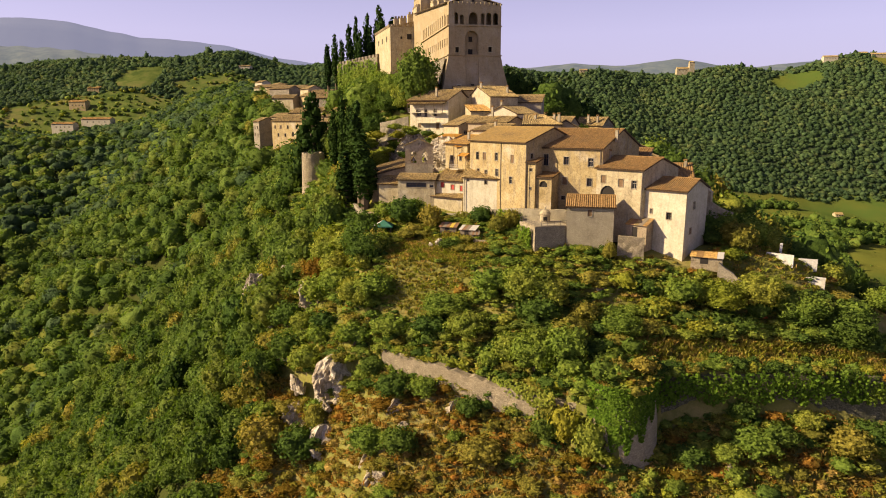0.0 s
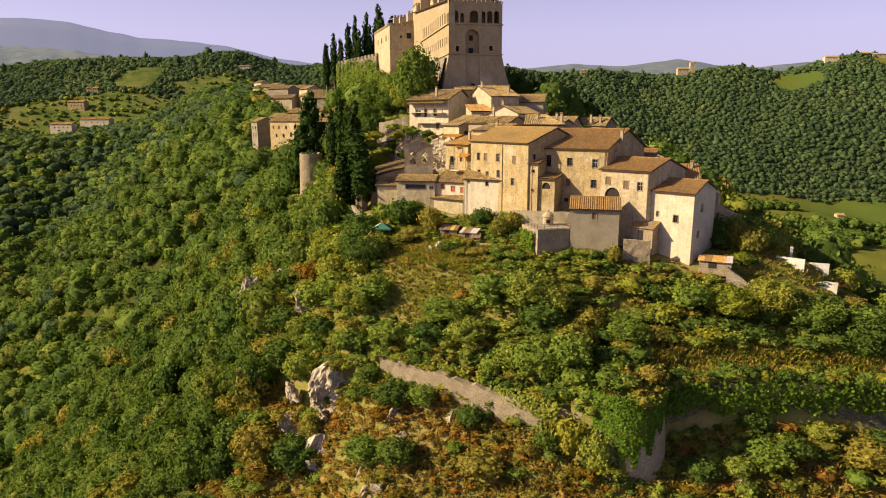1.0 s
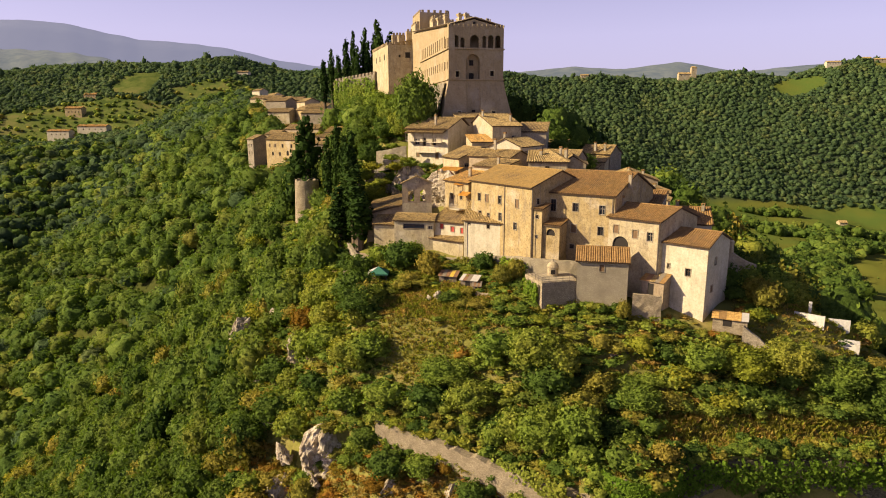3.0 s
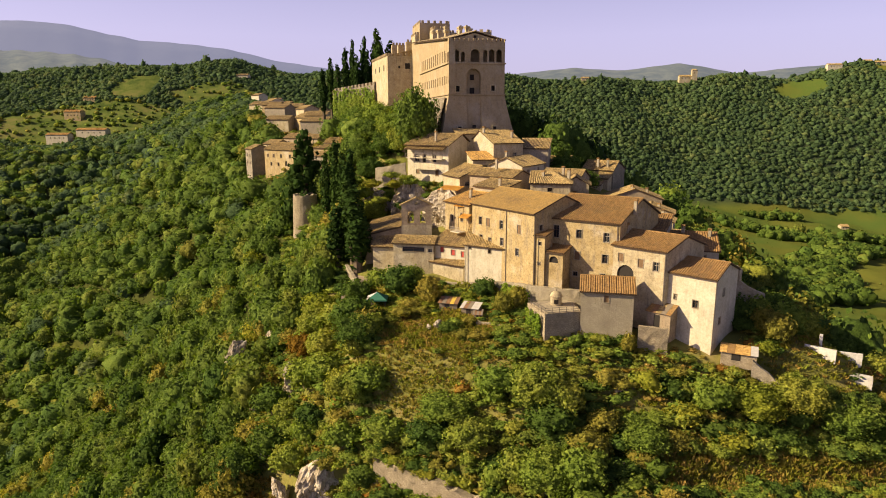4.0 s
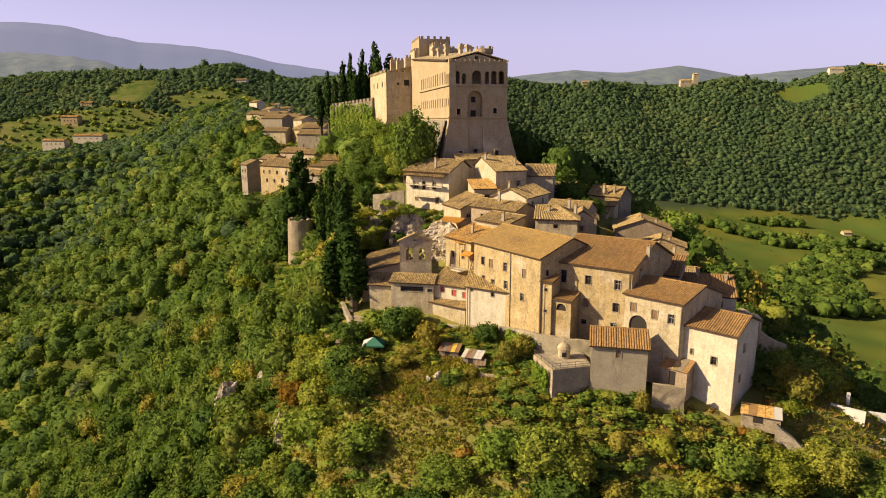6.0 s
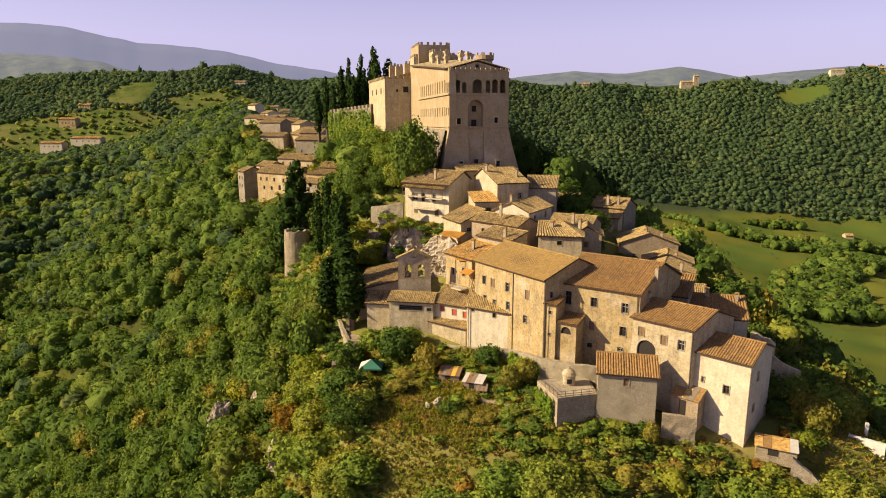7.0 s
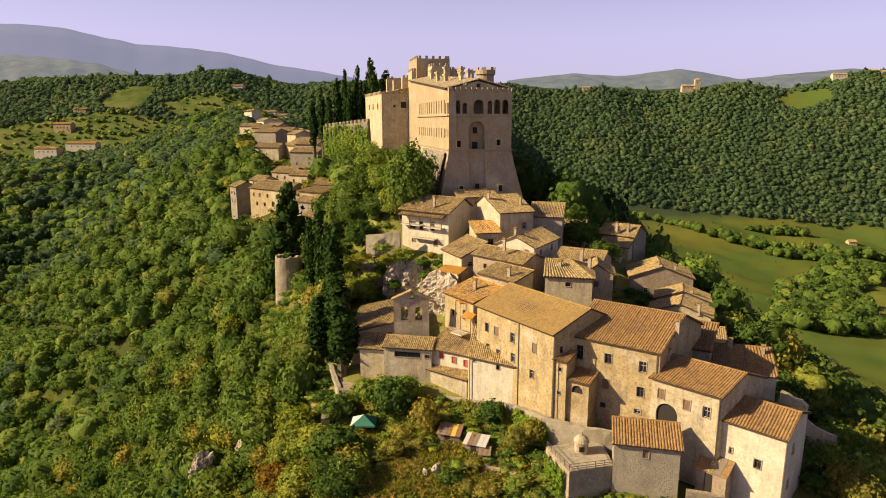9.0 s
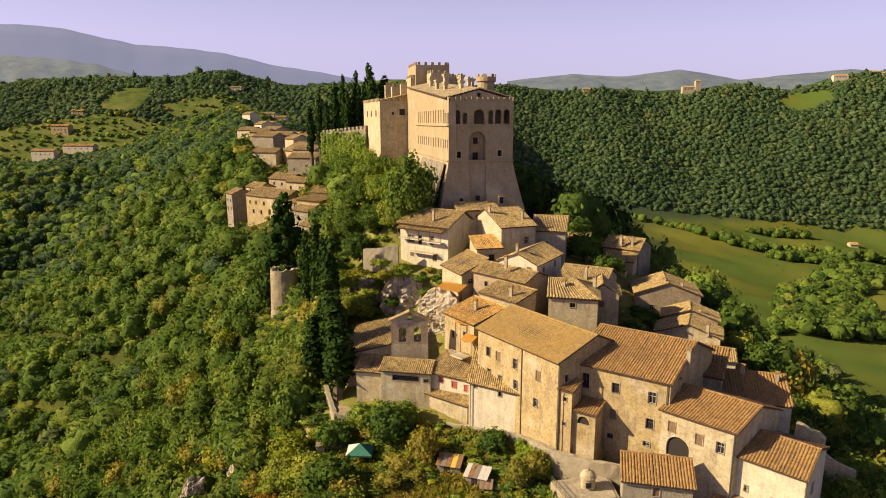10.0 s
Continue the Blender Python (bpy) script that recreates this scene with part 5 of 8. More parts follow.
def cards(pts, nrm, size, rnd, wild=0.46):
    """Leaf sprays: one uneven four-cornered blade at each point, facing roughly along nrm."""
    n = len(pts)
    nr = nrm + rnd.normal(0, wild, (n, 3))
    nr /= np.linalg.norm(nr, axis=1, keepdims=True) + 1e-9
    t = np.cross(nr, rnd.normal(0, 1, (n, 3)))
    t /= np.linalg.norm(t, axis=1, keepdims=True) + 1e-9
    b = np.cross(nr, t)
    s = size * rnd.uniform(0.6, 1.35, (n, 1))
    v = np.empty((n, 4, 3))
    for k, (i, j) in enumerate(((-1, -0.55), (0.35, -1), (1, 0.5), (-0.4, 1))):
        v[:, k] = pts + t * s * (i + rnd.uniform(-0.25, 0.25, (n, 1))) * 0.6 + b * s * (j + rnd.uniform(-0.25, 0.25, (n, 1))) * 0.6 - nr * s * (0.18 if k % 2 else 0)
    return v.reshape(-1, 3), np.arange(4 * n).reshape(n, 4)


def dome(seed, n, sprays, size, lumps=9, low=0.3, spread=0.3, fat=0.32, wild=0.6, small=1.0):
    """A crown of one billowing body, its lumps round the upper side, covered with leaf sprays; unit height and about unit width."""
    rnd = np.random.RandomState(seed)
    c0 = np.array([0, 0, 0.42])
    z = np.linspace(0.97, -low, lumps) + rnd.uniform(-0.1, 0.1, lumps)
    z = np.clip(z, -0.6, 1)
    a = np.arange(lumps) * 2.4 + rnd.uniform(-0.5, 0.5, lumps)
    flat = np.sqrt(1 - z * z)
    way = np.stack([flat * np.cos(a), flat * np.sin(a), z], 1)
    cen = way * rnd.uniform(0.85, 1.08, (lumps, 1)) * (spread, spread, 0.32)
    rad = rnd.uniform(0.11, 0.23, lumps) * small

    def reach(u):
        out, who = np.full(len(u), fat), np.full(len(u), -1)
        for k in range(lumps):
            b = u @ cen[k]
            disc = b * b - cen[k] @ cen[k] + rad[k] ** 2
            t = np.where(disc > 0, b + np.sqrt(np.maximum(disc, 0)), 0)
            who = np.where(t > out, k, who)
            out = np.maximum(out, t)
        return out, who

    body, f = core_quads(1.0, np.zeros(3), 0.0, n)
    body /= np.linalg.norm(body, axis=1, keepdims=True)
    r, _ = reach(body)
    body = c0 + body * (r * rnd.uniform(0.78, 0.93, len(r)))[:, None]
    u = rnd.normal(0, 1, (sprays * 2, 3))
    u /= np.linalg.norm(u, axis=1, keepdims=True)
    u = u[u[:, 2] > -0.45][:sprays]
    r, who = reach(u)
    p = u * (r * rnd.uniform(0.84, 1.16, len(r)))[:, None]
    nrm = np.where(who[:, None] >= 0, p - cen[who], u)
    nrm = nrm / (np.linalg.norm(nrm, axis=1, keepdims=True) + 1e-9) + 0.4 * u
    v, g = cards(p + c0, nrm, size, rnd, wild)
    v = np.concatenate([body, v])
    v[:, 2] = np.maximum(v[:, 2], -0.04)
    return v, np.concatenate([f, g + len(body)])


def crown(kind, count, seed, size):
    """Crown of unit height standing on z = 0: broad and grand trees, bushes, cypresses or a fir."""
    if kind == "broad":
        return dome(seed, 7, count, size, 26, 0.4, 0.36, 0.3, 0.62, 0.72)
    if kind == "grand":
        return dome(seed, 9, count, size, 42, 0.6, 0.37, 0.3, 0.62, 0.6)
    if kind == "bush":
        return dome(seed, 5, count, size, 14, 0.1, 0.4, 0.28, 0.62, 0.85)
    rnd = np.random.RandomState(seed)
    vs, fs, n0 = [], [], 0
    lobes = []
    if kind == "cypress":
        for k in range(9):
            z = 0.08 + 0.84 * k / 8
            lobes.append((np.array([rnd.uniform(-.02, .02), rnd.uniform(-.02, .02), z]), 0.105 * (math.sin(min(1, z * 1.6) * 1.57)) * (1.15 - 0.85 * z ** 2.2)))
    else:  # fir
        for k in range(26):
            z = 0.1 + 0.84 * (k / 25)
            a, r = k * 2.4, 0.27 * (1 - z) ** 0.8
            lobes.append((np.array([r * math.cos(a), r * math.sin(a), z - 0.03]), 0.05 + 0.13 * (1 - z)))
    area = np.array([r * r for _, r in lobes])
    for (c, r), share in zip(lobes, area / area.sum()):
        m = max(4, int(count * share))
        d = rnd.normal(0, 1, (m, 3))
        d[:, 2] = d[:, 2] * 0.9 + 0.18
        d /= np.linalg.norm(d, axis=1, keepdims=True)
        if kind == "cypress":
            d[:, 2] *= 1.7
        p = c + d * r * rnd.uniform(0.8, 1.22, (m, 1))
        v, f = cards(p, d + (0, 0, 0.15), size, rnd)
        vs.append(v), fs.append(f + n0)
        n0 += len(v)
        v, f = core_quads(r * 0.86, c, 0.3, 1)
        vs.append(v), fs.append(f + n0)
        n0 += len(v)
    return np.concatenate(vs), np.concatenate(fs)


def mesh_of(name, v, f, mat):
    ob = quads(name, v, f, mat, smooth=True)
    me = ob.data
    bpy.data.objects.remove(ob)
    return me


def trunk_mesh(h, r, seed, limbs=5):
    rnd = random.Random(seed)
    bm = bmesh.new()
    pts = [(0, 0, -0.12 * h), (rnd.uniform(-.02, .02) * h, 0, h * 0.3), (rnd.uniform(-.04, .04) * h, rnd.uniform(-.04, .04) * h, h * 0.75)]
    tube(bm, pts, [r * 1.25, r, r * 0.35])
    for k in range(limbs):
        a, z = rnd.uniform(0, 6.28), h * rnd.uniform(0.25, 0.5)
        e = rnd.uniform(0.18, 0.3) * h
        tube(bm, [(0, 0, z), (math.cos(a) * e * .5, math.sin(a) * e * .5, z + e * .45), (math.cos(a) * e, math.sin(a) * e, z + e * 0.8)], [r * .5, r * .35, r * .12], 5)
    me = bpy.data.meshes.new("trunk")
    bm.to_mesh(me)
    bm.free()
    me.materials.append(BARK)
    return me


KIT = {}
for kind, count, size, variants in (("broad", 760, 0.054, 6), ("bush", 420, 0.06, 6), ("grand", 2300, 0.033, 4), ("cypress", 900, 0.034, 3), ("fir", 900, 0.042, 1)):
    KIT[kind] = [crown(kind, count, 40 + k * 7 + len(kind), size) for k in range(variants)]
CROWN_ME = {}
TRUNK_ME = {k: trunk_mesh(1.0, 0.035, 5 + i, 0 if k in ("cypress", "fir") else 5) for i, k in enumerate(KIT)}


def plant(name, label, kind, x, y, h, wide, mat, group="", seed=0, sink=0.15, z=None):
    """A single plant: trunk with limbs, and a crown of leaf sprays."""
    i = seed % len(KIT[kind])
    key = (kind, i, mat.name)
    if key not in CROWN_ME:
        CROWN_ME[key] = mesh_of("crown", *KIT[kind][i], mat)
    z = gz(x, y) if z is None else z
    host = new(name, TRUNK_ME[kind])
    host.matrix_world = pose(x, y, z - sink, 0, 0, (seed * 77) % 360) @ Matrix.Diagonal((wide, wide, h, 1))
    tagged(host, label, "tree" if kind != "bush" else "shrub", group)
    c = new("crown", CROWN_ME[key])
    c.parent = host
    return host


def scatter(points, kit, mats, name, label, seed, hmin, hmax, wmin, wmax, category="trees", sink=0.12, smooth=True):
    """Many plants joined into one mesh for each leaf colour. mats: pairs of a material and its share."""
    rnd = np.random.RandomState(seed)
    share = np.array([w for _, w in mats], float)
    which = rnd.choice(len(mats), len(points), p=share / share.sum())
    for mi, (mat, _) in enumerate(mats):
        vs, fs, tint, n0 = [], [], [], 0
        chosen = points[which == mi]
        for (x, y), z in zip(chosen, ground(chosen[:, 0], chosen[:, 1])):
            v, f = kit[rnd.randint(len(kit))]
            a, k = rnd.uniform(0, 6.28), rnd.uniform(0, 1) ** 1.3
            h, w = hmin + (hmax - hmin) * k, wmin + (wmax - wmin) * np.clip(k + rnd.uniform(-0.2, 0.2), 0, 1)
            ca, sa = math.cos(a) * w, math.sin(a) * w
            q = np.empty_like(v)
            q[:, 0] = x + v[:, 0] * ca - v[:, 1] * sa
            q[:, 1] = y + v[:, 0] * sa + v[:, 1] * ca
            q[:, 2] = z - sink * h + v[:, 2] * h
            vs.append(q), fs.append(f + n0), tint.append(np.full(len(v), rnd.uniform(0, 1)))
            n0 += len(v)
        if vs:
            ob = quads(name, np.concatenate(vs), np.concatenate(fs), mat, smooth=smooth)
            ob.data.attributes.new("tint", "FLOAT", "POINT").data.foreach_set("value", np.concatenate(tint).astype(np.float32))
            tagged(ob, label, category, kind="stuff")


def jitter(x0, x1, y0, y1, step, seed, keep, loose=0.42):
    """Points spread over a rectangle about a step apart, where keep(x, y) allows."""
    rnd = np.random.RandomState(seed)
    xs, ys = np.meshgrid(np.arange(x0, x1, float(step)), np.arange(y0, y1, float(step)))
    xs[1::2] += step / 2
    p = np.stack([xs.ravel(), ys.ravel()], 1) + rnd.uniform(-loose, loose, (xs.size, 2)) * step
    return p[keep(p[:, 0], p[:, 1], rnd)]


def in_view(x, y, margin=12):
    return (np.abs(x) < 0.74 * y + margin)


def ell(x, y, cx, cy, rx, ry):
    return ((x - cx) / rx) ** 2 + ((y - cy) / ry) ** 2 < 1


def built(x, y):
    """Where houses, walls and streets stand."""
    v = (y > np.interp(x, (-22, -4, 5, 12, 16, 22, 24, 32, 38, 45), (142.5, 139, 134.5, 128.5, 122, 119, 110, 108, 107.5, 105))) & (y < 212) & (x > np.interp(y, (104, 120, 140, 165, 190, 212), (44, 14, -22, -4, -14, -8))) & (x < np.interp(y, (104, 112, 140, 165, 180, 194, 197, 212), (46, 50, 55, 56, 52, 50, 28, 24)))
    v |= (y >= 190) & (y < 290) & (x > -16 - (y - 195) * 0.26) & (x < 24 - (y - 195) * 0.15)
    v |= ell(x, y, -41, 240, 9, 10) | ell(x, y, -42.5, 200, 7, 13) | ell(x, y, -40, 180, 5, 14)
    v |= (y > 228) & (y < 328) & (np.abs(x - np.interp(y, (228, 246, 262, 280, 300, 328), (-36, -42, -48, -62, -70, -73))) < np.interp(y, (228, 246, 270, 290, 305, 328), (6, 9, 13, 19, 20, 10)))
    v |= (y >= 330) & (y < 660) & (np.abs(x - np.interp(y, (330, 430, 540, 660), (-66, -90, -116, -165))) < np.interp(y, (330, 400, 660), (13, 24, 25)))
    return v


def fields(x, y):
    return (ell(x, y, -462, 850, 135, 52) | ell(x, y, -440, 945, 32, 40) | ell(x, y, -262, 790, 80, 70) | ell(x, y, 628, 1150, 46, 24) | ell(x, y, 830, 1165, 60, 24)
            | ((x > 175 + np.maximum(0, y - 560) * 0.12) & (y > 470) & (y < 921 - 0.02 * np.abs(x - 330))) | ell(x, y, -322, 925, 62, 24))


def forest(x, y, rnd):
    return in_view(x, y) & ~built(x, y) & ~fields(x, y)


NEARK = [dome(60 + k, 5, 320, 0.064, 20, 0.3, 0.34, 0.31, 0.6, 0.82) for k in range(8)]
THIN = [dome(90 + k, 5, 130, 0.07, 18, 0.3, 0.33, 0.31, 0.55, 0.9) for k in range(8)]


def tuft(seed, n=16):
    """A clump of upright grass blades."""
    rnd = np.random.RandomState(seed)
    vs = np.empty((n, 4, 3))
    r, a = np.sqrt(rnd.uniform(0, 1, n)) * 0.45, rnd.uniform(0, 6.28, n)
    b = np.stack([r * np.cos(a), r * np.sin(a), np.full(n, -0.05)], 1)
    t = rnd.uniform(0, 6.28, n)
    side = np.stack([np.cos(t), np.sin(t), 0 * t], 1) * rnd.uniform(0.05, 0.13, (n, 1))
    tip = np.stack([rnd.normal(0, .22, n), rnd.normal(0, .22, n), rnd.uniform(0.5, 1.05, n)], 1)
    vs[:, 0], vs[:, 1], vs[:, 2], vs[:, 3] = b - side, b + side, b + tip + side * 0.5, b + tip - side * 0.5
    return vs.reshape(-1, 3), np.arange(4 * n).reshape(n, 4)


FARK = [dome(130 + k, 2, 9, 0.17, 7, 0.3, 0.32, 0.36) for k in range(10)]
MIDK = [dome(145 + k, 4, 44, 0.1, 10, 0.3, 0.32, 0.34) for k in range(10)]
SCRUB = [dome(175 + k, 3, 130, 0.09, 7, 0.1, 0.36) for k in range(6)]
LOW = [dome(160 + k, 2, 54, 0.115, 5, 0.0, 0.36) for k in range(8)]
MAT = [dome(190 + k, 1, 40, 0.14, 4, 0.0, 0.4) for k in range(8)]
TUFT = [tuft(300 + k) for k in range(6)]
MIX = [(LEAF_WOOD, 7), (LEAF_DEEP, 2.6), (LEAF_OLIVE, 0.8), (LEAF_LIGHT, 0.2), (LEAF_RUST, 0.07)]
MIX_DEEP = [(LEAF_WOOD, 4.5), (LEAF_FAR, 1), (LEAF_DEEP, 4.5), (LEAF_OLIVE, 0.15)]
# wooded flank, near to far
near = jitter(-165, 150, 84, 235, 5.6, 1, lambda x, y, r: forest(x, y, r) & ((x < np.interp(y, (84, 118, 135, 150), (-38, -33, -36, -25))) | ((x > 62) & (y > 119)) | ((x > 20) & (y > 190))))
litter = jitter(-100, -30, 86, 160, 3.4, 53, lambda x, y, r: forest(x, y, r) & (x < np.interp(y, (84, 118, 135, 150), (-36, -31, -34, -25))))
scatter(litter, LOW, [(LEAF_DEEP, 3), (LEAF_WOOD, 2)], "undergrowth", "dark undergrowth below the wood", 54, 1.4, 3.4, 3.0, 5.0, "shrubs")
close = near[(near[:, 1] < 128) & (near[:, 0] > -95)]
near = near[~((near[:, 1] < 128) & (near[:, 0] > -95))]
scatter(close, KIT["broad"], MIX, "woodland", "leafy green wood on the lower slope", 40, 5.5, 12, 5.4, 9)
scatter(near, NEARK, MIX, "woodland", "dense mixed green woodland on the steep slope", 2, 6, 13.5, 6.0, 10.5)
mid = jitter(-340, 220, 235, 430, 8.6, 3, lambda x, y, r: forest(x, y, r))
scatter(mid, THIN, MIX_DEEP, "woodland", "dense green woodland on the slope further back", 4, 9, 16, 10, 17)
fa = jitter(-560, 500, 430, 720, 10, 5, lambda x, y, r: forest(x, y, r) & (x < 190))
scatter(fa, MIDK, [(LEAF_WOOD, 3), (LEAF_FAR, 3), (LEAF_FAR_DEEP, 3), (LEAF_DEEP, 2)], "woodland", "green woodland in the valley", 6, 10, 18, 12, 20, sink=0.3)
fb = jitter(-900, 980, 720, 1225, 6.0, 7, lambda x, y, r: forest(x, y, r) & ((x > -20) | (y < 1075)), 0.6)
stand = wavy(fb[:, 0], fb[:, 1], 0.016, 21) + np.random.RandomState(9).normal(0, 0.45, len(fb))   # stands of one kind of tree
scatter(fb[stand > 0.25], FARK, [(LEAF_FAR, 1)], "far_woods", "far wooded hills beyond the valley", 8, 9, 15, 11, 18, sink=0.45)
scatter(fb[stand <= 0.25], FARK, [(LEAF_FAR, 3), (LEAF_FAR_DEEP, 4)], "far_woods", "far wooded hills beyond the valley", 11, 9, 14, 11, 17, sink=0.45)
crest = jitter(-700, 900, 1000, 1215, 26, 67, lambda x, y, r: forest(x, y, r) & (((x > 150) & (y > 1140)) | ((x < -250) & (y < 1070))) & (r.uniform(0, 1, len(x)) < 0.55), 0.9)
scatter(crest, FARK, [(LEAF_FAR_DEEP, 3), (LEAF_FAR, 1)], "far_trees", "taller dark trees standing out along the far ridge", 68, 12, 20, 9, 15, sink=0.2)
flank = jitter(56, 92, 118, 235, 5.0, 17, lambda x, y, r: (x > np.interp(y, (118, 140, 165, 182, 196, 235), (62, 60, 60, 56, 44, 34))) & (x < np.interp(y, (118, 235), (84, 92))))
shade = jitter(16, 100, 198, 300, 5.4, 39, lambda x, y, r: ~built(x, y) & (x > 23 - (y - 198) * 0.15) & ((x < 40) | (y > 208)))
# darkest leaf colours chosen here to deepen the castle's shadow on these trees
scatter(shade, THIN, [(LEAF_DEEP, 4), (LEAF_DARK, 4)], "woodland", "trees in shade-darkened leaf colours on the slope behind the castle", 41, 11, 19, 7.5, 12)
# mostly deep leaf colour, so that the hill's shade on this flank reads darker
scatter(flank, THIN, [(LEAF_DEEP, 5), (LEAF, 2)], "woodland", "trees in shade-darkened leaf colours below the valley side of the village", 18, 8, 14, 7, 11)
lanes = jitter(-190, -28, 226, 620, 3.4, 19, lambda x, y, r: built(x, y) & (x < np.interp(y, (226, 270, 330), (-27, -32, -44))) & (r.uniform(0, 1, len(x)) < 0.8))
scatter(lanes, MAT, [(LEAF, 2), (LEAF_OLIVE, 2), (DRYGRASS, 2), (LEAF_DEEP, 1)], "weeds", "weeds and low shrubs between the hamlet houses", 20, 0.8, 3.0, 2.4, 5.0, "shrubs")
# hedges and copses on the valley floor
def copse(x, y, r):
    line = np.abs(y - np.interp(x, (260, 300, 330, 350, 380, 430, 500, 640), (905, 872, 822, 800, 790, 800, 770, 770))) < np.interp(x, (260, 330, 420, 640), (5, 9, 12, 14))
    two = (np.abs(x - np.interp(y, (380, 420, 500, 600, 660), (215, 235, 300, 350, 425))) < np.interp(y, (380, 500, 660), (45, 42, 34))) & (y < 665) | ell(x, y, 470, 690, 70, 20) | ell(x, y, 420, 735, 50, 14) | ell(x, y, 455, 880, 45, 11)
    return in_view(x, y) & ((line & (r.uniform(0, 1, len(x)) < 0.7)) | two) & fields(x, y)
scatter(jitter(180, 660, 380, 960, 7.4, 9, copse), MIDK, [(LEAF_WOOD, 2), (LEAF_DEEP, 5)], "copse", "leafy copses and hedges on the valley meadow", 10, 8, 19, 10, 19, sink=0.16)
olives = jitter(-620, -180, 720, 950, 8.5, 15, lambda x, y, r: (ell(x, y, -462, 850, 135, 52) | ell(x, y, -262, 790, 80, 70)) & (r.uniform(0, 1, len(x)) < 0.75) | (ell(x, y, -322, 925, 62, 24) & (r.uniform(0, 1, len(x)) < 0.4)))
scatter(olives, FARK, [(LEAF, 2), (LEAF_OLIVE, 1), (LEAF_WOOD, 3)], "olive_grove", "scattered olive trees on the far meadow", 16, 3, 8, 4, 11)
# cypresses by the castle and on the rock, built one by one
for i, (x, y, top, w) in enumerate(((-51, 312, 89, 17), (-44, 312, 93.5, 20), (-40.5, 310, 97, 16), (-36, 314, 98.5, 19), (-47, 306, 86, 17), (-31.5, 314, 97, 18), (-29, 308, 101, 26), (-23.5, 310, 96.5, 30), (-38, 305, 90, 16), (-33.5, 306, 92, 17), (-54, 308, 84, 18))):
    plant("cypress", "tall dark green cypress beside the castle", "cypress", x, y, top - 62, w, LEAF_DARK, "castle cypresses", i, z=62)
for i, (x, y, top, w) in enumerate(((-32, 188, 52, 17), (-28, 181, 56, 18), (-25.5, 175, 53, 17), (-23, 169, 54, 19), (-22.5, 162, 47, 21), (-20, 154, 47, 24), (-18.5, 148, 43, 26), (-24, 156, 42, 22))):
    plant("cypress", "tall dark green cypress on the village edge", "cypress", x, y, top - gz(x, y) + 0.5, w, LEAF_DARK, "village cypresses", i)
plant("fir_tree", "dark green fir tree above the round tower", "fir", -43.6, 214.5, 60 - gz(-43.6, 214.5), 22, LEAF_DARK, seed=3)
for i, (x, y, h, w) in enumerate(((-7.5, 192.5, 21, 15), (-11, 193, 11, 9), (-16, 197, 9, 10), (-15, 212, 10, 11), (-24, 205, 9, 10), (-27, 191, 10, 11), (-21, 183, 8, 9), (-22, 220, 10, 11), (-22, 236, 11, 12), 
                                  (-30, 256, 12, 13), (-31, 198, 10, 11), (-18, 174, 7, 9), (-20, 192, 8, 9), (-24, 176, 8, 9), (-28, 212, 10, 11), (-20, 248, 12, 12),
                                  (-26, 266, 13, 13), (-34, 272, 13, 13), (-30, 270, 12, 12), (-38, 280, 12, 13), (-22, 262, 12, 12), (-42, 284, 11, 12), (-14, 178, 5, 6), (-32, 172, 9, 10), (-30, 164, 9, 10))):
    plant("tree", "leafy green tree on the slope below the castle", "grand", x, y, h, w, (LEAF_WOOD, LEAF, LEAF_DEEP, LEAF, LEAF_WOOD)[i % 5], "castle slope trees", i)
dots = jitter(200, 560, 500, 900, 24, 33, lambda x, y, r: fields(x, y) & (r.uniform(0, 1, len(x)) < 0.5))
scatter(dots, FARK, [(LEAF_DEEP, 1)], "meadow_bushes", "small dark bushes dotted over the meadow", 34, 0.8, 2.2, 1.2, 3.0, "shrubs")
# trees and shrubs on the garden terraces and the front slope
rt = random.Random(12)


def open_ground(x, y):
    """Clear grass, paths and the ledge above the wall."""
    c = ell(x, y, -4.5, 115, 6.0, 10.5) | ell(x, y, 1, 110.5, 4.5, 4.5) | ell(x, y, 7.5, 118, 4, 2.4) | ell(x, y, 3.4, 123.6, 4.6, 3.2) | ell(x, y, 60, 107.2, 7.5, 5) | ell(x, y, 46.5, 102.4, 3.2, 1.4) | ell(x, y, 50, 105, 3, 2) | ell(x, y, -12.6, 129.6, 3.0, 3.0) | ((y > 86.8) & (y < 94) & (x > 29)) | ell(x, y, 30.3, 100.5, 3.5, 1.5) | ell(x, y, 52, 101, 4, 1.6)
    c |= (np.abs(y - np.interp(x, (0, 6, 12), (117, 112, 105))) < 0.7) & (x > 0) & (x < 12)
    return c


slope = lambda x, y: in_view(x, y) & ~built(x, y) & (y > np.interp(x, WALL_X, WALL_Y) + np.interp(x, (-14, -8), (-0.2, 1.2))) & (x < 70)
def low_zone(x, y):
    """Brambles and rough grass just below the houses, where nothing stands tall."""
    return ((x > 7) & (x < 54) & (y > 102.5)) | ((x > -5) & (y > 106) & (x < 54)) | ell(x, y, -12, 128, 5, 6)


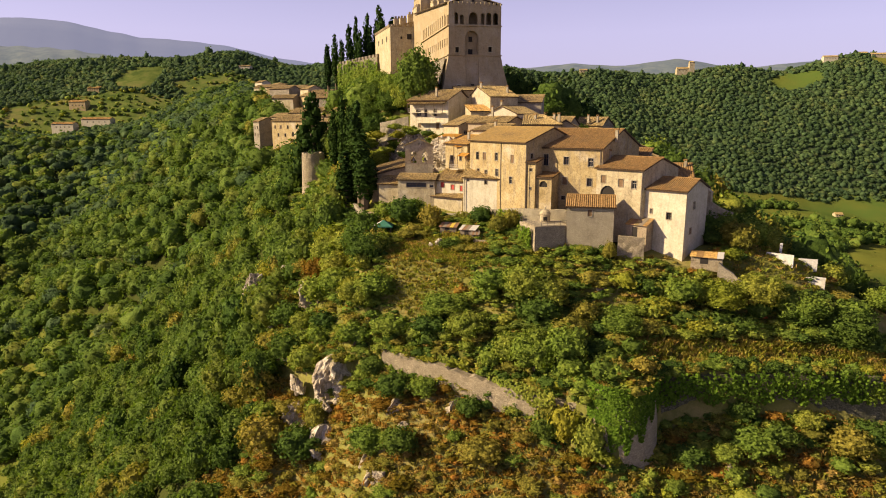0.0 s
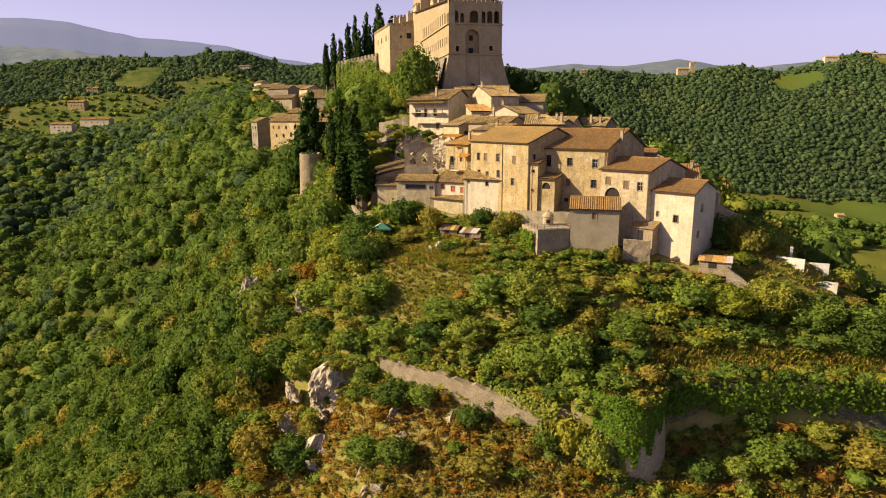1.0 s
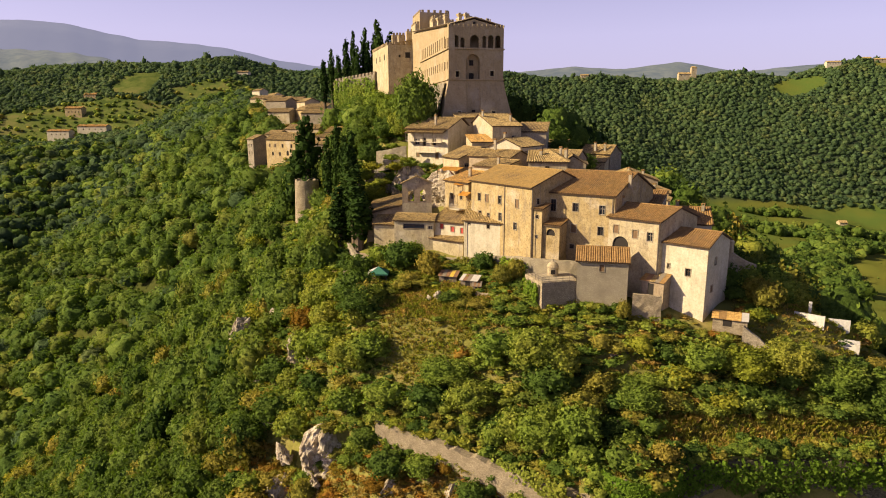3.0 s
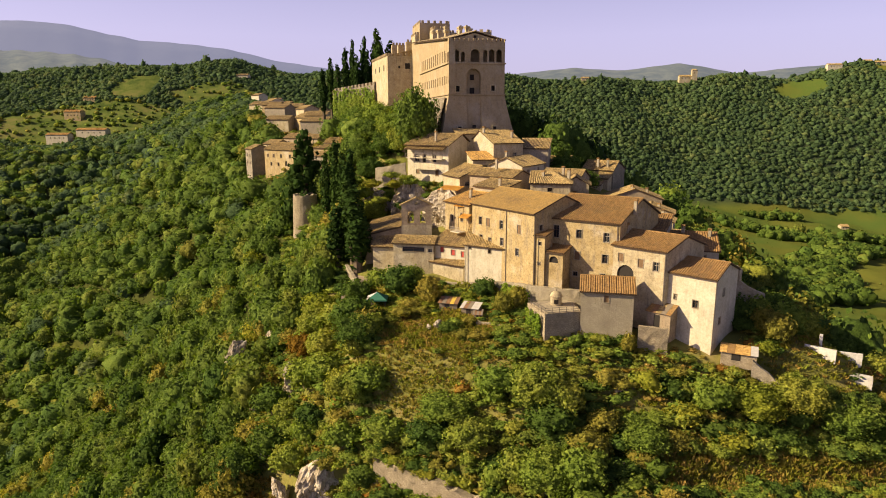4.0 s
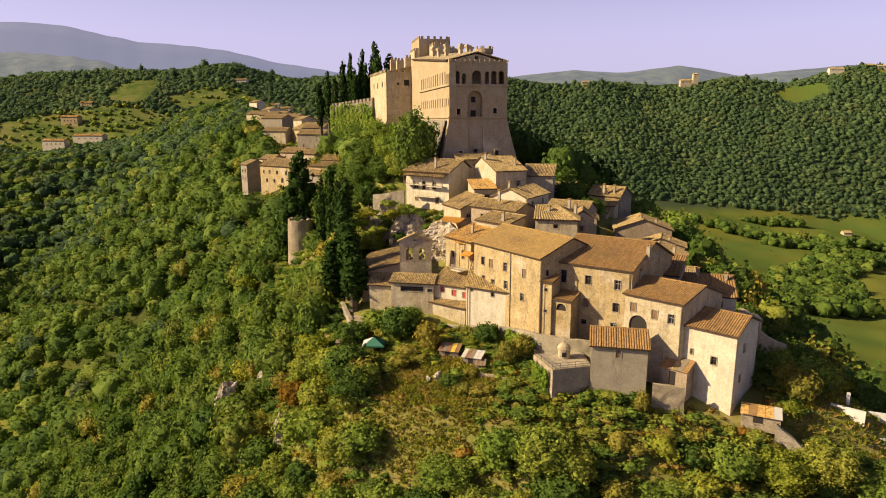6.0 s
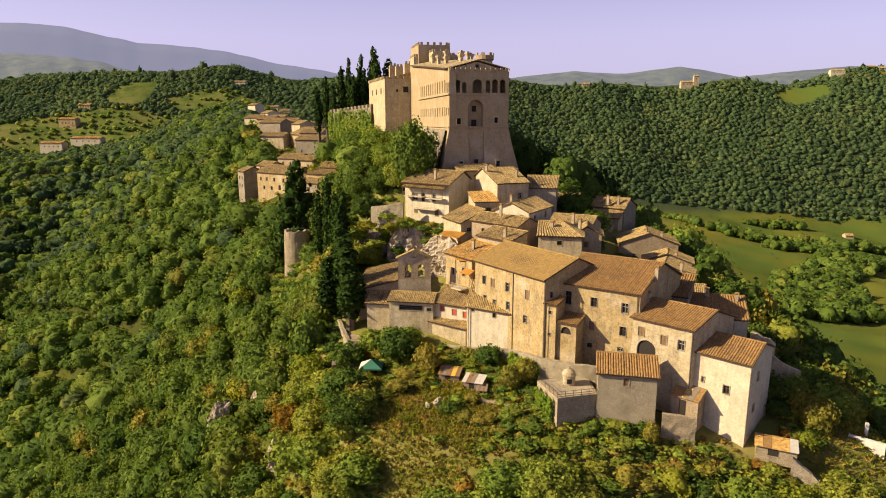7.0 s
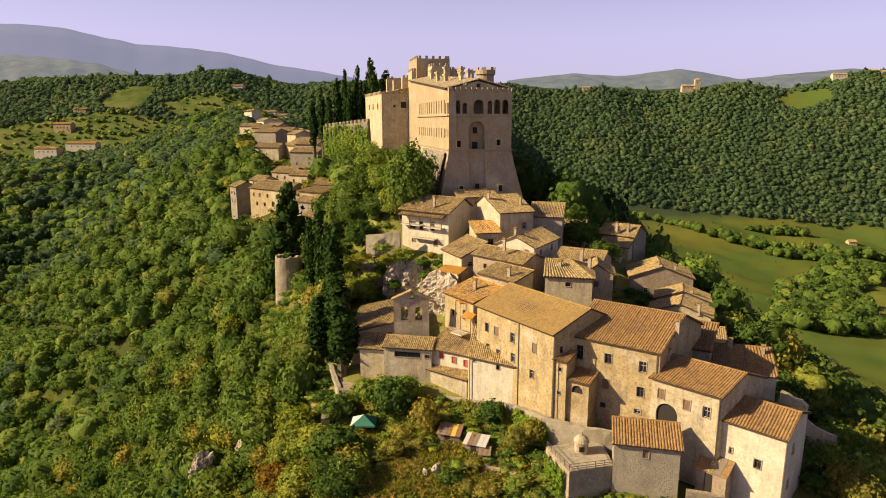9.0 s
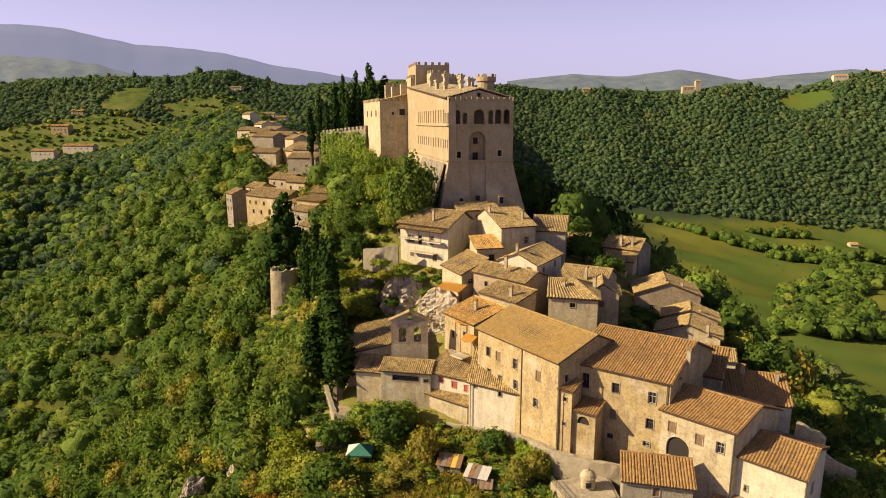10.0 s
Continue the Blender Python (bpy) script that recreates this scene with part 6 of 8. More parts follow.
SLOPE_TREES = (  # x, y, height, width and leaf of the trees that stand out on the slope
    (13.6, 101.4, 7.4, 9.6, LEAF), (17.4, 100.0, 6.0, 7.0, LEAF), (-15.0, 119, 7.4, 9.0, LEAF_DEEP), (0.6, 103.0, 4.6, 9.0, LEAF), (-12.4, 110.4, 6.2, 8.0, LEAF), (-15.2, 111, 6.6, 8.6, LEAF),
    (4.1, 98.6, 5.4, 8.4, LEAF), (-2.1, 101.2, 4.2, 7.2, LEAF_DEEP), (14.0, 90.6, 7.6, 8.6, LEAF), (18.4, 88.8, 6.8, 7.2, LEAF), (10.3, 93.4, 5.4, 6.4, LEAF), (-31.7, 123, 6.4, 8.0, LEAF_DEEP),
    (-35.3, 112, 9.5, 9.5, LEAF_DEEP), (-30.2, 114.4, 6.8, 7.6, LEAF_DEEP), (-24.9, 134, 7.6, 8.6, LEAF), (-22.5, 110.6, 5.6, 6.4, LEAF), (-15.7, 105.6, 4.8, 6.8, LEAF),
    (45.6, 99.4, 6.0, 9.0, LEAF_LIGHT), (52.0, 100, 6.6, 9.0, LEAF), (58.0, 98, 6.0, 9.0, LEAF), (64.5, 95.6, 7.4, 10.0, LEAF_DEEP), (39.4, 100.2, 5.6, 7.4, LEAF), (35.1, 98.6, 3.8, 5.6, LEAF_LIGHT),
    (27.8, 95.2, 4.6, 8.4, LEAF), (23.0, 97.4, 4.4, 5.0, LEAF_OLIVE), (67.5, 100.5, 5.0, 8.0, LEAF), (79.0, 107, 6.0, 9.0, LEAF), (71.0, 96, 7, 9, LEAF), (33.0, 95.4, 3.0, 5.0, LEAF_OLIVE),
    (8.4, 103.4, 5.4, 7.4, LEAF), (-9.0, 103.0, 4.6, 7.0, LEAF), (-20.5, 117, 6.0, 7.6, LEAF), (20.0, 93.6, 4.8, 6.6, LEAF_OLIVE), (48.4, 96.2, 3.6, 6.0, LEAF_DEEP), (-25, 121, 6.6, 8, LEAF), (40, 96.4, 3.2, 5.6, LEAF_LIGHT))
for i, (x, y, h, w, m) in enumerate(SLOPE_TREES):
    plant("tree", ("leafy broad tree on the terraced slope", "dense dark green tree on the terraced slope")[m is LEAF_DEEP], "grand" if w > 8 else "broad", x, y, h, w, m, "slope trees", i)
spots = jitter(-44, 70, 80, 141, 3.7, 21, lambda x, y, r: slope(x, y) & ~open_ground(x, y))
for i, (x, y) in enumerate(spots):
    k = rt.random()
    if low_zone(x, y):
        if k < 0.75:
            plant("shrub", "low bramble thicket below the houses", "bush", x, y, rt.uniform(1.0, 2.2), rt.uniform(2.8, 4.8), rt.choice((LEAF, LEAF, LEAF_OLIVE, LEAF, LEAF_OLIVE, LEAF_LIGHT)), "bramble thickets", i)
    elif k < 0.3 and x < -4:
        s = rt.uniform(0.6, 1)
        plant("tree", "small leafy tree on the terraced slope", "broad", x, y, 6.6 * s, 7.4 * s, rt.choice((LEAF, LEAF_DEEP, LEAF, LEAF_OLIVE)), "slope trees", i)
    elif k < 0.85:
        plant("shrub", "dense green shrub on the terraced slope", "bush", x, y, rt.uniform(1.6, 3.4), rt.uniform(3.2, 5.6), rt.choice((LEAF, LEAF, LEAF_WOOD, LEAF_OLIVE, LEAF_DEEP)), "slope shrubs", i)
thick = jitter(-12, 95, 84, 106, 2.7, 41, lambda x, y, r: slope(x, y) & ~open_ground(x, y) & (y < 104.5) & (r.uniform(0, 1, len(x)) < 0.85))
scatter(thick, SCRUB, [(LEAF, 6), (LEAF_LIGHT, 1.4), (LEAF_OLIVE, 1), (LEAF_DEEP, 2.5)], "thicket", "dense leafy thicket above the old wall", 42, 1.6, 4.2, 3.2, 5.4, "shrubs")
fill = jitter(-44, 95, 80, 141, 1.35, 43, lambda x, y, r: slope(x, y) & (~open_ground(x, y) | (r.uniform(0, 1, len(x)) < 0.05)))
scatter(fill, MAT, [(LEAF_DEEP, 3), (LEAF_OLIVE, 2), (LEAF, 5), (LEAF_DRY, 0.4), (DRYGRASS, 0.7)], "brambles", "low bramble cover on the slope", 44, 0.5, 1.2, 1.8, 3.0, "shrubs")
under = jitter(-44, 75, 80, 141, 1.9, 23, lambda x, y, r: slope(x, y) & (~open_ground(x, y) | (r.uniform(0, 1, len(x)) < 0.03)))
scatter(under, LOW, [(LEAF, 5), (LEAF_OLIVE, 2), (LEAF_LIGHT, 1), (LEAF_DEEP, 2.5), (LEAF_DRY, 0.25)], "undergrowth", "low green scrub and brambles on the slope", 24, 0.7, 2.0, 2.0, 3.8, "shrubs")
grass = jitter(-44, 95, 80, 141, 0.8, 27, lambda x, y, r: slope(x, y) & (open_ground(x, y) | (r.uniform(0, 1, len(x)) < 0.25)))
scatter(grass, TUFT, [(LEAF_OLIVE, 2), (LEAF_LIGHT, 2), (DRYGRASS, 1)], "grass", "tall unmown grass on the terraces", 28, 0.3, 0.7, 0.9, 1.6, "grass", 0.0)
ledge_grass = jitter(20, 95, 82, 95, 0.62, 49, lambda x, y, r: (slope(x, y) & (y < 94.2) & (x > 29)) | ell(x, y, 25.4, 84.9, 5, 5))
lawn = jitter(-12, 8, 102, 126, 0.6, 57, lambda x, y, r: slope(x, y) & open_ground(x, y))
scatter(lawn, TUFT, [(LEAF_OLIVE, 4), (DRYGRASS, 1), (LEAF_LIGHT, 2.5)], "grass", "short olive grass of the sloping lawn", 58, 0.18, 0.42, 0.6, 1.1, "grass", 0.0)
scatter(ledge_grass, TUFT, [(LEAF_OLIVE, 3), (DRYGRASS, 2), (LEAF_LIGHT, 2)], "grass", "tall yellowing grass on the ledge above the wall", 48, 0.4, 1.0, 0.9, 1.6, "grass", 0.0)
for i, (x, y, h, w, m) in enumerate(((-8.2, 135.4, 7.5, 8, LEAF_DEEP), (-2.6, 129.6, 6.6, 5, LEAF_OLIVE), (-16.5, 126, 7.5, 9, LEAF_DEEP), (-13.5, 119.5, 6, 7, LEAF), (-20, 131, 6, 8, LEAF), (-25, 139, 7, 8, LEAF_LIGHT), (-27, 131, 6, 7, LEAF_RUST),
                                    (13.4, 123.0, 5.5, 4, LEAF_OLIVE), (10.8, 122.0, 5, 4, LEAF_OLIVE), (8, 129.6, 4.5, 5, LEAF_DEEP), (1, 117.5, 2.4, 4, LEAF_DEEP), (29.4, 108.6, 4.2, 2.6, LEAF_OLIVE), (15.4, 97.5, 5.5, 8, LEAF_DEEP), (53, 109.5, 6, 5.5, LEAF_OLIVE),
                                    (60, 124, 8, 9, LEAF), (63, 130, 8, 9, LEAF_DEEP), (56.5, 114, 6, 7, LEAF), (70, 126, 7, 9, LEAF), (33, 184, 8, 9, LEAF_DEEP), (37, 178, 7, 8, LEAF_DEEP), (32, 194, 9, 10, LEAF_DEEP), (36, 204, 9, 10, LEAF_DEEP), (42, 200, 8, 9, LEAF_DEEP),
                                    (34, 166, 5, 6, LEAF_DEEP), (58, 150, 7, 7, LEAF_DEEP), (58, 158, 6, 6, LEAF), (45, 136, 6, 6, LEAF_DEEP), (59, 141, 6, 7, LEAF_DEEP), (57, 134, 6, 7, LEAF))):
    plant("tree", "leafy green tree beside the village houses", "broad", x, y, h, w, m, "village trees", i)
below = lambda x, y: in_view(x, y) & (y < np.interp(x, WALL_X, WALL_Y) - np.interp(x, (-14, -8, 24, 27), (0.0, 1.4, 1.4, 0.6))) & (y > 56)
spots = jitter(-44, 95, 56, 112, 3.7, 22, lambda x, y, r: below(x, y) & (r.uniform(0, 1, len(x)) < 0.8))
for i, (x, y, h, w) in enumerate(((-8.2, 95, 4.4, 6.6), (-3.3, 94, 3.6, 5.2), (-11.9, 101, 3.8, 5.6), (-22, 100.4, 6.0, 5.4), (-6.7, 86.4, 5, 6), (-12, 89.6, 4.6, 6.2), (3.9, 89.2, 4, 4.4), (5.2, 82.8, 4.2, 7), (14.7, 84, 5.4, 5),
                                  (44.1, 81, 4.8, 7.4), (48.3, 82.4, 3.8, 5.6), (57.5, 81, 5.2, 6.6), (34.7, 80.6, 3.4, 5.6), (39.8, 80.2, 3.4, 4.4), (-24, 96.6, 7, 8.6), (-30.9, 98.6, 7.4, 9.6), (43.8, 86, 3.4, 5), (53, 84.6, 3.4, 4.8), (62, 83, 4, 6))):
    plant("shrub", "rounded green shrub standing out on the dry lower slope", "broad", x, y, h, w, (LEAF_DEEP, LEAF, LEAF_DEEP, LEAF_OLIVE)[i % 4], "lower green shrubs", i)
order = np.argsort(np.abs(spots[:, 0] - 12) * 0.4 + (100 - spots[:, 1]))
for i, (x, y) in enumerate(spots[order][:95]):
    plant("shrub", "dry autumn shrub below the old wall", "bush", x, y, rt.uniform(1.0, 2.4), rt.uniform(2.2, 4.4), rt.choice((LEAF_DRY, LEAF_OLIVE, LEAF_OLIVE, LEAF_RUST, LEAF)), "lower shrubs", i)
more = spots[order][95:]
scatter(more, SCRUB, [(LEAF, 2), (LEAF_DEEP, 1), (LEAF_DRY, 1), (LEAF_OLIVE, 2)], "lower_scrub", "dry autumn shrubs on the lower slope", 31, 1.4, 3.4, 2.6, 5.2, "shrubs")
fill = jitter(-44, 95, 60, 112, 1.35, 45, lambda x, y, r: below(x, y))
scatter(fill[fill[:, 0] < 24], MAT, [(LEAF_DRY, 4), (LEAF_RUST, 2.5), (DRYGRASS, 5), (LEAF_OLIVE, 2.5)], "heath", "rusty dry heath covering the lower slope", 46, 0.4, 1.1, 1.8, 3.2, "shrubs")
scatter(fill[fill[:, 0] >= 24], MAT, [(LEAF_LIGHT, 4), (LEAF_OLIVE, 4), (LEAF_DRY, 1), (DRYGRASS, 2)], "brambles", "low bramble cover below the shaded wall", 47, 0.5, 1.3, 1.8, 3.2, "shrubs")
under = jitter(-44, 95, 58, 112, 2.3, 25, lambda x, y, r: below(x, y) & (r.uniform(0, 1, len(x)) < 0.85))
scatter(under[under[:, 0] > 23], LOW, [(LEAF_LIGHT, 3), (LEAF_OLIVE, 4), (LEAF, 2), (DRYGRASS, 1)], "undergrowth", "low green scrub below the shaded wall", 39, 0.6, 1.8, 1.6, 3.4, "shrubs")
under = under[under[:, 0] <= 23]
scatter(under, LOW, [(LEAF_DRY, 4), (LEAF_OLIVE, 3), (LEAF_RUST, 2), (DRYGRASS, 2)], "dry_undergrowth", "low dry scrub below the wall", 26, 0.5, 1.5, 1.6, 3.4, "shrubs")
grass = jitter(-44, 95, 60, 112, 1.05, 29, lambda x, y, r: below(x, y) & (r.uniform(0, 1, len(x)) < 0.8))
scatter(grass, TUFT, [(DRYGRASS, 4), (LEAF_DRY, 2), (LEAF_OLIVE, 1)], "dry_grass", "tall dry brown grass below the wall", 30, 0.4, 1.0, 1.0, 1.9, "grass", 0.0)


# creeping green growth at the foot of the wall and over its top
foot = jitter(-12, 62, 76, 102, 1.0, 71, lambda x, y, r: (np.abs(y - np.interp(x, WALL_X, WALL_Y)) < np.interp(x, (-12, 10, 24, 62), (1.6, 2.6, 4.2, 4.2))) & (r.uniform(0, 1, len(x)) < 0.6))
scatter(foot, LOW, [(LEAF_DEEP, 4), (LEAF, 3), (LEAF_OLIVE, 2)], "wall_brambles", "brambles and ivy tumbling over the old wall", 72, 0.6, 2.0, 1.4, 3.2, "shrubs", 0.1)


def steep(x, y, r):
    """Banks and ledges too steep to walk, where scrub hangs on."""
    g = np.hypot(ground(x, y + 0.8) - ground(x, y - 0.8), ground(x + 0.8, y) - ground(x - 0.8, y))
    return in_view(x, y) & ~built(x, y) & (g > 2.1) & (r.uniform(0, 1, len(x)) < 0.9)


banks = jitter(-44, 95, 62, 112, 1.0, 35, steep)
scatter(banks, LOW, [(LEAF, 4), (LEAF_OLIVE, 3), (LEAF_DEEP, 3), (LEAF_LIGHT, 1), (LEAF_DRY, 1)], "bank_scrub", "scrub and ivy hanging on the steep banks", 36, 0.9, 2.4, 1.6, 3.2, "shrubs", 0.25)
# low growth round the foot of the tower and the cypresses
ledge = jitter(-52, -4, 139, 216, 1.9, 37, lambda x, y, r: ((ell(x, y, -42.5, 200, 10, 16) | ell(x, y, -40, 180, 9, 18)) & ~ell(x, y, -42.4, 207.5, 4.6, 4.6)) | ((y < 172) & (x > -30) & (x < np.interp(y, (139, 142, 150, 165, 172), (-22, -20.5, -20.5, -15, -12)))))
scatter(ledge, SCRUB, [(LEAF, 3), (LEAF_DEEP, 3), (LEAF_LIGHT, 1)], "ledge_scrub", "low green scrub round the ruined tower", 38, 1.0, 2.6, 2.4, 4.6, "shrubs")


# growth over the rock below the terraced house, and dry weeds at the foot of the row
crag = jitter(-24, 2, 158, 186, 2.2, 61, lambda x, y, r: (y < 176.6 - 0.78 * (x - 1.6)) & (y > np.interp(x, (-24, -14, -4, 2), (176.5, 174.5, 166, 157))) & (r.uniform(0, 1, len(x)) < 0.8))
scatter(crag, SCRUB, [(LEAF, 3), (LEAF_DEEP, 2), (LEAF_OLIVE, 2)], "crag_scrub", "shrubs growing on the crag below the houses", 62, 1.0, 2.8, 2.4, 4.2, "shrubs", 0.2)
# dark shrubs added at x 34-45 stand in for the shade between the houses
gaps = jitter(-26, 48, 148, 202, 2.6, 65, lambda x, y, r: ((x > 34) & (x < 45) & (y > 150) & (y < 167)) | ((x < -11) & (y > 179 + 0.3 * (x + 26)) & (x > -26)))
scatter(gaps, SCRUB, [(LEAF_DEEP, 3), (LEAF, 2)], "garden_scrub", "shrubs on bare ground and in shaded gaps between the village houses", 66, 1.0, 2.6, 2.4, 4.2, "shrubs", 0.15)
foot_weeds = jitter(30, 50, 101.5, 110, 1.1, 63, lambda x, y, r: ((x + y < 148) | (x - y > 35.6)) & ~((x < 36.5) & (y > 108)) & (r.uniform(0, 1, len(x)) < 0.8))
scatter(foot_weeds, MAT, [(LEAF_DRY, 1), (LEAF_OLIVE, 2), (DRYGRASS, 3), (LEAF, 1.5)], "weeds", "dry weeds and rubble growth at the foot of the houses", 64, 0.4, 1.2, 1.2, 2.4, "shrubs")


# ---- rocks ----
def rock(x, y, z, sx, sy, sz, seed, label="pale limestone outcrop on the slope", turn=0.0):
    """A broken limestone block: flat cleft faces, sharp edges, cracks."""
    bm = bmesh.new()
    bmesh.ops.create_icosphere(bm, subdivisions=4, radius=1.0)
    off = Vector((seed * 3.7, seed * 1.9, seed * 5.3))
    r = random.Random(seed)
    cuts = []
    for k in range(11):
        n = Vector((r.gauss(0, 1), r.gauss(0, 1), r.gauss(0, 0.7))).normalized()
        cuts.append((n, r.uniform(0.4, 0.85)))
    for v in bm.verts:
        n = v.co.normalized()
        rad = min([d / n.dot(c) for c, d in cuts if n.dot(c) > 0.05] + [1.4])
        crack = abs(noise.noise(n * 3.1 + off))
        v.co = n * (rad * (1 - 0.30 * max(0, 1 - crack * 9)) + 0.16 * noise.fractal(n * 3.4 + off, 0.9, 2.1, 4))
    ob = link("rock", bm, ROCK)
    ob.matrix_world = pose(x, y, z, r.uniform(-14, 14), r.uniform(-14, 14), turn) @ Matrix.Diagonal((sx, sy, sz, 1))
    return tagged(ob, label, "rock", "limestone outcrops")


def outcrop(x, y, z, wide, high, n, seed):
    """Several broken slabs leaning together, half buried."""
    r = random.Random(seed)
    for k in range(n):
        a, e = r.uniform(0, 6.28), wide * r.uniform(0.1, 1.0) * (k > 0)
        px, py = x + math.cos(a) * e, y + math.sin(a) * e * 0.6
        s = (0.9 if k == 0 else r.uniform(0.3, 0.8))
        h = high * s
        pz = max(gz(px, py), z - 1.5) if k else z
        rock(px, py, pz + h * 0.15, wide * 0.62 * s * r.uniform(0.8, 1.4), wide * 0.5 * s, h * 0.55, seed * 17 + k, turn=r.uniform(0, 180))


def cliff(label, a, b, lo, hi, lean, seed):
    """A broken limestone face between two ground points: ledges, clefts and leaning slabs in one mesh."""
    r = random.Random(seed)
    A, B = V(*a, 0), V(*b, 0)
    d = (B - A).normalized()
    out = V(d.y, -d.x, 0)
    length = (B - A).length
    n, m = max(6, int(length / 0.35)), max(6, int((hi - lo) / 0.35))
    bm = bmesh.new()
    grid = []
    for i in range(n + 1):
        u = i / n
        edge = math.sin(math.pi * min(max(u, 0.0), 1.0)) ** 0.5
        top = lo + (hi - lo) * (0.35 + 0.65 * edge) + 1.1 * noise.noise(V(u * length * 0.5, seed * 3.1, 0))
        col = []
        for k in range(m + 1):
            w = k / m
            p = A.lerp(B, u)
            z = lo - 2 + (top - lo + 2) * w
            q = V(u * length * 0.42, z * 0.26, seed * 7.7)
            slab_step = round(2.6 * noise.noise(q)) * 0.8
            strata = 0.35 * abs(noise.noise(V(u * length * 0.25, z * 1.1 + u * 1.5, seed)))
            rough = 0.5 * noise.fractal(V(u * length * 1.1, z * 0.9, seed * 1.3), 0.6, 2.3, 5) - 0.7 * max(0.0, 0.16 - abs(noise.noise(V(u * length * 0.5, z * 0.12, seed * 2.9)))) / 0.16
            push = (slab_step + strata + rough) * (0.4 + 0.6 * edge) + lean * (1 - w) - 2.2 * (1 - edge) - 1.2 * max(0, w - 0.85) / 0.15
            col.append(bm.verts.new(p + out * push + V(0, 0, z)))
        back = A.lerp(B, u) - out * 3.4
        col.append(bm.verts.new(V(back.x, back.y, top - 0.8)))
        grid.append(col)
    for p, q in zip(grid, grid[1:]):
        for k in range(m + 1):
            bm.faces.new((p[k], q[k], q[k + 1], p[k + 1]))
    return tagged(link("cliff", bm, ROCK), label, "cliff", "limestone cliffs")


for i, (a, b, lo, hi, lean) in enumerate((((-23.5, 103.4), (-15.4, 101.2), 1.0, 9.6, 1.4), ((-29.6, 103.6), (-23.4, 101.2), -6.0, 0.8, 1.2), ((-24.5, 98.0), (-17.0, 94.4), -5.5, -0.6, 1.2), ((-14.0, 87.6), (-9.4, 85.0), -4.5, -0.8, 0.8),
                                          ((-30.6, 124.4), (-27.2, 122.4), 8.0, 17.6, 0.8), ((-39.5, 122.6), (-35.2, 120.0), -1.0, 5.0, 0.8), ((-1.0, 91.2), (2.6, 89.6), 3.4, 6.4, 0.6), ((-9.6, 93.0), (-6.4, 91.2), 3.0, 6.0, 0.6))):
    cliff("pale broken limestone face below the old wall" if i < 4 else "pale limestone face among the trees", a, b, lo, hi, lean, 5 + i)
for i, (x, y, z, wide, high, n) in enumerate((
        (-46.5, 148, 9.5, 2.4, 5.4, 5), (-39.4, 149, 12.2, 2.0, 3.2, 4), (-20.4, 100.2, 1.0, 1.6, 2.4, 4), (-21, 94, -4.4, 1.4, 1.6, 4),
        (-6.6, 90.0, 3.0, 1.0, 1.2, 4), (1.7, 88.8, 3.8, 1.0, 1.0, 3), (-9.5, 84.5, -2.4, 2.2, 2.0, 3), (-1.3, 119.5, 23.6, 1.6, 1.8, 3), (-38.5, 128, 1.5, 2.4, 3.6, 3), (-30.5, 115, 0.5, 2.0, 3.6, 3),
        (39.6, 78.6, 1.4, 1.2, 1.8, 2), (58, 84.4, 4.2, 1.4, 1.4, 2), (-27, 107, 2, 2.2, 3.6, 3))):
    outcrop(x, y, z, wide * 1.3, high * 1.1, n, i + 1)
# cliff below the upper houses
for i, (a, b, lo, hi, lean) in enumerate((((-5.5, 168.5), (2.6, 154.5), 33, 45.6, 1.6), ((2.2, 156.0), (4.2, 147.5), 33, 42.6, 1.0), ((-14.5, 175.5), (-4.0, 167.2), 33, 46.2, 2.0), ((-22.5, 178.0), (-13.5, 175.0), 33, 44.0, 1.6))):
    cliff("pale limestone cliff carrying the upper houses", a, b, lo, hi, lean, 61 + i)


# ---- old walls ----
def stone_wall(name, label, pts, width, mat, rag=0.25, seed=1, closed_foot=2.0):
    """A wall along points (x, y, foot, top), its crest uneven."""
    rnd = random.Random(seed)
    bm = bmesh.new()
    rows = []
    fine = []
    for (a, b) in zip(pts, pts[1:]):
        n = max(1, int(math.dist(a[:2], b[:2]) / 0.8))
        fine += [tuple(a[k] + (b[k] - a[k]) * i / n for k in range(4)) for i in range(n)]
    fine.append(pts[-1])
    for i, (x, y, lo, hi) in enumerate(fine):
        x0, y0 = fine[max(0, i - 1)][:2]
        x1, y1 = fine[min(len(fine) - 1, i + 1)][:2]
        d = V(x1 - x0, y1 - y0, 0).normalized()
        n = V(-d.y, d.x, 0) * width / 2
        top = hi + rnd.uniform(-rag, rag)
        col = []
        for side in (-1, 1):
            for k in range(5):
                z = lo - closed_foot + (top - lo + closed_foot) * k / 4
                col.append(bm.verts.new(V(x, y, z) + n * side * (1.25 - 0.25 * k / 4) + V(rnd.uniform(-.07, .07), rnd.uniform(-.07, .07), 0)))
        rows.append(col)
    for a, b in zip(rows, rows[1:]):
        for k in range(4):
            bm.faces.new((a[k], b[k], b[k + 1], a[k + 1]))
            bm.faces.new((a[6 + k - 1], a[6 + k], b[6 + k], b[6 + k - 1]))
        bm.faces.new((a[4], b[4], b[9], a[9]))
    for e in (rows[0], rows[-1]):
        bm.faces.new((e[0], e[1], e[2], e[3], e[4], e[9], e[8], e[7], e[6], e[5]))
    bmesh.ops.recalc_face_normals(bm, faces=bm.faces)
    ob = link(name, bm, mat)
    return tagged(ob, label, "wall", kind="structure")


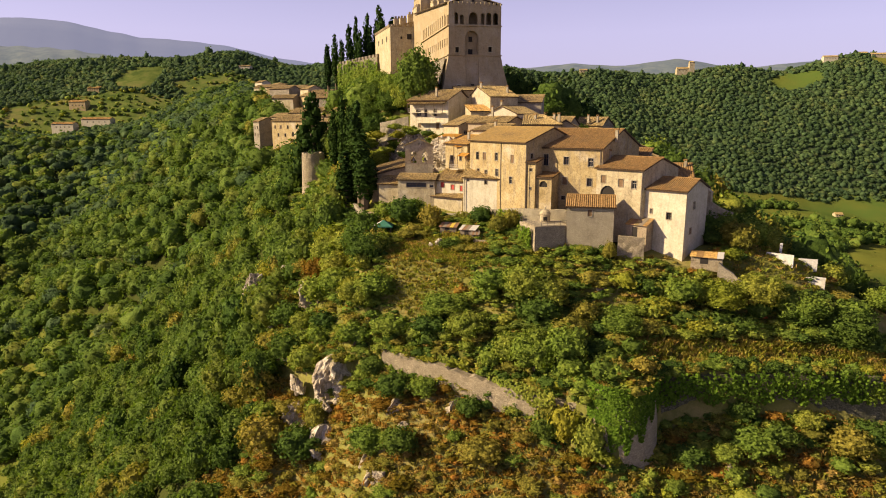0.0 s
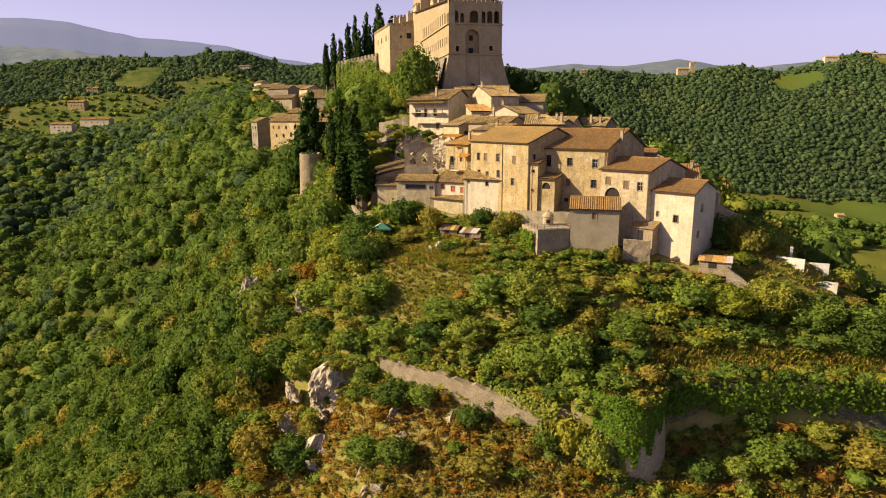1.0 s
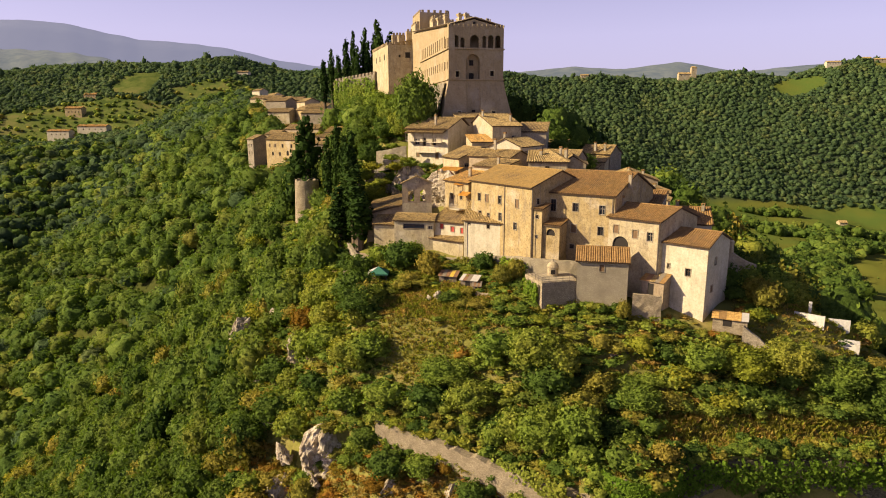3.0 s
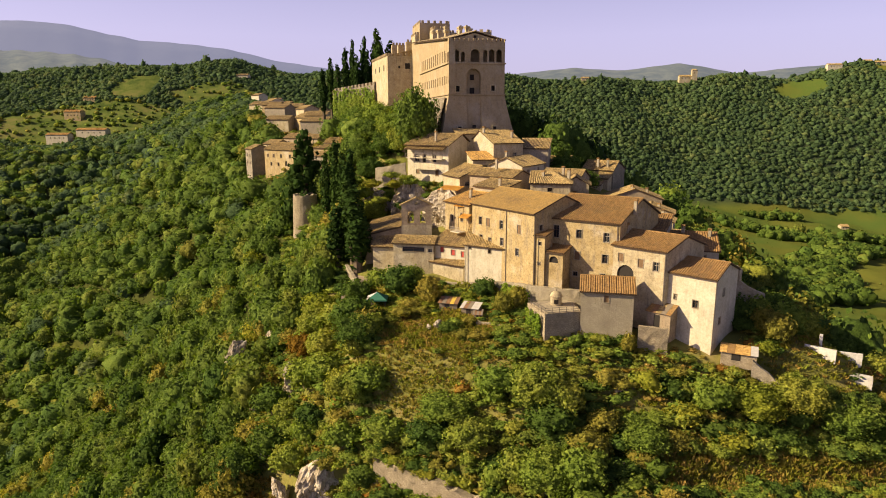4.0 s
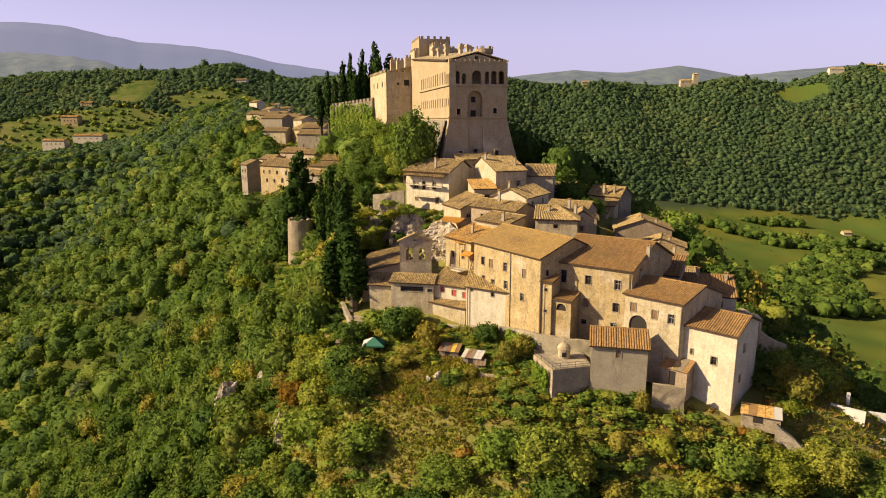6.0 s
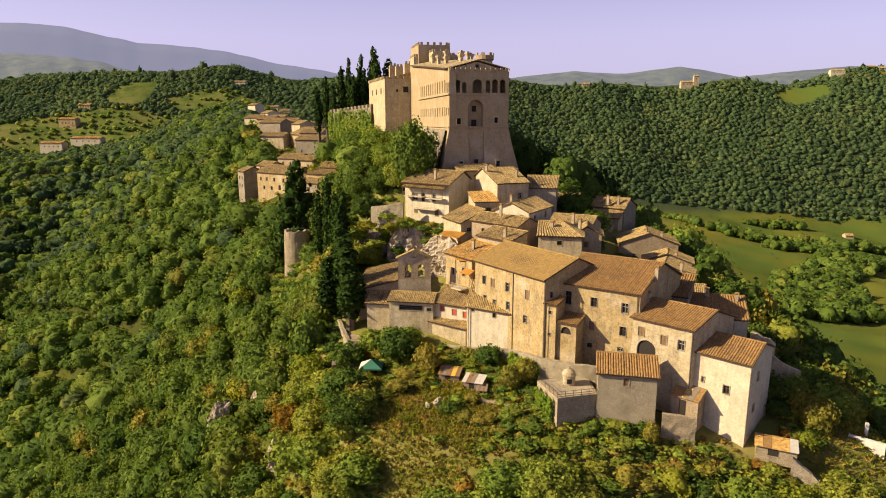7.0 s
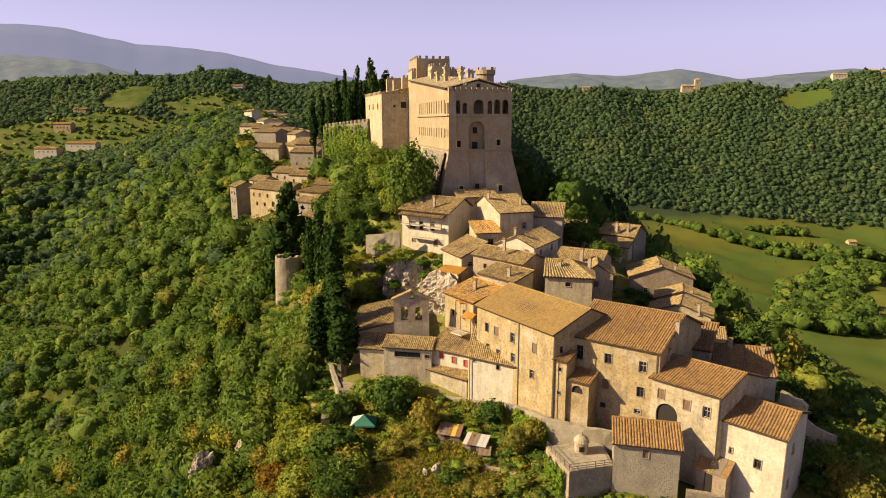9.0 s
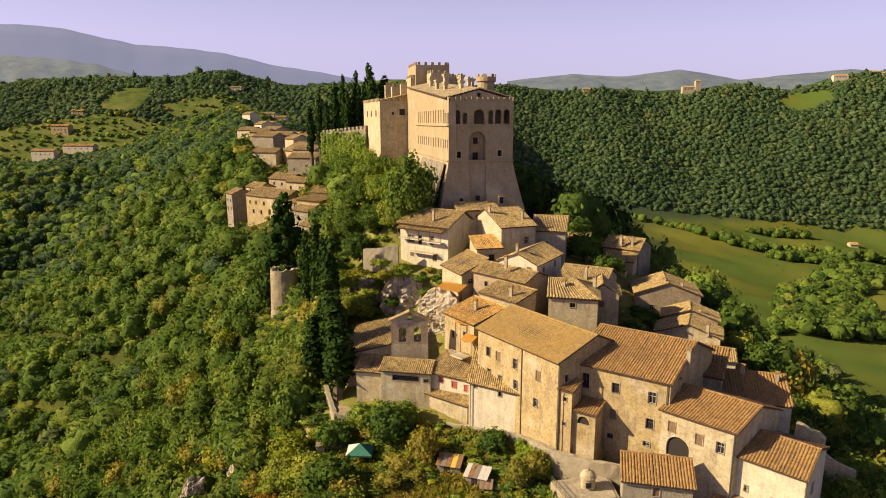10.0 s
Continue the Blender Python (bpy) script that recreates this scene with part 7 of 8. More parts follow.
stone_wall("wall_terrace_1", "long rubble retaining wall below the scrub slope", [(-10, 100.6, 9, 11.6), (-5, 97.6, 8.4, 11.6), (1.3, 93.8, 7.5, 11.0), (7, 90.6, 7, 10.2), (13, 87.4, 6.2, 9.6), (20.6, 83.2, 4.0, 9.8)], 1.4, DRYSTONE, 0.3, seed=2)
stone_wall("wall_terrace_2", "shaded rubble retaining wall overgrown with ivy", [(30, 86.4, 3, 12.8), (40, 87, 6, 13), (62, 86.5, 5.5, 12.6), (95, 85, 4, 11.5)], 1.4, SHADESTONE, seed=3)
stone_wall("wall_street", "plastered parapet wall along the village street", [(-21.5, 152, 27, 29.6), (-18.2, 142.2, 26, 28.6), (-12.4, 141.4, 26, 28.2), (-3.6, 139.6, 26, 28.4), (4.4, 135.4, 26, 29.8), (12.2, 129.4, 27, 31.4), (16.0, 122.8, 27, 32.4), (20.4, 119.8, 28, 32.6), (26, 117.6, 28, 32.8)], 0.7, ROUGH, 0.1, seed=4)
stone_wall("wall_garden_1", "low dry stone garden wall", [(6, 119.6, 25.6, 26.9), (9, 118.4, 25.4, 26.7), (12.6, 116, 25.2, 26.4)], 0.6, DRYSTONE, 0.15, seed=5)
stone_wall("wall_garden_2", "crumbling dry stone terrace wall in the grass", [(-4, 121, 24.6, 25.8), (-2.4, 118, 23.6, 25), (1.5, 113, 21.6, 23.0)], 0.7, DRYSTONE, 0.2, seed=6)
stone_wall("wall_garden_3", "low dry stone terrace wall", [(4, 112, 21.4, 22.8), (9, 106, 20.2, 21.6), (13, 103.6, 19.8, 21)], 0.6, DRYSTONE, 0.2, seed=7)
stone_wall("wall_lane", "sloping rubble wall beside the lane", [(46.8, 103.8, 24.0, 25.8), (48.8, 102.5, 22.6, 24.0), (50.4, 101.5, 21.9, 22.7)], 0.6, STONE, 0.12, seed=8)
stone_wall("wall_parapet_2", "plaster-capped garden wall on the valley side", [(48.6, 121, 33, 35.4), (52.4, 118.5, 31.4, 33.4), (55, 117.9, 30.6, 32.0)], 0.6, CREAM, 0.2, seed=9, closed_foot=7)
stone_wall("wall_ruin", "ruined cream wall stub at the end of the row", [(49.0, 122.0, 32, 37.0), (51.4, 119.4, 32, 36.2)], 0.8, CREAM, 0.5, seed=10)
stone_wall("wall_lower_court", "rubble wall between the outbuilding and the cream house", [(31, 109.4, 26.5, 29.4), (35.4, 108.2, 26.5, 29.2)], 0.6, DRYSTONE, 0.12, seed=12)


def round_tower(name, label, x, y, lo, hi, r0, r1, mat, seed, sides=28):
    rnd = random.Random(seed)
    bm = bmesh.new()
    rows = []
    for k in range(9):
        z = lo + (hi - lo) * k / 8
        r = r0 + (r1 - r0) * k / 8
        rows.append([bm.verts.new((x + (r + rnd.uniform(-.08, .08)) * math.cos(a), y + (r + rnd.uniform(-.08, .08)) * math.sin(a), z + (rnd.uniform(-.35, .35) if k == 8 else 0)))
                     for a in (2 * math.pi * i / sides for i in range(sides))])
    for a, b in zip(rows, rows[1:]):
        for i in range(sides):
            bm.faces.new((a[i], a[(i + 1) % sides], b[(i + 1) % sides], b[i]))
    inner = [bm.verts.new((v.co.x * 0.72 + x * 0.28, v.co.y * 0.72 + y * 0.28, v.co.z - 0.05)) for v in rows[-1]]
    deep = [bm.verts.new((v.co.x, v.co.y, hi - 1.6)) for v in inner]
    for i in range(sides):
        j = (i + 1) % sides
        bm.faces.new((rows[-1][i], rows[-1][j], inner[j], inner[i]))
        bm.faces.new((inner[i], inner[j], deep[j], deep[i]))
    bm.faces.new(deep)
    return tagged(link(name, bm, mat), label, "tower")


round_tower("bastion", "rounded rubble bastion overgrown with ivy", 25.4, 84.9, -2, 12.9, 6.1, 5.2, DRYSTONE, 3)
round_tower("round_tower", "ruined round stone tower on the wooded slope", -42.4, 207.5, 22, 38.9, 4.2, 3.6, DRYSTONE, 5)

# terrace with the little domed cistern
bm = bmesh.new()
box(bm, (14.6, 118.0), (16.6, 111.6), (22.8, 113.0), (22.6, 120.0), 22, 30.6)
tagged(link("terrace", bm, DRYSTONE), "square rubble garden terrace beside the outbuilding", "terrace", kind="structure")
bm = bmesh.new()
box(bm, (15.1, 117.9), (16.9, 112.1), (22.4, 113.4), (22.2, 119.6), 30.61, 30.68)
tagged(link("terrace_floor", bm, GREYP), "worn plaster floor of the terrace", "floor", kind="structure")
cist = thing("cistern", "small domed plaster cistern on the terrace", "cistern", at=(19.2, 116.6, 30.6))
bm = bmesh.new()
tube(bm, [(0, 0, 0), (0, 0, 1.5), (0, 0, 1.6), (0, 0, 2.1), (0, 0, 2.4), (0, 0, 2.5)], [0.95, 0.95, 1.1, 0.85, 0.45, 0.1], 16)
part("body", bm, CREAM, cist)
bm = bmesh.new()
obox(bm, (-0.5, -1.06), (1, 0, 0), (0, 1, 0), 0.7, 0.12, 0.5, 1.2)
part("hatch", bm, DARK, cist)
bm = bmesh.new()
tube(bm, [(0, 0, 2.4), (0, 0, 2.9)], [0.16, 0.12], 8)
part("finial", bm, GREYP, cist)
bm = bmesh.new()
for a, b in (((14.7, 117.8), (16.6, 111.8)), ((16.6, 111.8), (22.6, 113.1))):
    for z in (31.1, 31.5):
        beam(bm, (*a, z), (*b, z), 0.05)
    for k in range(6):
        p = Vector(a).lerp(Vector(b), k / 5)
        beam(bm, (p.x, p.y, 30.6), (p.x, p.y, 31.5), 0.06)
tagged(link("railing", bm, METAL), "thin grey metal railing on the terrace edge", "railing")

stone_wall("wall_upper_terrace", "white rendered terrace wall beside the balcony house", [(-18, 185.5, 45, 48.6), (-13.6, 182.6, 46, 49.4), (-9.6, 181.2, 46, 50.2)], 0.5, ROUGH, 0.1, seed=14)
bm = bmesh.new()
box(bm, (-20.4, 150.5), (-17.6, 142.6), (-11.6, 141.8), (-12.6, 151), 26.5, 28.5)
tagged(link("courtyard", bm, BROWNP), "earth-floored courtyard under the cypresses", "courtyard", kind="structure")

# ---- church ----
church = thing("church", "small church with an open bell gable", "church", at=(-6, 152, 30))


def kid(name, bm, mat, host, label=""):
    ob = part(name, bm, mat, host, label)
    ob.matrix_parent_inverse = Matrix.Translation(host.location).inverted()
    return ob


bm = bmesh.new()
wall_face(bm, V(-8.7, 147.2, 0), V(1, 0, 0), V(0, 1, 0), 6.4, 30, 43.6, [(1.3, 39.6, 1.3, 2.7, True), (3.9, 39.6, 1.3, 2.7, True)], 0.9)
wall_face(bm, V(-2.3, 148.1, 0), V(-1, 0, 0), V(0, -1, 0), 6.4, 30, 43.6, [(1.2, 39.6, 1.3, 2.7), (3.8, 39.6, 1.3, 2.7)], 0.05)
for y in (147.2, 148.1):
    face(bm, (-8.7, y, 43.6), (-5.9, y, 43.6), (-5.9, y, 44.72))
    face(bm, (-5.1, y, 43.6), (-2.3, y, 43.6), (-5.1, y, 44.72))
    face(bm, (-5.9, y, 44.3), (-5.1, y, 44.3), (-5.5, y, 44.9))
for x in (-8.7, -2.3):
    face(bm, (x, 147.2, 30), (x, 148.1, 30), (x, 148.1, 43.6), (x, 147.2, 43.6))
kid("bell_gable", bm, BROWNP, church)
for a, b in (((-9.1, 43.5), (-5.5, 45.2)), ((-5.5, 45.2), (-1.9, 43.5))):
    bm = bmesh.new()
    beam(bm, (a[0], 147.65, a[1]), (b[0], 147.65, b[1]), 1.5, 0.22)
    kid("coping", bm, TILE_OLD, church)
bm = bmesh.new()
face(bm, (-8.75, 147.1, 36), (-2.25, 147.1, 36), (-2.25, 147.1, 39.3), (-8.75, 147.1, 39.3))
kid("plaster_band", bm, CREAM, church)
for x in (-6.75, -4.15):
    bm = bmesh.new()
    tube(bm, [(x, 147.65, 40.9), (x, 147.65, 40.8), (x, 147.65, 40.3), (x, 147.65, 40.1)], [0.1, 0.25, 0.36, 0.45], 10)
    kid("bell", bm, METAL, church, "dark bronze bell")
bm = bmesh.new()
box(bm, (-17, 150), (-8.5, 149), (-7.5, 160), (-16, 161), 28, [36.2, 38.6, 39.8, 37.2])
kid("nave_wall", bm, BROWNP, church)
pl = ((-17.6, 149.3, 36.4), (-8.2, 148.6, 38.8), (-7.2, 160.4, 40.4), (-16.6, 161.5, 38.0))
bm = bmesh.new()
slab(bm, *pl)
rf = kid("roof", bm, WOOD, church)
bm = bmesh.new()
roof_tiles(bm, *pl, 0.34, 0.45, seed=77)
part("roof_tiles", bm, TILE_OLD, rf)
house("house", "shaded low house with a tiled roof beside the church", (-9.0, 144.6), -12, 6.0, 4.5, 35.0, 28.5, CREAM, TILE_OLD, "mono", 1.6, 1.0, left=[(1.5, 3.6, 0.9, 1.1)], pitch=0.34, course=0.45)
house("house", "sunlit pale store below the cypresses", (-13.0, 147.0), -35, 2.2, 5.0, 35.0, 28.0, WHITE, TILE_OLD, "mono", 0.8, 1.0, pitch=0.34, course=0.45)

# ---- garden sheds and clutter ----
kiosk = thing("garden_shelter", "garden shelter with a green and white canvas roof", "shelter", at=(-12.6, 131.6, 25.6))
for i, (x, y) in enumerate(((-1.6, -1.3), (1.6, -1.3), (1.6, 1.3), (-1.6, 1.3))):
    bm = bmesh.new()
    beam(bm, (x, y, -1), (x, y, 2.0), 0.12)
    part("post", bm, GREYWOOD, kiosk)
for k, (a, b, m) in enumerate((((-2, -1.7), (2, -1.7), CANVAS), ((2, -1.7), (2, 1.7), CANVAS), ((2, 1.7), (-2, 1.7), CANVAS), ((-2, 1.7), (-2, -1.7), WHITECLOTH))):
    bm = bmesh.new()
    face(bm, (*a, 2.0), (*b, 2.0), (0, 0, 3.2))
    face(bm, (*a, 1.75), (*b, 1.75), (*b, 2.0), (*a, 2.0))
    part("canopy", bm, m, kiosk)
bm = bmesh.new()
beam(bm, (-1.4, 1.2, 0.9), (1.4, 1.2, 0.9), 0.1, 1.9)
part("back_panel", bm, GREYWOOD, kiosk)


def lean_shed(name, label, x, y, z, w, d, h, ang, roof_mat, wall_mat=None, tilt=0.5, n=5):
    host = thing(name, label, "shed", "garden sheds")
    host.matrix_world = pose(x, y, z, 0, 0, ang)
    bm = bmesh.new()
    box(bm, (0, 0), (w, 0), (w, d), (0, d), -1.2, [h, h, h + tilt, h + tilt])
    part("wall", bm, wall_mat or GREYWOOD, host)
    r = random.Random(int(x * 10))
    for k in range(n):
        bm = bmesh.new()
        a0, a1 = -0.2 + (w + 0.4) * k / n, -0.2 + (w + 0.4) * (k + 0.96) / n
        o = 0.05 + r.uniform(0, 0.05)
        face_pts = [(a0, -0.35, h + o - 0.05), (a1, -0.35, h + o - 0.05), (a1, d + 0.2, h + tilt + o), (a0, d + 0.2, h + tilt + o)]
        lo = [bm.verts.new(p) for p in face_pts]
        hi = [bm.verts.new((p[0], p[1], p[2] + 0.05)) for p in face_pts]
        bm.faces.new(hi), bm.faces.new(lo[::-1])
        for i in range(4):
            bm.faces.new((lo[i], lo[(i + 1) % 4], hi[(i + 1) % 4], hi[i]))
        part("roof_sheet", bm, roof_mat[k % len(roof_mat)], host)
    bm = bmesh.new()
    beam(bm, (w * 0.3, -0.02, h * 0.45), (w * 0.55, -0.02, h * 0.45), 0.06, h * 0.9)
    part("door", bm, DARK, host)
    return host


PALEWALL = plaster("fresh white render", (0.62, 0.58, 0.50), (0.54, 0.50, 0.42), amount=0.35)
RUSTY = plain("rusty sheet", (0.22, 0.12, 0.06), 0.8, 0.1, 0.5)
YELLOW = plain("yellow plastic sheet", (0.55, 0.38, 0.06), 0.6)
lean_shed("shed", "ramshackle garden shed with patched sheet roof", -0.6, 126.6, 26.2, 3.4, 2.4, 1.9, -14, [RUSTY, GREYWOOD, RUSTY, YELLOW])
lean_shed("shed", "ramshackle hutch with white and dark roof sheets", 3.4, 123.8, 26.3, 3.2, 2.2, 1.7, -20, [WHITECLOTH, RUSTY, GREYWOOD, WHITECLOTH], GREYWOOD)
lean_shed("shed", "low animal hutch of weathered boards", 5.6, 121.8, 26.0, 1.4, 1.2, 1.3, -10, [GREYWOOD, RUSTY])
lean_shed("shed", "dark board shed under the street wall", -20.0, 135.0, 24.6, 4.0, 2.4, 1.9, 4, [GREYWOOD, RUSTY])
lean_shed("shed", "lean-to with orange tile sheets beside the cream house", 42.9, 106.0, 25.2, 5.0, 2.4, 1.15, -26, [TILE_ORANGE, TILE_RED, TILE_ORANGE, TILE_ORANGE, WHITECLOTH], DRYSTONE, 0.5)
lean_shed("shed", "lean-to with a mixed tile and sheet roof in the court", 33.2, 112.0, 27.6, 3.8, 3.0, 3.4, -42, [TILE_RED, RUSTY, TILE_OLD, GREYWOOD], BROWNP, 1.1)
lean_shed("shed", "small stone hut with a dark doorway in the slope", 26.0, 102.6, 19.8, 2.6, 1.8, 1.8, -8, [GREYWOOD, RUSTY], STONE, 0.2)
# orange awnings and terraces on the rock edge
for x, y, z, w, d, a, lab in ((-1.2, 162.2, 45.2, 5.4, 3.6, -30, "orange awning over a roof terrace"), (2.4, 146.6, 43.4, 2.6, 2.0, -40, "small rust-orange awning over a balcony"), (3.2, 143.6, 41.4, 2.6, 1.6, -45, "orange awning on a lower balcony")):
    aw = thing("awning", lab, "awning", "orange awnings")
    aw.matrix_world = pose(x, y, z, 0, 0, a)
    bm = bmesh.new()
    vs = [bm.verts.new(p) for p in ((0, 0, 0), (w, 0, 0), (w, d, 0.7), (0, d, 0.7))]
    bm.faces.new(vs)
    bmesh.ops.solidify(bm, geom=bm.faces[:], thickness=0.06)
    part("canvas", bm, ORANGE, aw)
    for px in (0.1, w - 0.1):
        bm = bmesh.new()
        beam(bm, (px, 0.1, -2.4), (px, 0.1, 0), 0.08)
        part("post", bm, WOOD, aw)
# gallery roof along the terraced house
bm = bmesh.new()
a, b = V(-9.2, 186.05, 0), V(1.2, 178.5, 0)
out = V(-0.588, -0.809, 0)
slab(bm, a + out * 1.9 + V(0, 0, 53.6), b + out * 1.9 + V(0, 0, 53.6), b + V(0, 0, 54.3), a + V(0, 0, 54.3), 0.12)
gallery = tagged(link("gallery_roof", bm, WOOD), "lean-to tiled gallery roof on wooden posts", "roof")
bm = bmesh.new()
roof_tiles(bm, a + out * 1.9 + V(0, 0, 53.6), b + out * 1.9 + V(0, 0, 53.6), b + V(0, 0, 54.3), a + V(0, 0, 54.3), 0.34, 0.45, seed=91)
part("roof_tiles", bm, TILE_OLD, gallery)
for k in range(5):
    p = a.lerp(b, 0.02 + 0.24 * k) + out * 1.7
    bm = bmesh.new()
    beam(bm, (p.x, p.y, 51.4), (p.x, p.y, 53.6), 0.14)
    part("post", bm, GREYWOOD, gallery)
# balcony rails on the terraced house
for x, y, z, w, a in ((-9.0, 185.8, 51.5, 6.0, -36), (-3.4, 181.7, 51.3, 5.0, -36), (-6.6, 184.0, 48.6, 7.0, -36), (2.6, 144.6, 38.6, 2.6, -45)):
    bal = thing("balcony", "balcony slab with thin white metal railing", "balcony", "balconies")
    bal.matrix_world = pose(x, y, z, 0, 0, a)
    bm = bmesh.new()
    obox(bm, (0, -1.4), (1, 0, 0), (0, 1, 0), w, 1.9, -0.2, 0)
    part("slab", bm, WHITE, bal)
    bm = bmesh.new()
    for zz in (0.5, 1.0):
        beam(bm, (0, -1.35, zz), (w, -1.35, zz), 0.05)
    part("rail", bm, FRAMEW, bal)
    for k in range(12):
        bm = bmesh.new()
        beam(bm, (w * k / 11, -1.35, 0), (w * k / 11, -1.35, 1.0), 0.04)
        part("baluster", bm, FRAMEW, bal)
# orange safety net and white foundations on the lower lane
bm = bmesh.new()
cols = [[bm.verts.new((51.6 + 0.2 * i, 98.4 - 0.05 * i + 0.12 * math.sin(i * 1.7 + j), gz(51.6, 98.2) + 0.1 + (1.3 - 0.09 * i) * j / 3 + 0.08 * math.sin(i * 2.3))) for j in range(4)] for i in range(8)]
for p, q in zip(cols, cols[1:]):
    for j in range(3):
        bm.faces.new((p[j], q[j], q[j + 1], p[j + 1]))
bmesh.ops.solidify(bm, geom=bm.faces[:], thickness=0.04)
tagged(link("safety_net", bm, NETTING), "orange plastic safety net by the lane", "net")
for i, (x, y, w, d, h, a, lab) in enumerate(((57.2, 108.6, 4.4, 0.35, 0.7, -42, "low white rendered wall of an unfinished court"), (59.7, 108.9, 0.4, 0.4, 1.9, -20, "white rendered gate pillar of the court"),
                                             (60.2, 106.2, 5.6, 1.8, 0.2, -32, "white concrete ramp beside the court"), (61.2, 108.6, 4.6, 0.35, 0.7, -22, "low white rendered wall of an unfinished court"), (60.8, 106.6, 0.35, 2.2, 0.6, -8, "low white rendered wall of an unfinished court"))):
    bm = bmesh.new()
    box(bm, (0, 0), (w, 0), (w, d), (0, d), -1.5, h)
    ob = link("garden_wall", bm, PALEWALL)
    ob.matrix_world = pose(x, y, gz(x + w * 0.4, y - w * 0.25) + 0.1, 0, 0, a)
    tagged(ob, lab, "wall", "white court walls")

# ---- ivy ----
def ivy(name, label, o, d, out, length, lo, hi, count, seed, mat=None, size=0.34, ragged=0.5):
    rnd = np.random.RandomState(seed)
    s = rnd.uniform(0, length, count)
    edge = hi - (hi - lo) * ragged * np.abs(np.sin(s * 1.3 + seed)) * rnd.uniform(0, 1, count)
    low = lo + (hi - lo) * ragged * (0.5 + 0.5 * np.sin(s * 0.9 + seed * 2)) * rnd.uniform(0.3, 1, count)
    z = low + (edge - low) * rnd.uniform(0, 1, count)
    off = np.abs(rnd.normal(0.12, 0.28, count))
    p = np.array(o, float)[None] + np.array(d, float)[None] * s[:, None] + np.array(out, float)[None] * off[:, None]
    p[:, 2] = z
    v, f = cards(p, np.repeat(np.array(out, float)[None] + (0, 0, 0.4), count, 0), size, rnd)
    return tagged(quads(name, v, f, mat or IVY), label, "ivy", kind="stuff")


def dirn(a, b):
    d = Vector(b) - Vector(a)
    d.normalize()
    return (d.x, d.y, 0), (d.y, -d.x, 0)


for i, (a, b, lo, hi, n) in enumerate((((31, 85.5), (62, 85.7), 8.5, 13.8, 2600), ((62, 85.7), (95, 84.2), 8, 12.6, 1800), ((3, 135.4), (11.4, 128.8), 26, 30.2, 2400), ((11.4, 128.8), (15.6, 122.0), 26.5, 31.6, 2000),
                                       ((14.4, 117), (16.0, 112.4), 26, 30.4, 500), ((-13, 139), (-3, 137.6), 25.5, 28.4, 700), ((7, 91.2), (16, 84), 8, 11.5, 700), ((-4, 98.4), (4, 93.5), 10, 12.6, 500))):
    d, out = dirn(a, b)
    ivy("ivy", "green ivy hanging over the old wall", (*a, 0), d, out, math.dist(a, b), lo, hi, n, 30 + i, (IVY, IVY, LEAF_OLIVE, IVY, IVY, IVY, LEAF, LEAF)[i])
d, out = dirn((-46.4, 290.6), (-27.0, 272.9))
ivy("ivy", "ivy over the castle's curtain wall", (-46.4, 290.6, 0), d, out, 26, 58, 74.4, 2600, 51, LEAF, 0.8, 0.75)
rnd = np.random.RandomState(5)
ang = rnd.uniform(2.6, 6.4, 9000)
zz = rnd.uniform(1, 13.6, 9000)
keep = zz > np.interp(ang, (2.6, 3.4, 3.9, 4.5, 5.0, 5.6, 6.4), (6, 4, 8.5, 4.5, 6.5, 10.5, 9)) + 1.2 * np.sin(ang * 17)
out = np.stack([np.cos(ang), np.sin(ang), 0.4 + 0 * ang], 1)[keep]
pts = np.stack([25.4 + (6.0 - 0.05 * zz) * np.cos(ang), 84.9 + (6.0 - 0.05 * zz) * np.sin(ang), zz], 1)[keep]
tagged(quads("ivy", *cards(pts, out, 0.36, rnd), IVY), "ivy over the rubble bastion", "ivy", kind="stuff")

# brambles leaning over the wall tops
for j, (pts, n) in enumerate((([(-10, 101.2), (1.3, 94.6), (13, 88.4), (20, 84.6)], 34), ([(27, 87.6), (62, 87.2), (90, 85.6)], 16))):
    for i in range(n):
        t = (i + rt.uniform(-0.4, 0.4)) / n * (len(pts) - 1)
        k = min(int(max(t, 0)), len(pts) - 2)
        a, b = Vector(pts[k]), Vector(pts[k + 1])
        p = a.lerp(b, t - k)
        plant("shrub", "bramble shrub leaning over the old wall", "bush", p.x, p.y, rt.uniform(1.2, 2.6), rt.uniform(2.0, 4.0), rt.choice((LEAF, LEAF_OLIVE, LEAF_DEEP, LEAF_LIGHT)), "wall brambles", i)
for i, (x, y, z, h, w) in enumerate(((-8, 171.5, 45, 3, 5), (-12, 173, 44, 3, 5), (-3, 167, 42, 2.6, 4), (-16, 174, 40, 3, 5), (-1, 163, 40, 2, 3), (-10, 170, 39, 3, 5), (-6, 168, 36, 3, 4), (-18, 175, 44, 3, 6), (2.5, 156, 37, 1.6, 2.4), (-13, 175, 46.5, 2.5, 5), (-9, 172, 45.5, 3, 5), (-4, 167.5, 45.0, 2.2, 4), (-20, 177, 41, 4, 6), (-16, 172.5, 36, 3, 5))):
    plant("shrub", "green shrub growing on the limestone cliff", "bush", x, y, h, w, (LEAF, LEAF_LIGHT, LEAF_DEEP)[i % 3], "cliff shrubs", i, z=z)

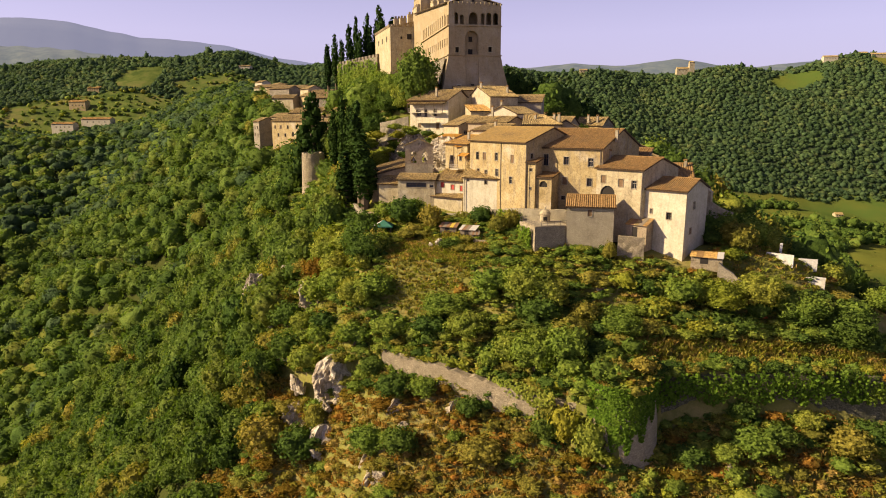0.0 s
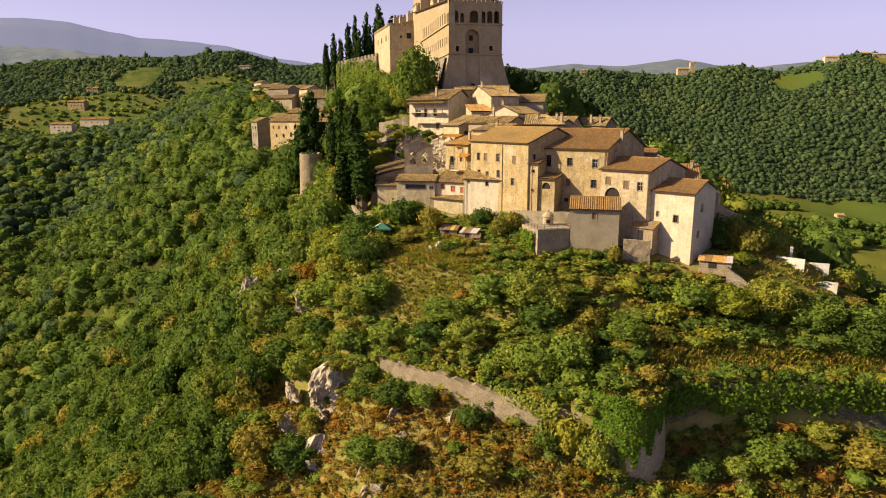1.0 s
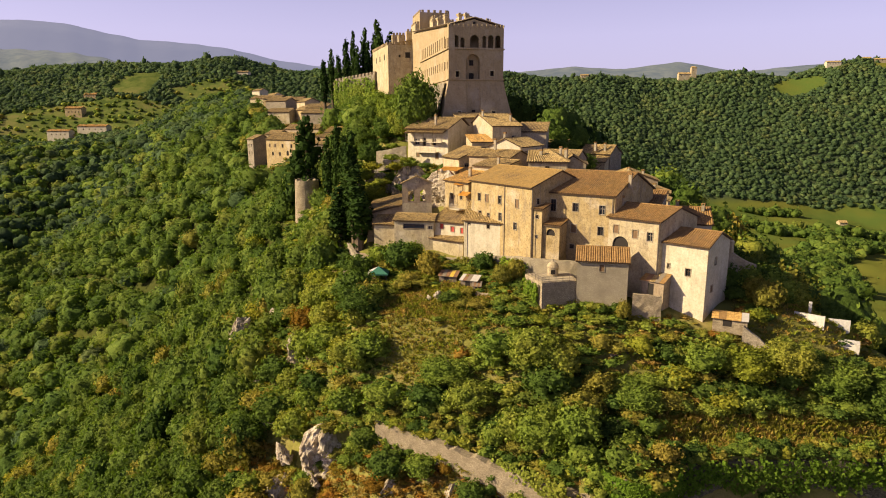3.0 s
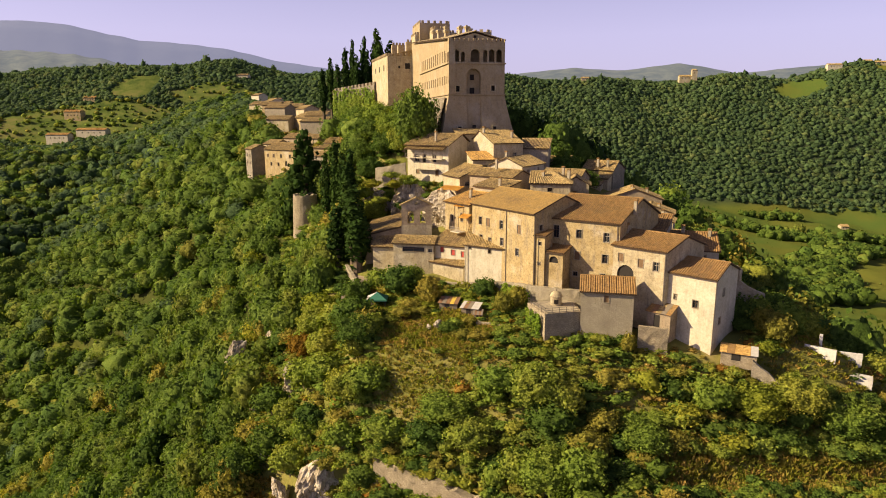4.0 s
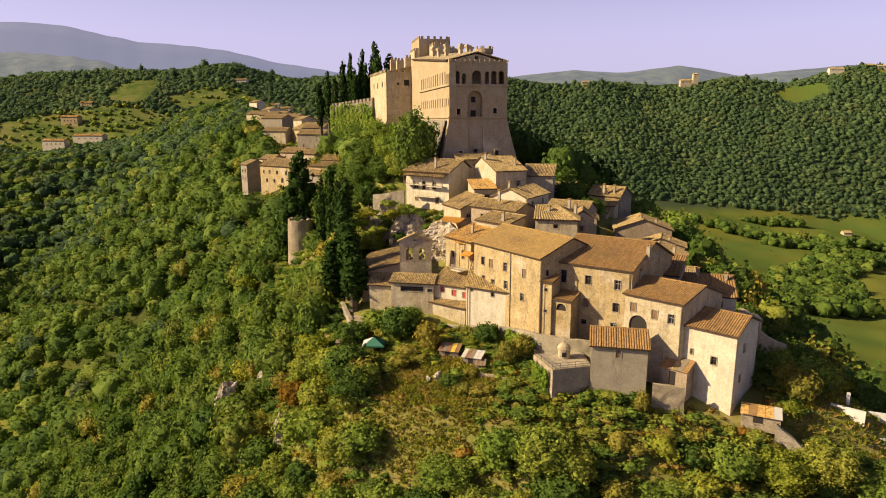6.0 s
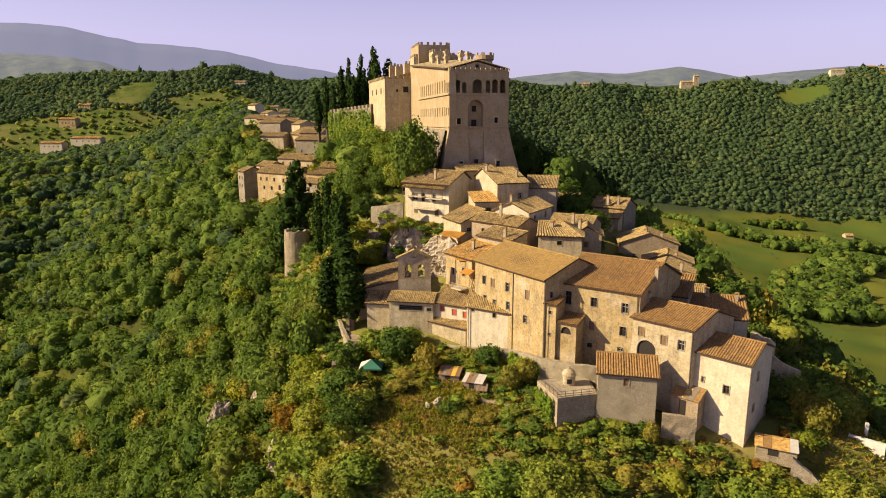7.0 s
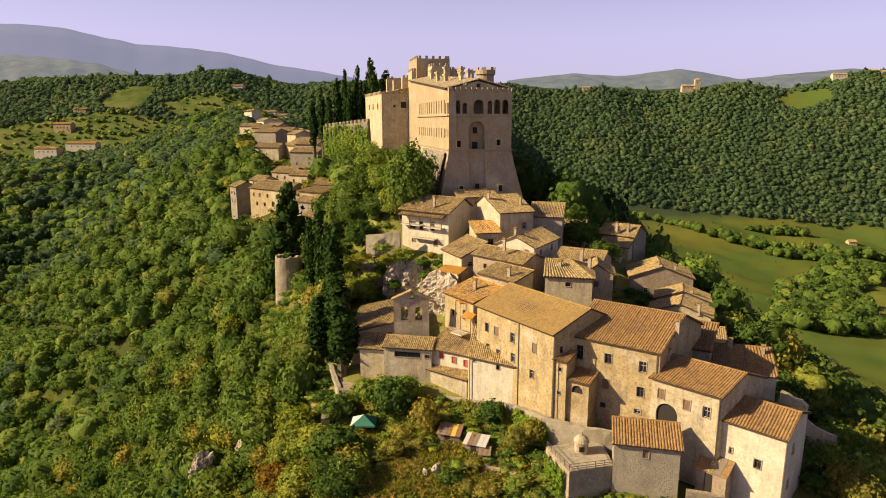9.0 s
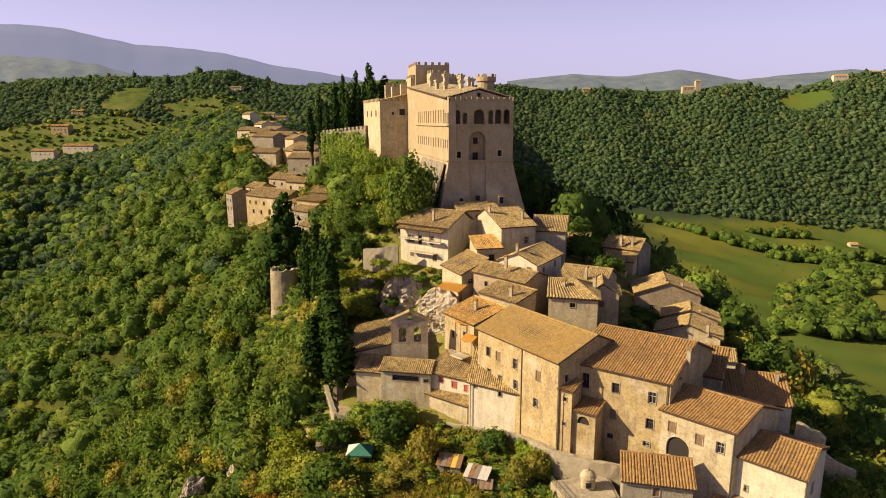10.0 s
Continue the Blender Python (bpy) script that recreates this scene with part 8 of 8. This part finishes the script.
for i, (x, y, z, h, w) in enumerate(((23.6, 82.8, 12.2, 1.4, 3.4), (27, 84.6, 12.2, 1.8, 3.6), (25, 87.4, 12.4, 2.0, 4), (21.6, 85.4, 11.6, 2.2, 3.6), (28.4, 82.4, 12.0, 1.4, 3.0), (20.0, 82.2, 5, 3.4, 4), (22.4, 79.6, 2.5, 2.6, 4), (29.6, 86.6, 12.4, 2.0, 3.4))):
    plant("shrub", "bramble shrub growing over the rubble bastion", "bush", x, y, h, w, (LEAF, LEAF_OLIVE, LEAF_LIGHT, LEAF_DEEP)[i % 4], "bastion brambles", i, z=z)

for i, (x, y, h, w) in enumerate(((44.4, 104.4, 2.0, 3.4), (46.4, 103.0, 1.8, 3.0), (43.0, 105.2, 1.4, 2.4), (48.6, 101.2, 1.5, 2.6), (41.0, 105.4, 1.4, 3.0), (38.0, 106.6, 1.3, 2.6), (51.0, 100.0, 1.6, 3.0), (50.6, 107.0, 2.6, 3.6))):
    plant("shrub", "bramble shrub at the foot of the lean-to", "bush", x, y, h, w, (LEAF, LEAF_OLIVE, LEAF_DRY, LEAF_LIGHT)[i % 4], "lane brambles", i)

for i, (x, y, z, h, w) in enumerate(((50, 116.2, 28.5, 6.4, 5.0), (53, 115.4, 27.5, 6.6, 5.4), (56, 115.2, 26.5, 6.6, 5.6), (49.6, 113.4, 27, 3.4, 3.8), (52.4, 112.4, 26, 3.6, 4.4), (58, 117.5, 26, 7.4, 6.0))):
    plant("shrub", "dark bushes below the valley-side garden wall", "bush", x, y, h, w, (LEAF_DEEP, LEAF, LEAF_DEEP)[i % 3], "garden wall bushes", i, z=min(z, gz(x, y)))

for i, (x, y, h, w) in enumerate(((17.6, 83.2, 7.6, 5.6), (20.6, 81.0, 7.6, 5.0), (15.4, 85.0, 5.6, 4.6))):
    plant("tree", "leafy tree growing against the rubble bastion", "broad", x, y, h, w, (LEAF_LIGHT, LEAF, LEAF_OLIVE, LEAF)[i], "bastion trees", i)

for i, (x, y, h, w) in enumerate(((-22.5, 103.2, 3.4, 4.2), (-19.6, 103.4, 3.0, 4.0), (-16.4, 102.2, 3.2, 4.2), (-13.8, 101.4, 3.0, 3.8), (-11.6, 100.4, 2.6, 3.4), (-25.4, 104.4, 3.6, 4.4), (-15, 100.4, 2.6, 3.6), (-12.6, 99.2, 2.2, 3.2), (-28.5, 104.4, 3.6, 4.6), (-32, 104.0, 4.0, 5.0))):
    plant("shrub", "leafy shrub on the ledge beside the old wall", "bush", x, y, h, w, (LEAF, LEAF_DEEP, LEAF_OLIVE)[i % 3], "ledge shrubs", i)

for i, (x, y, h, w) in enumerate(((53.2, 112.4, 5.5, 5.5), (60, 116, 6.0, 6.5), (67, 114.5, 5.0, 5.5), (57.5, 119.5, 6.5, 7.0), (64, 118.5, 6.0, 7.0), (71, 112, 5.0, 6.0))):
    plant("tree", "leafy tree on the valley side of the lane", "broad", x, y, h, w, (LEAF_OLIVE, LEAF, LEAF_DEEP, LEAF, LEAF_LIGHT, LEAF)[i], "lane trees", i)
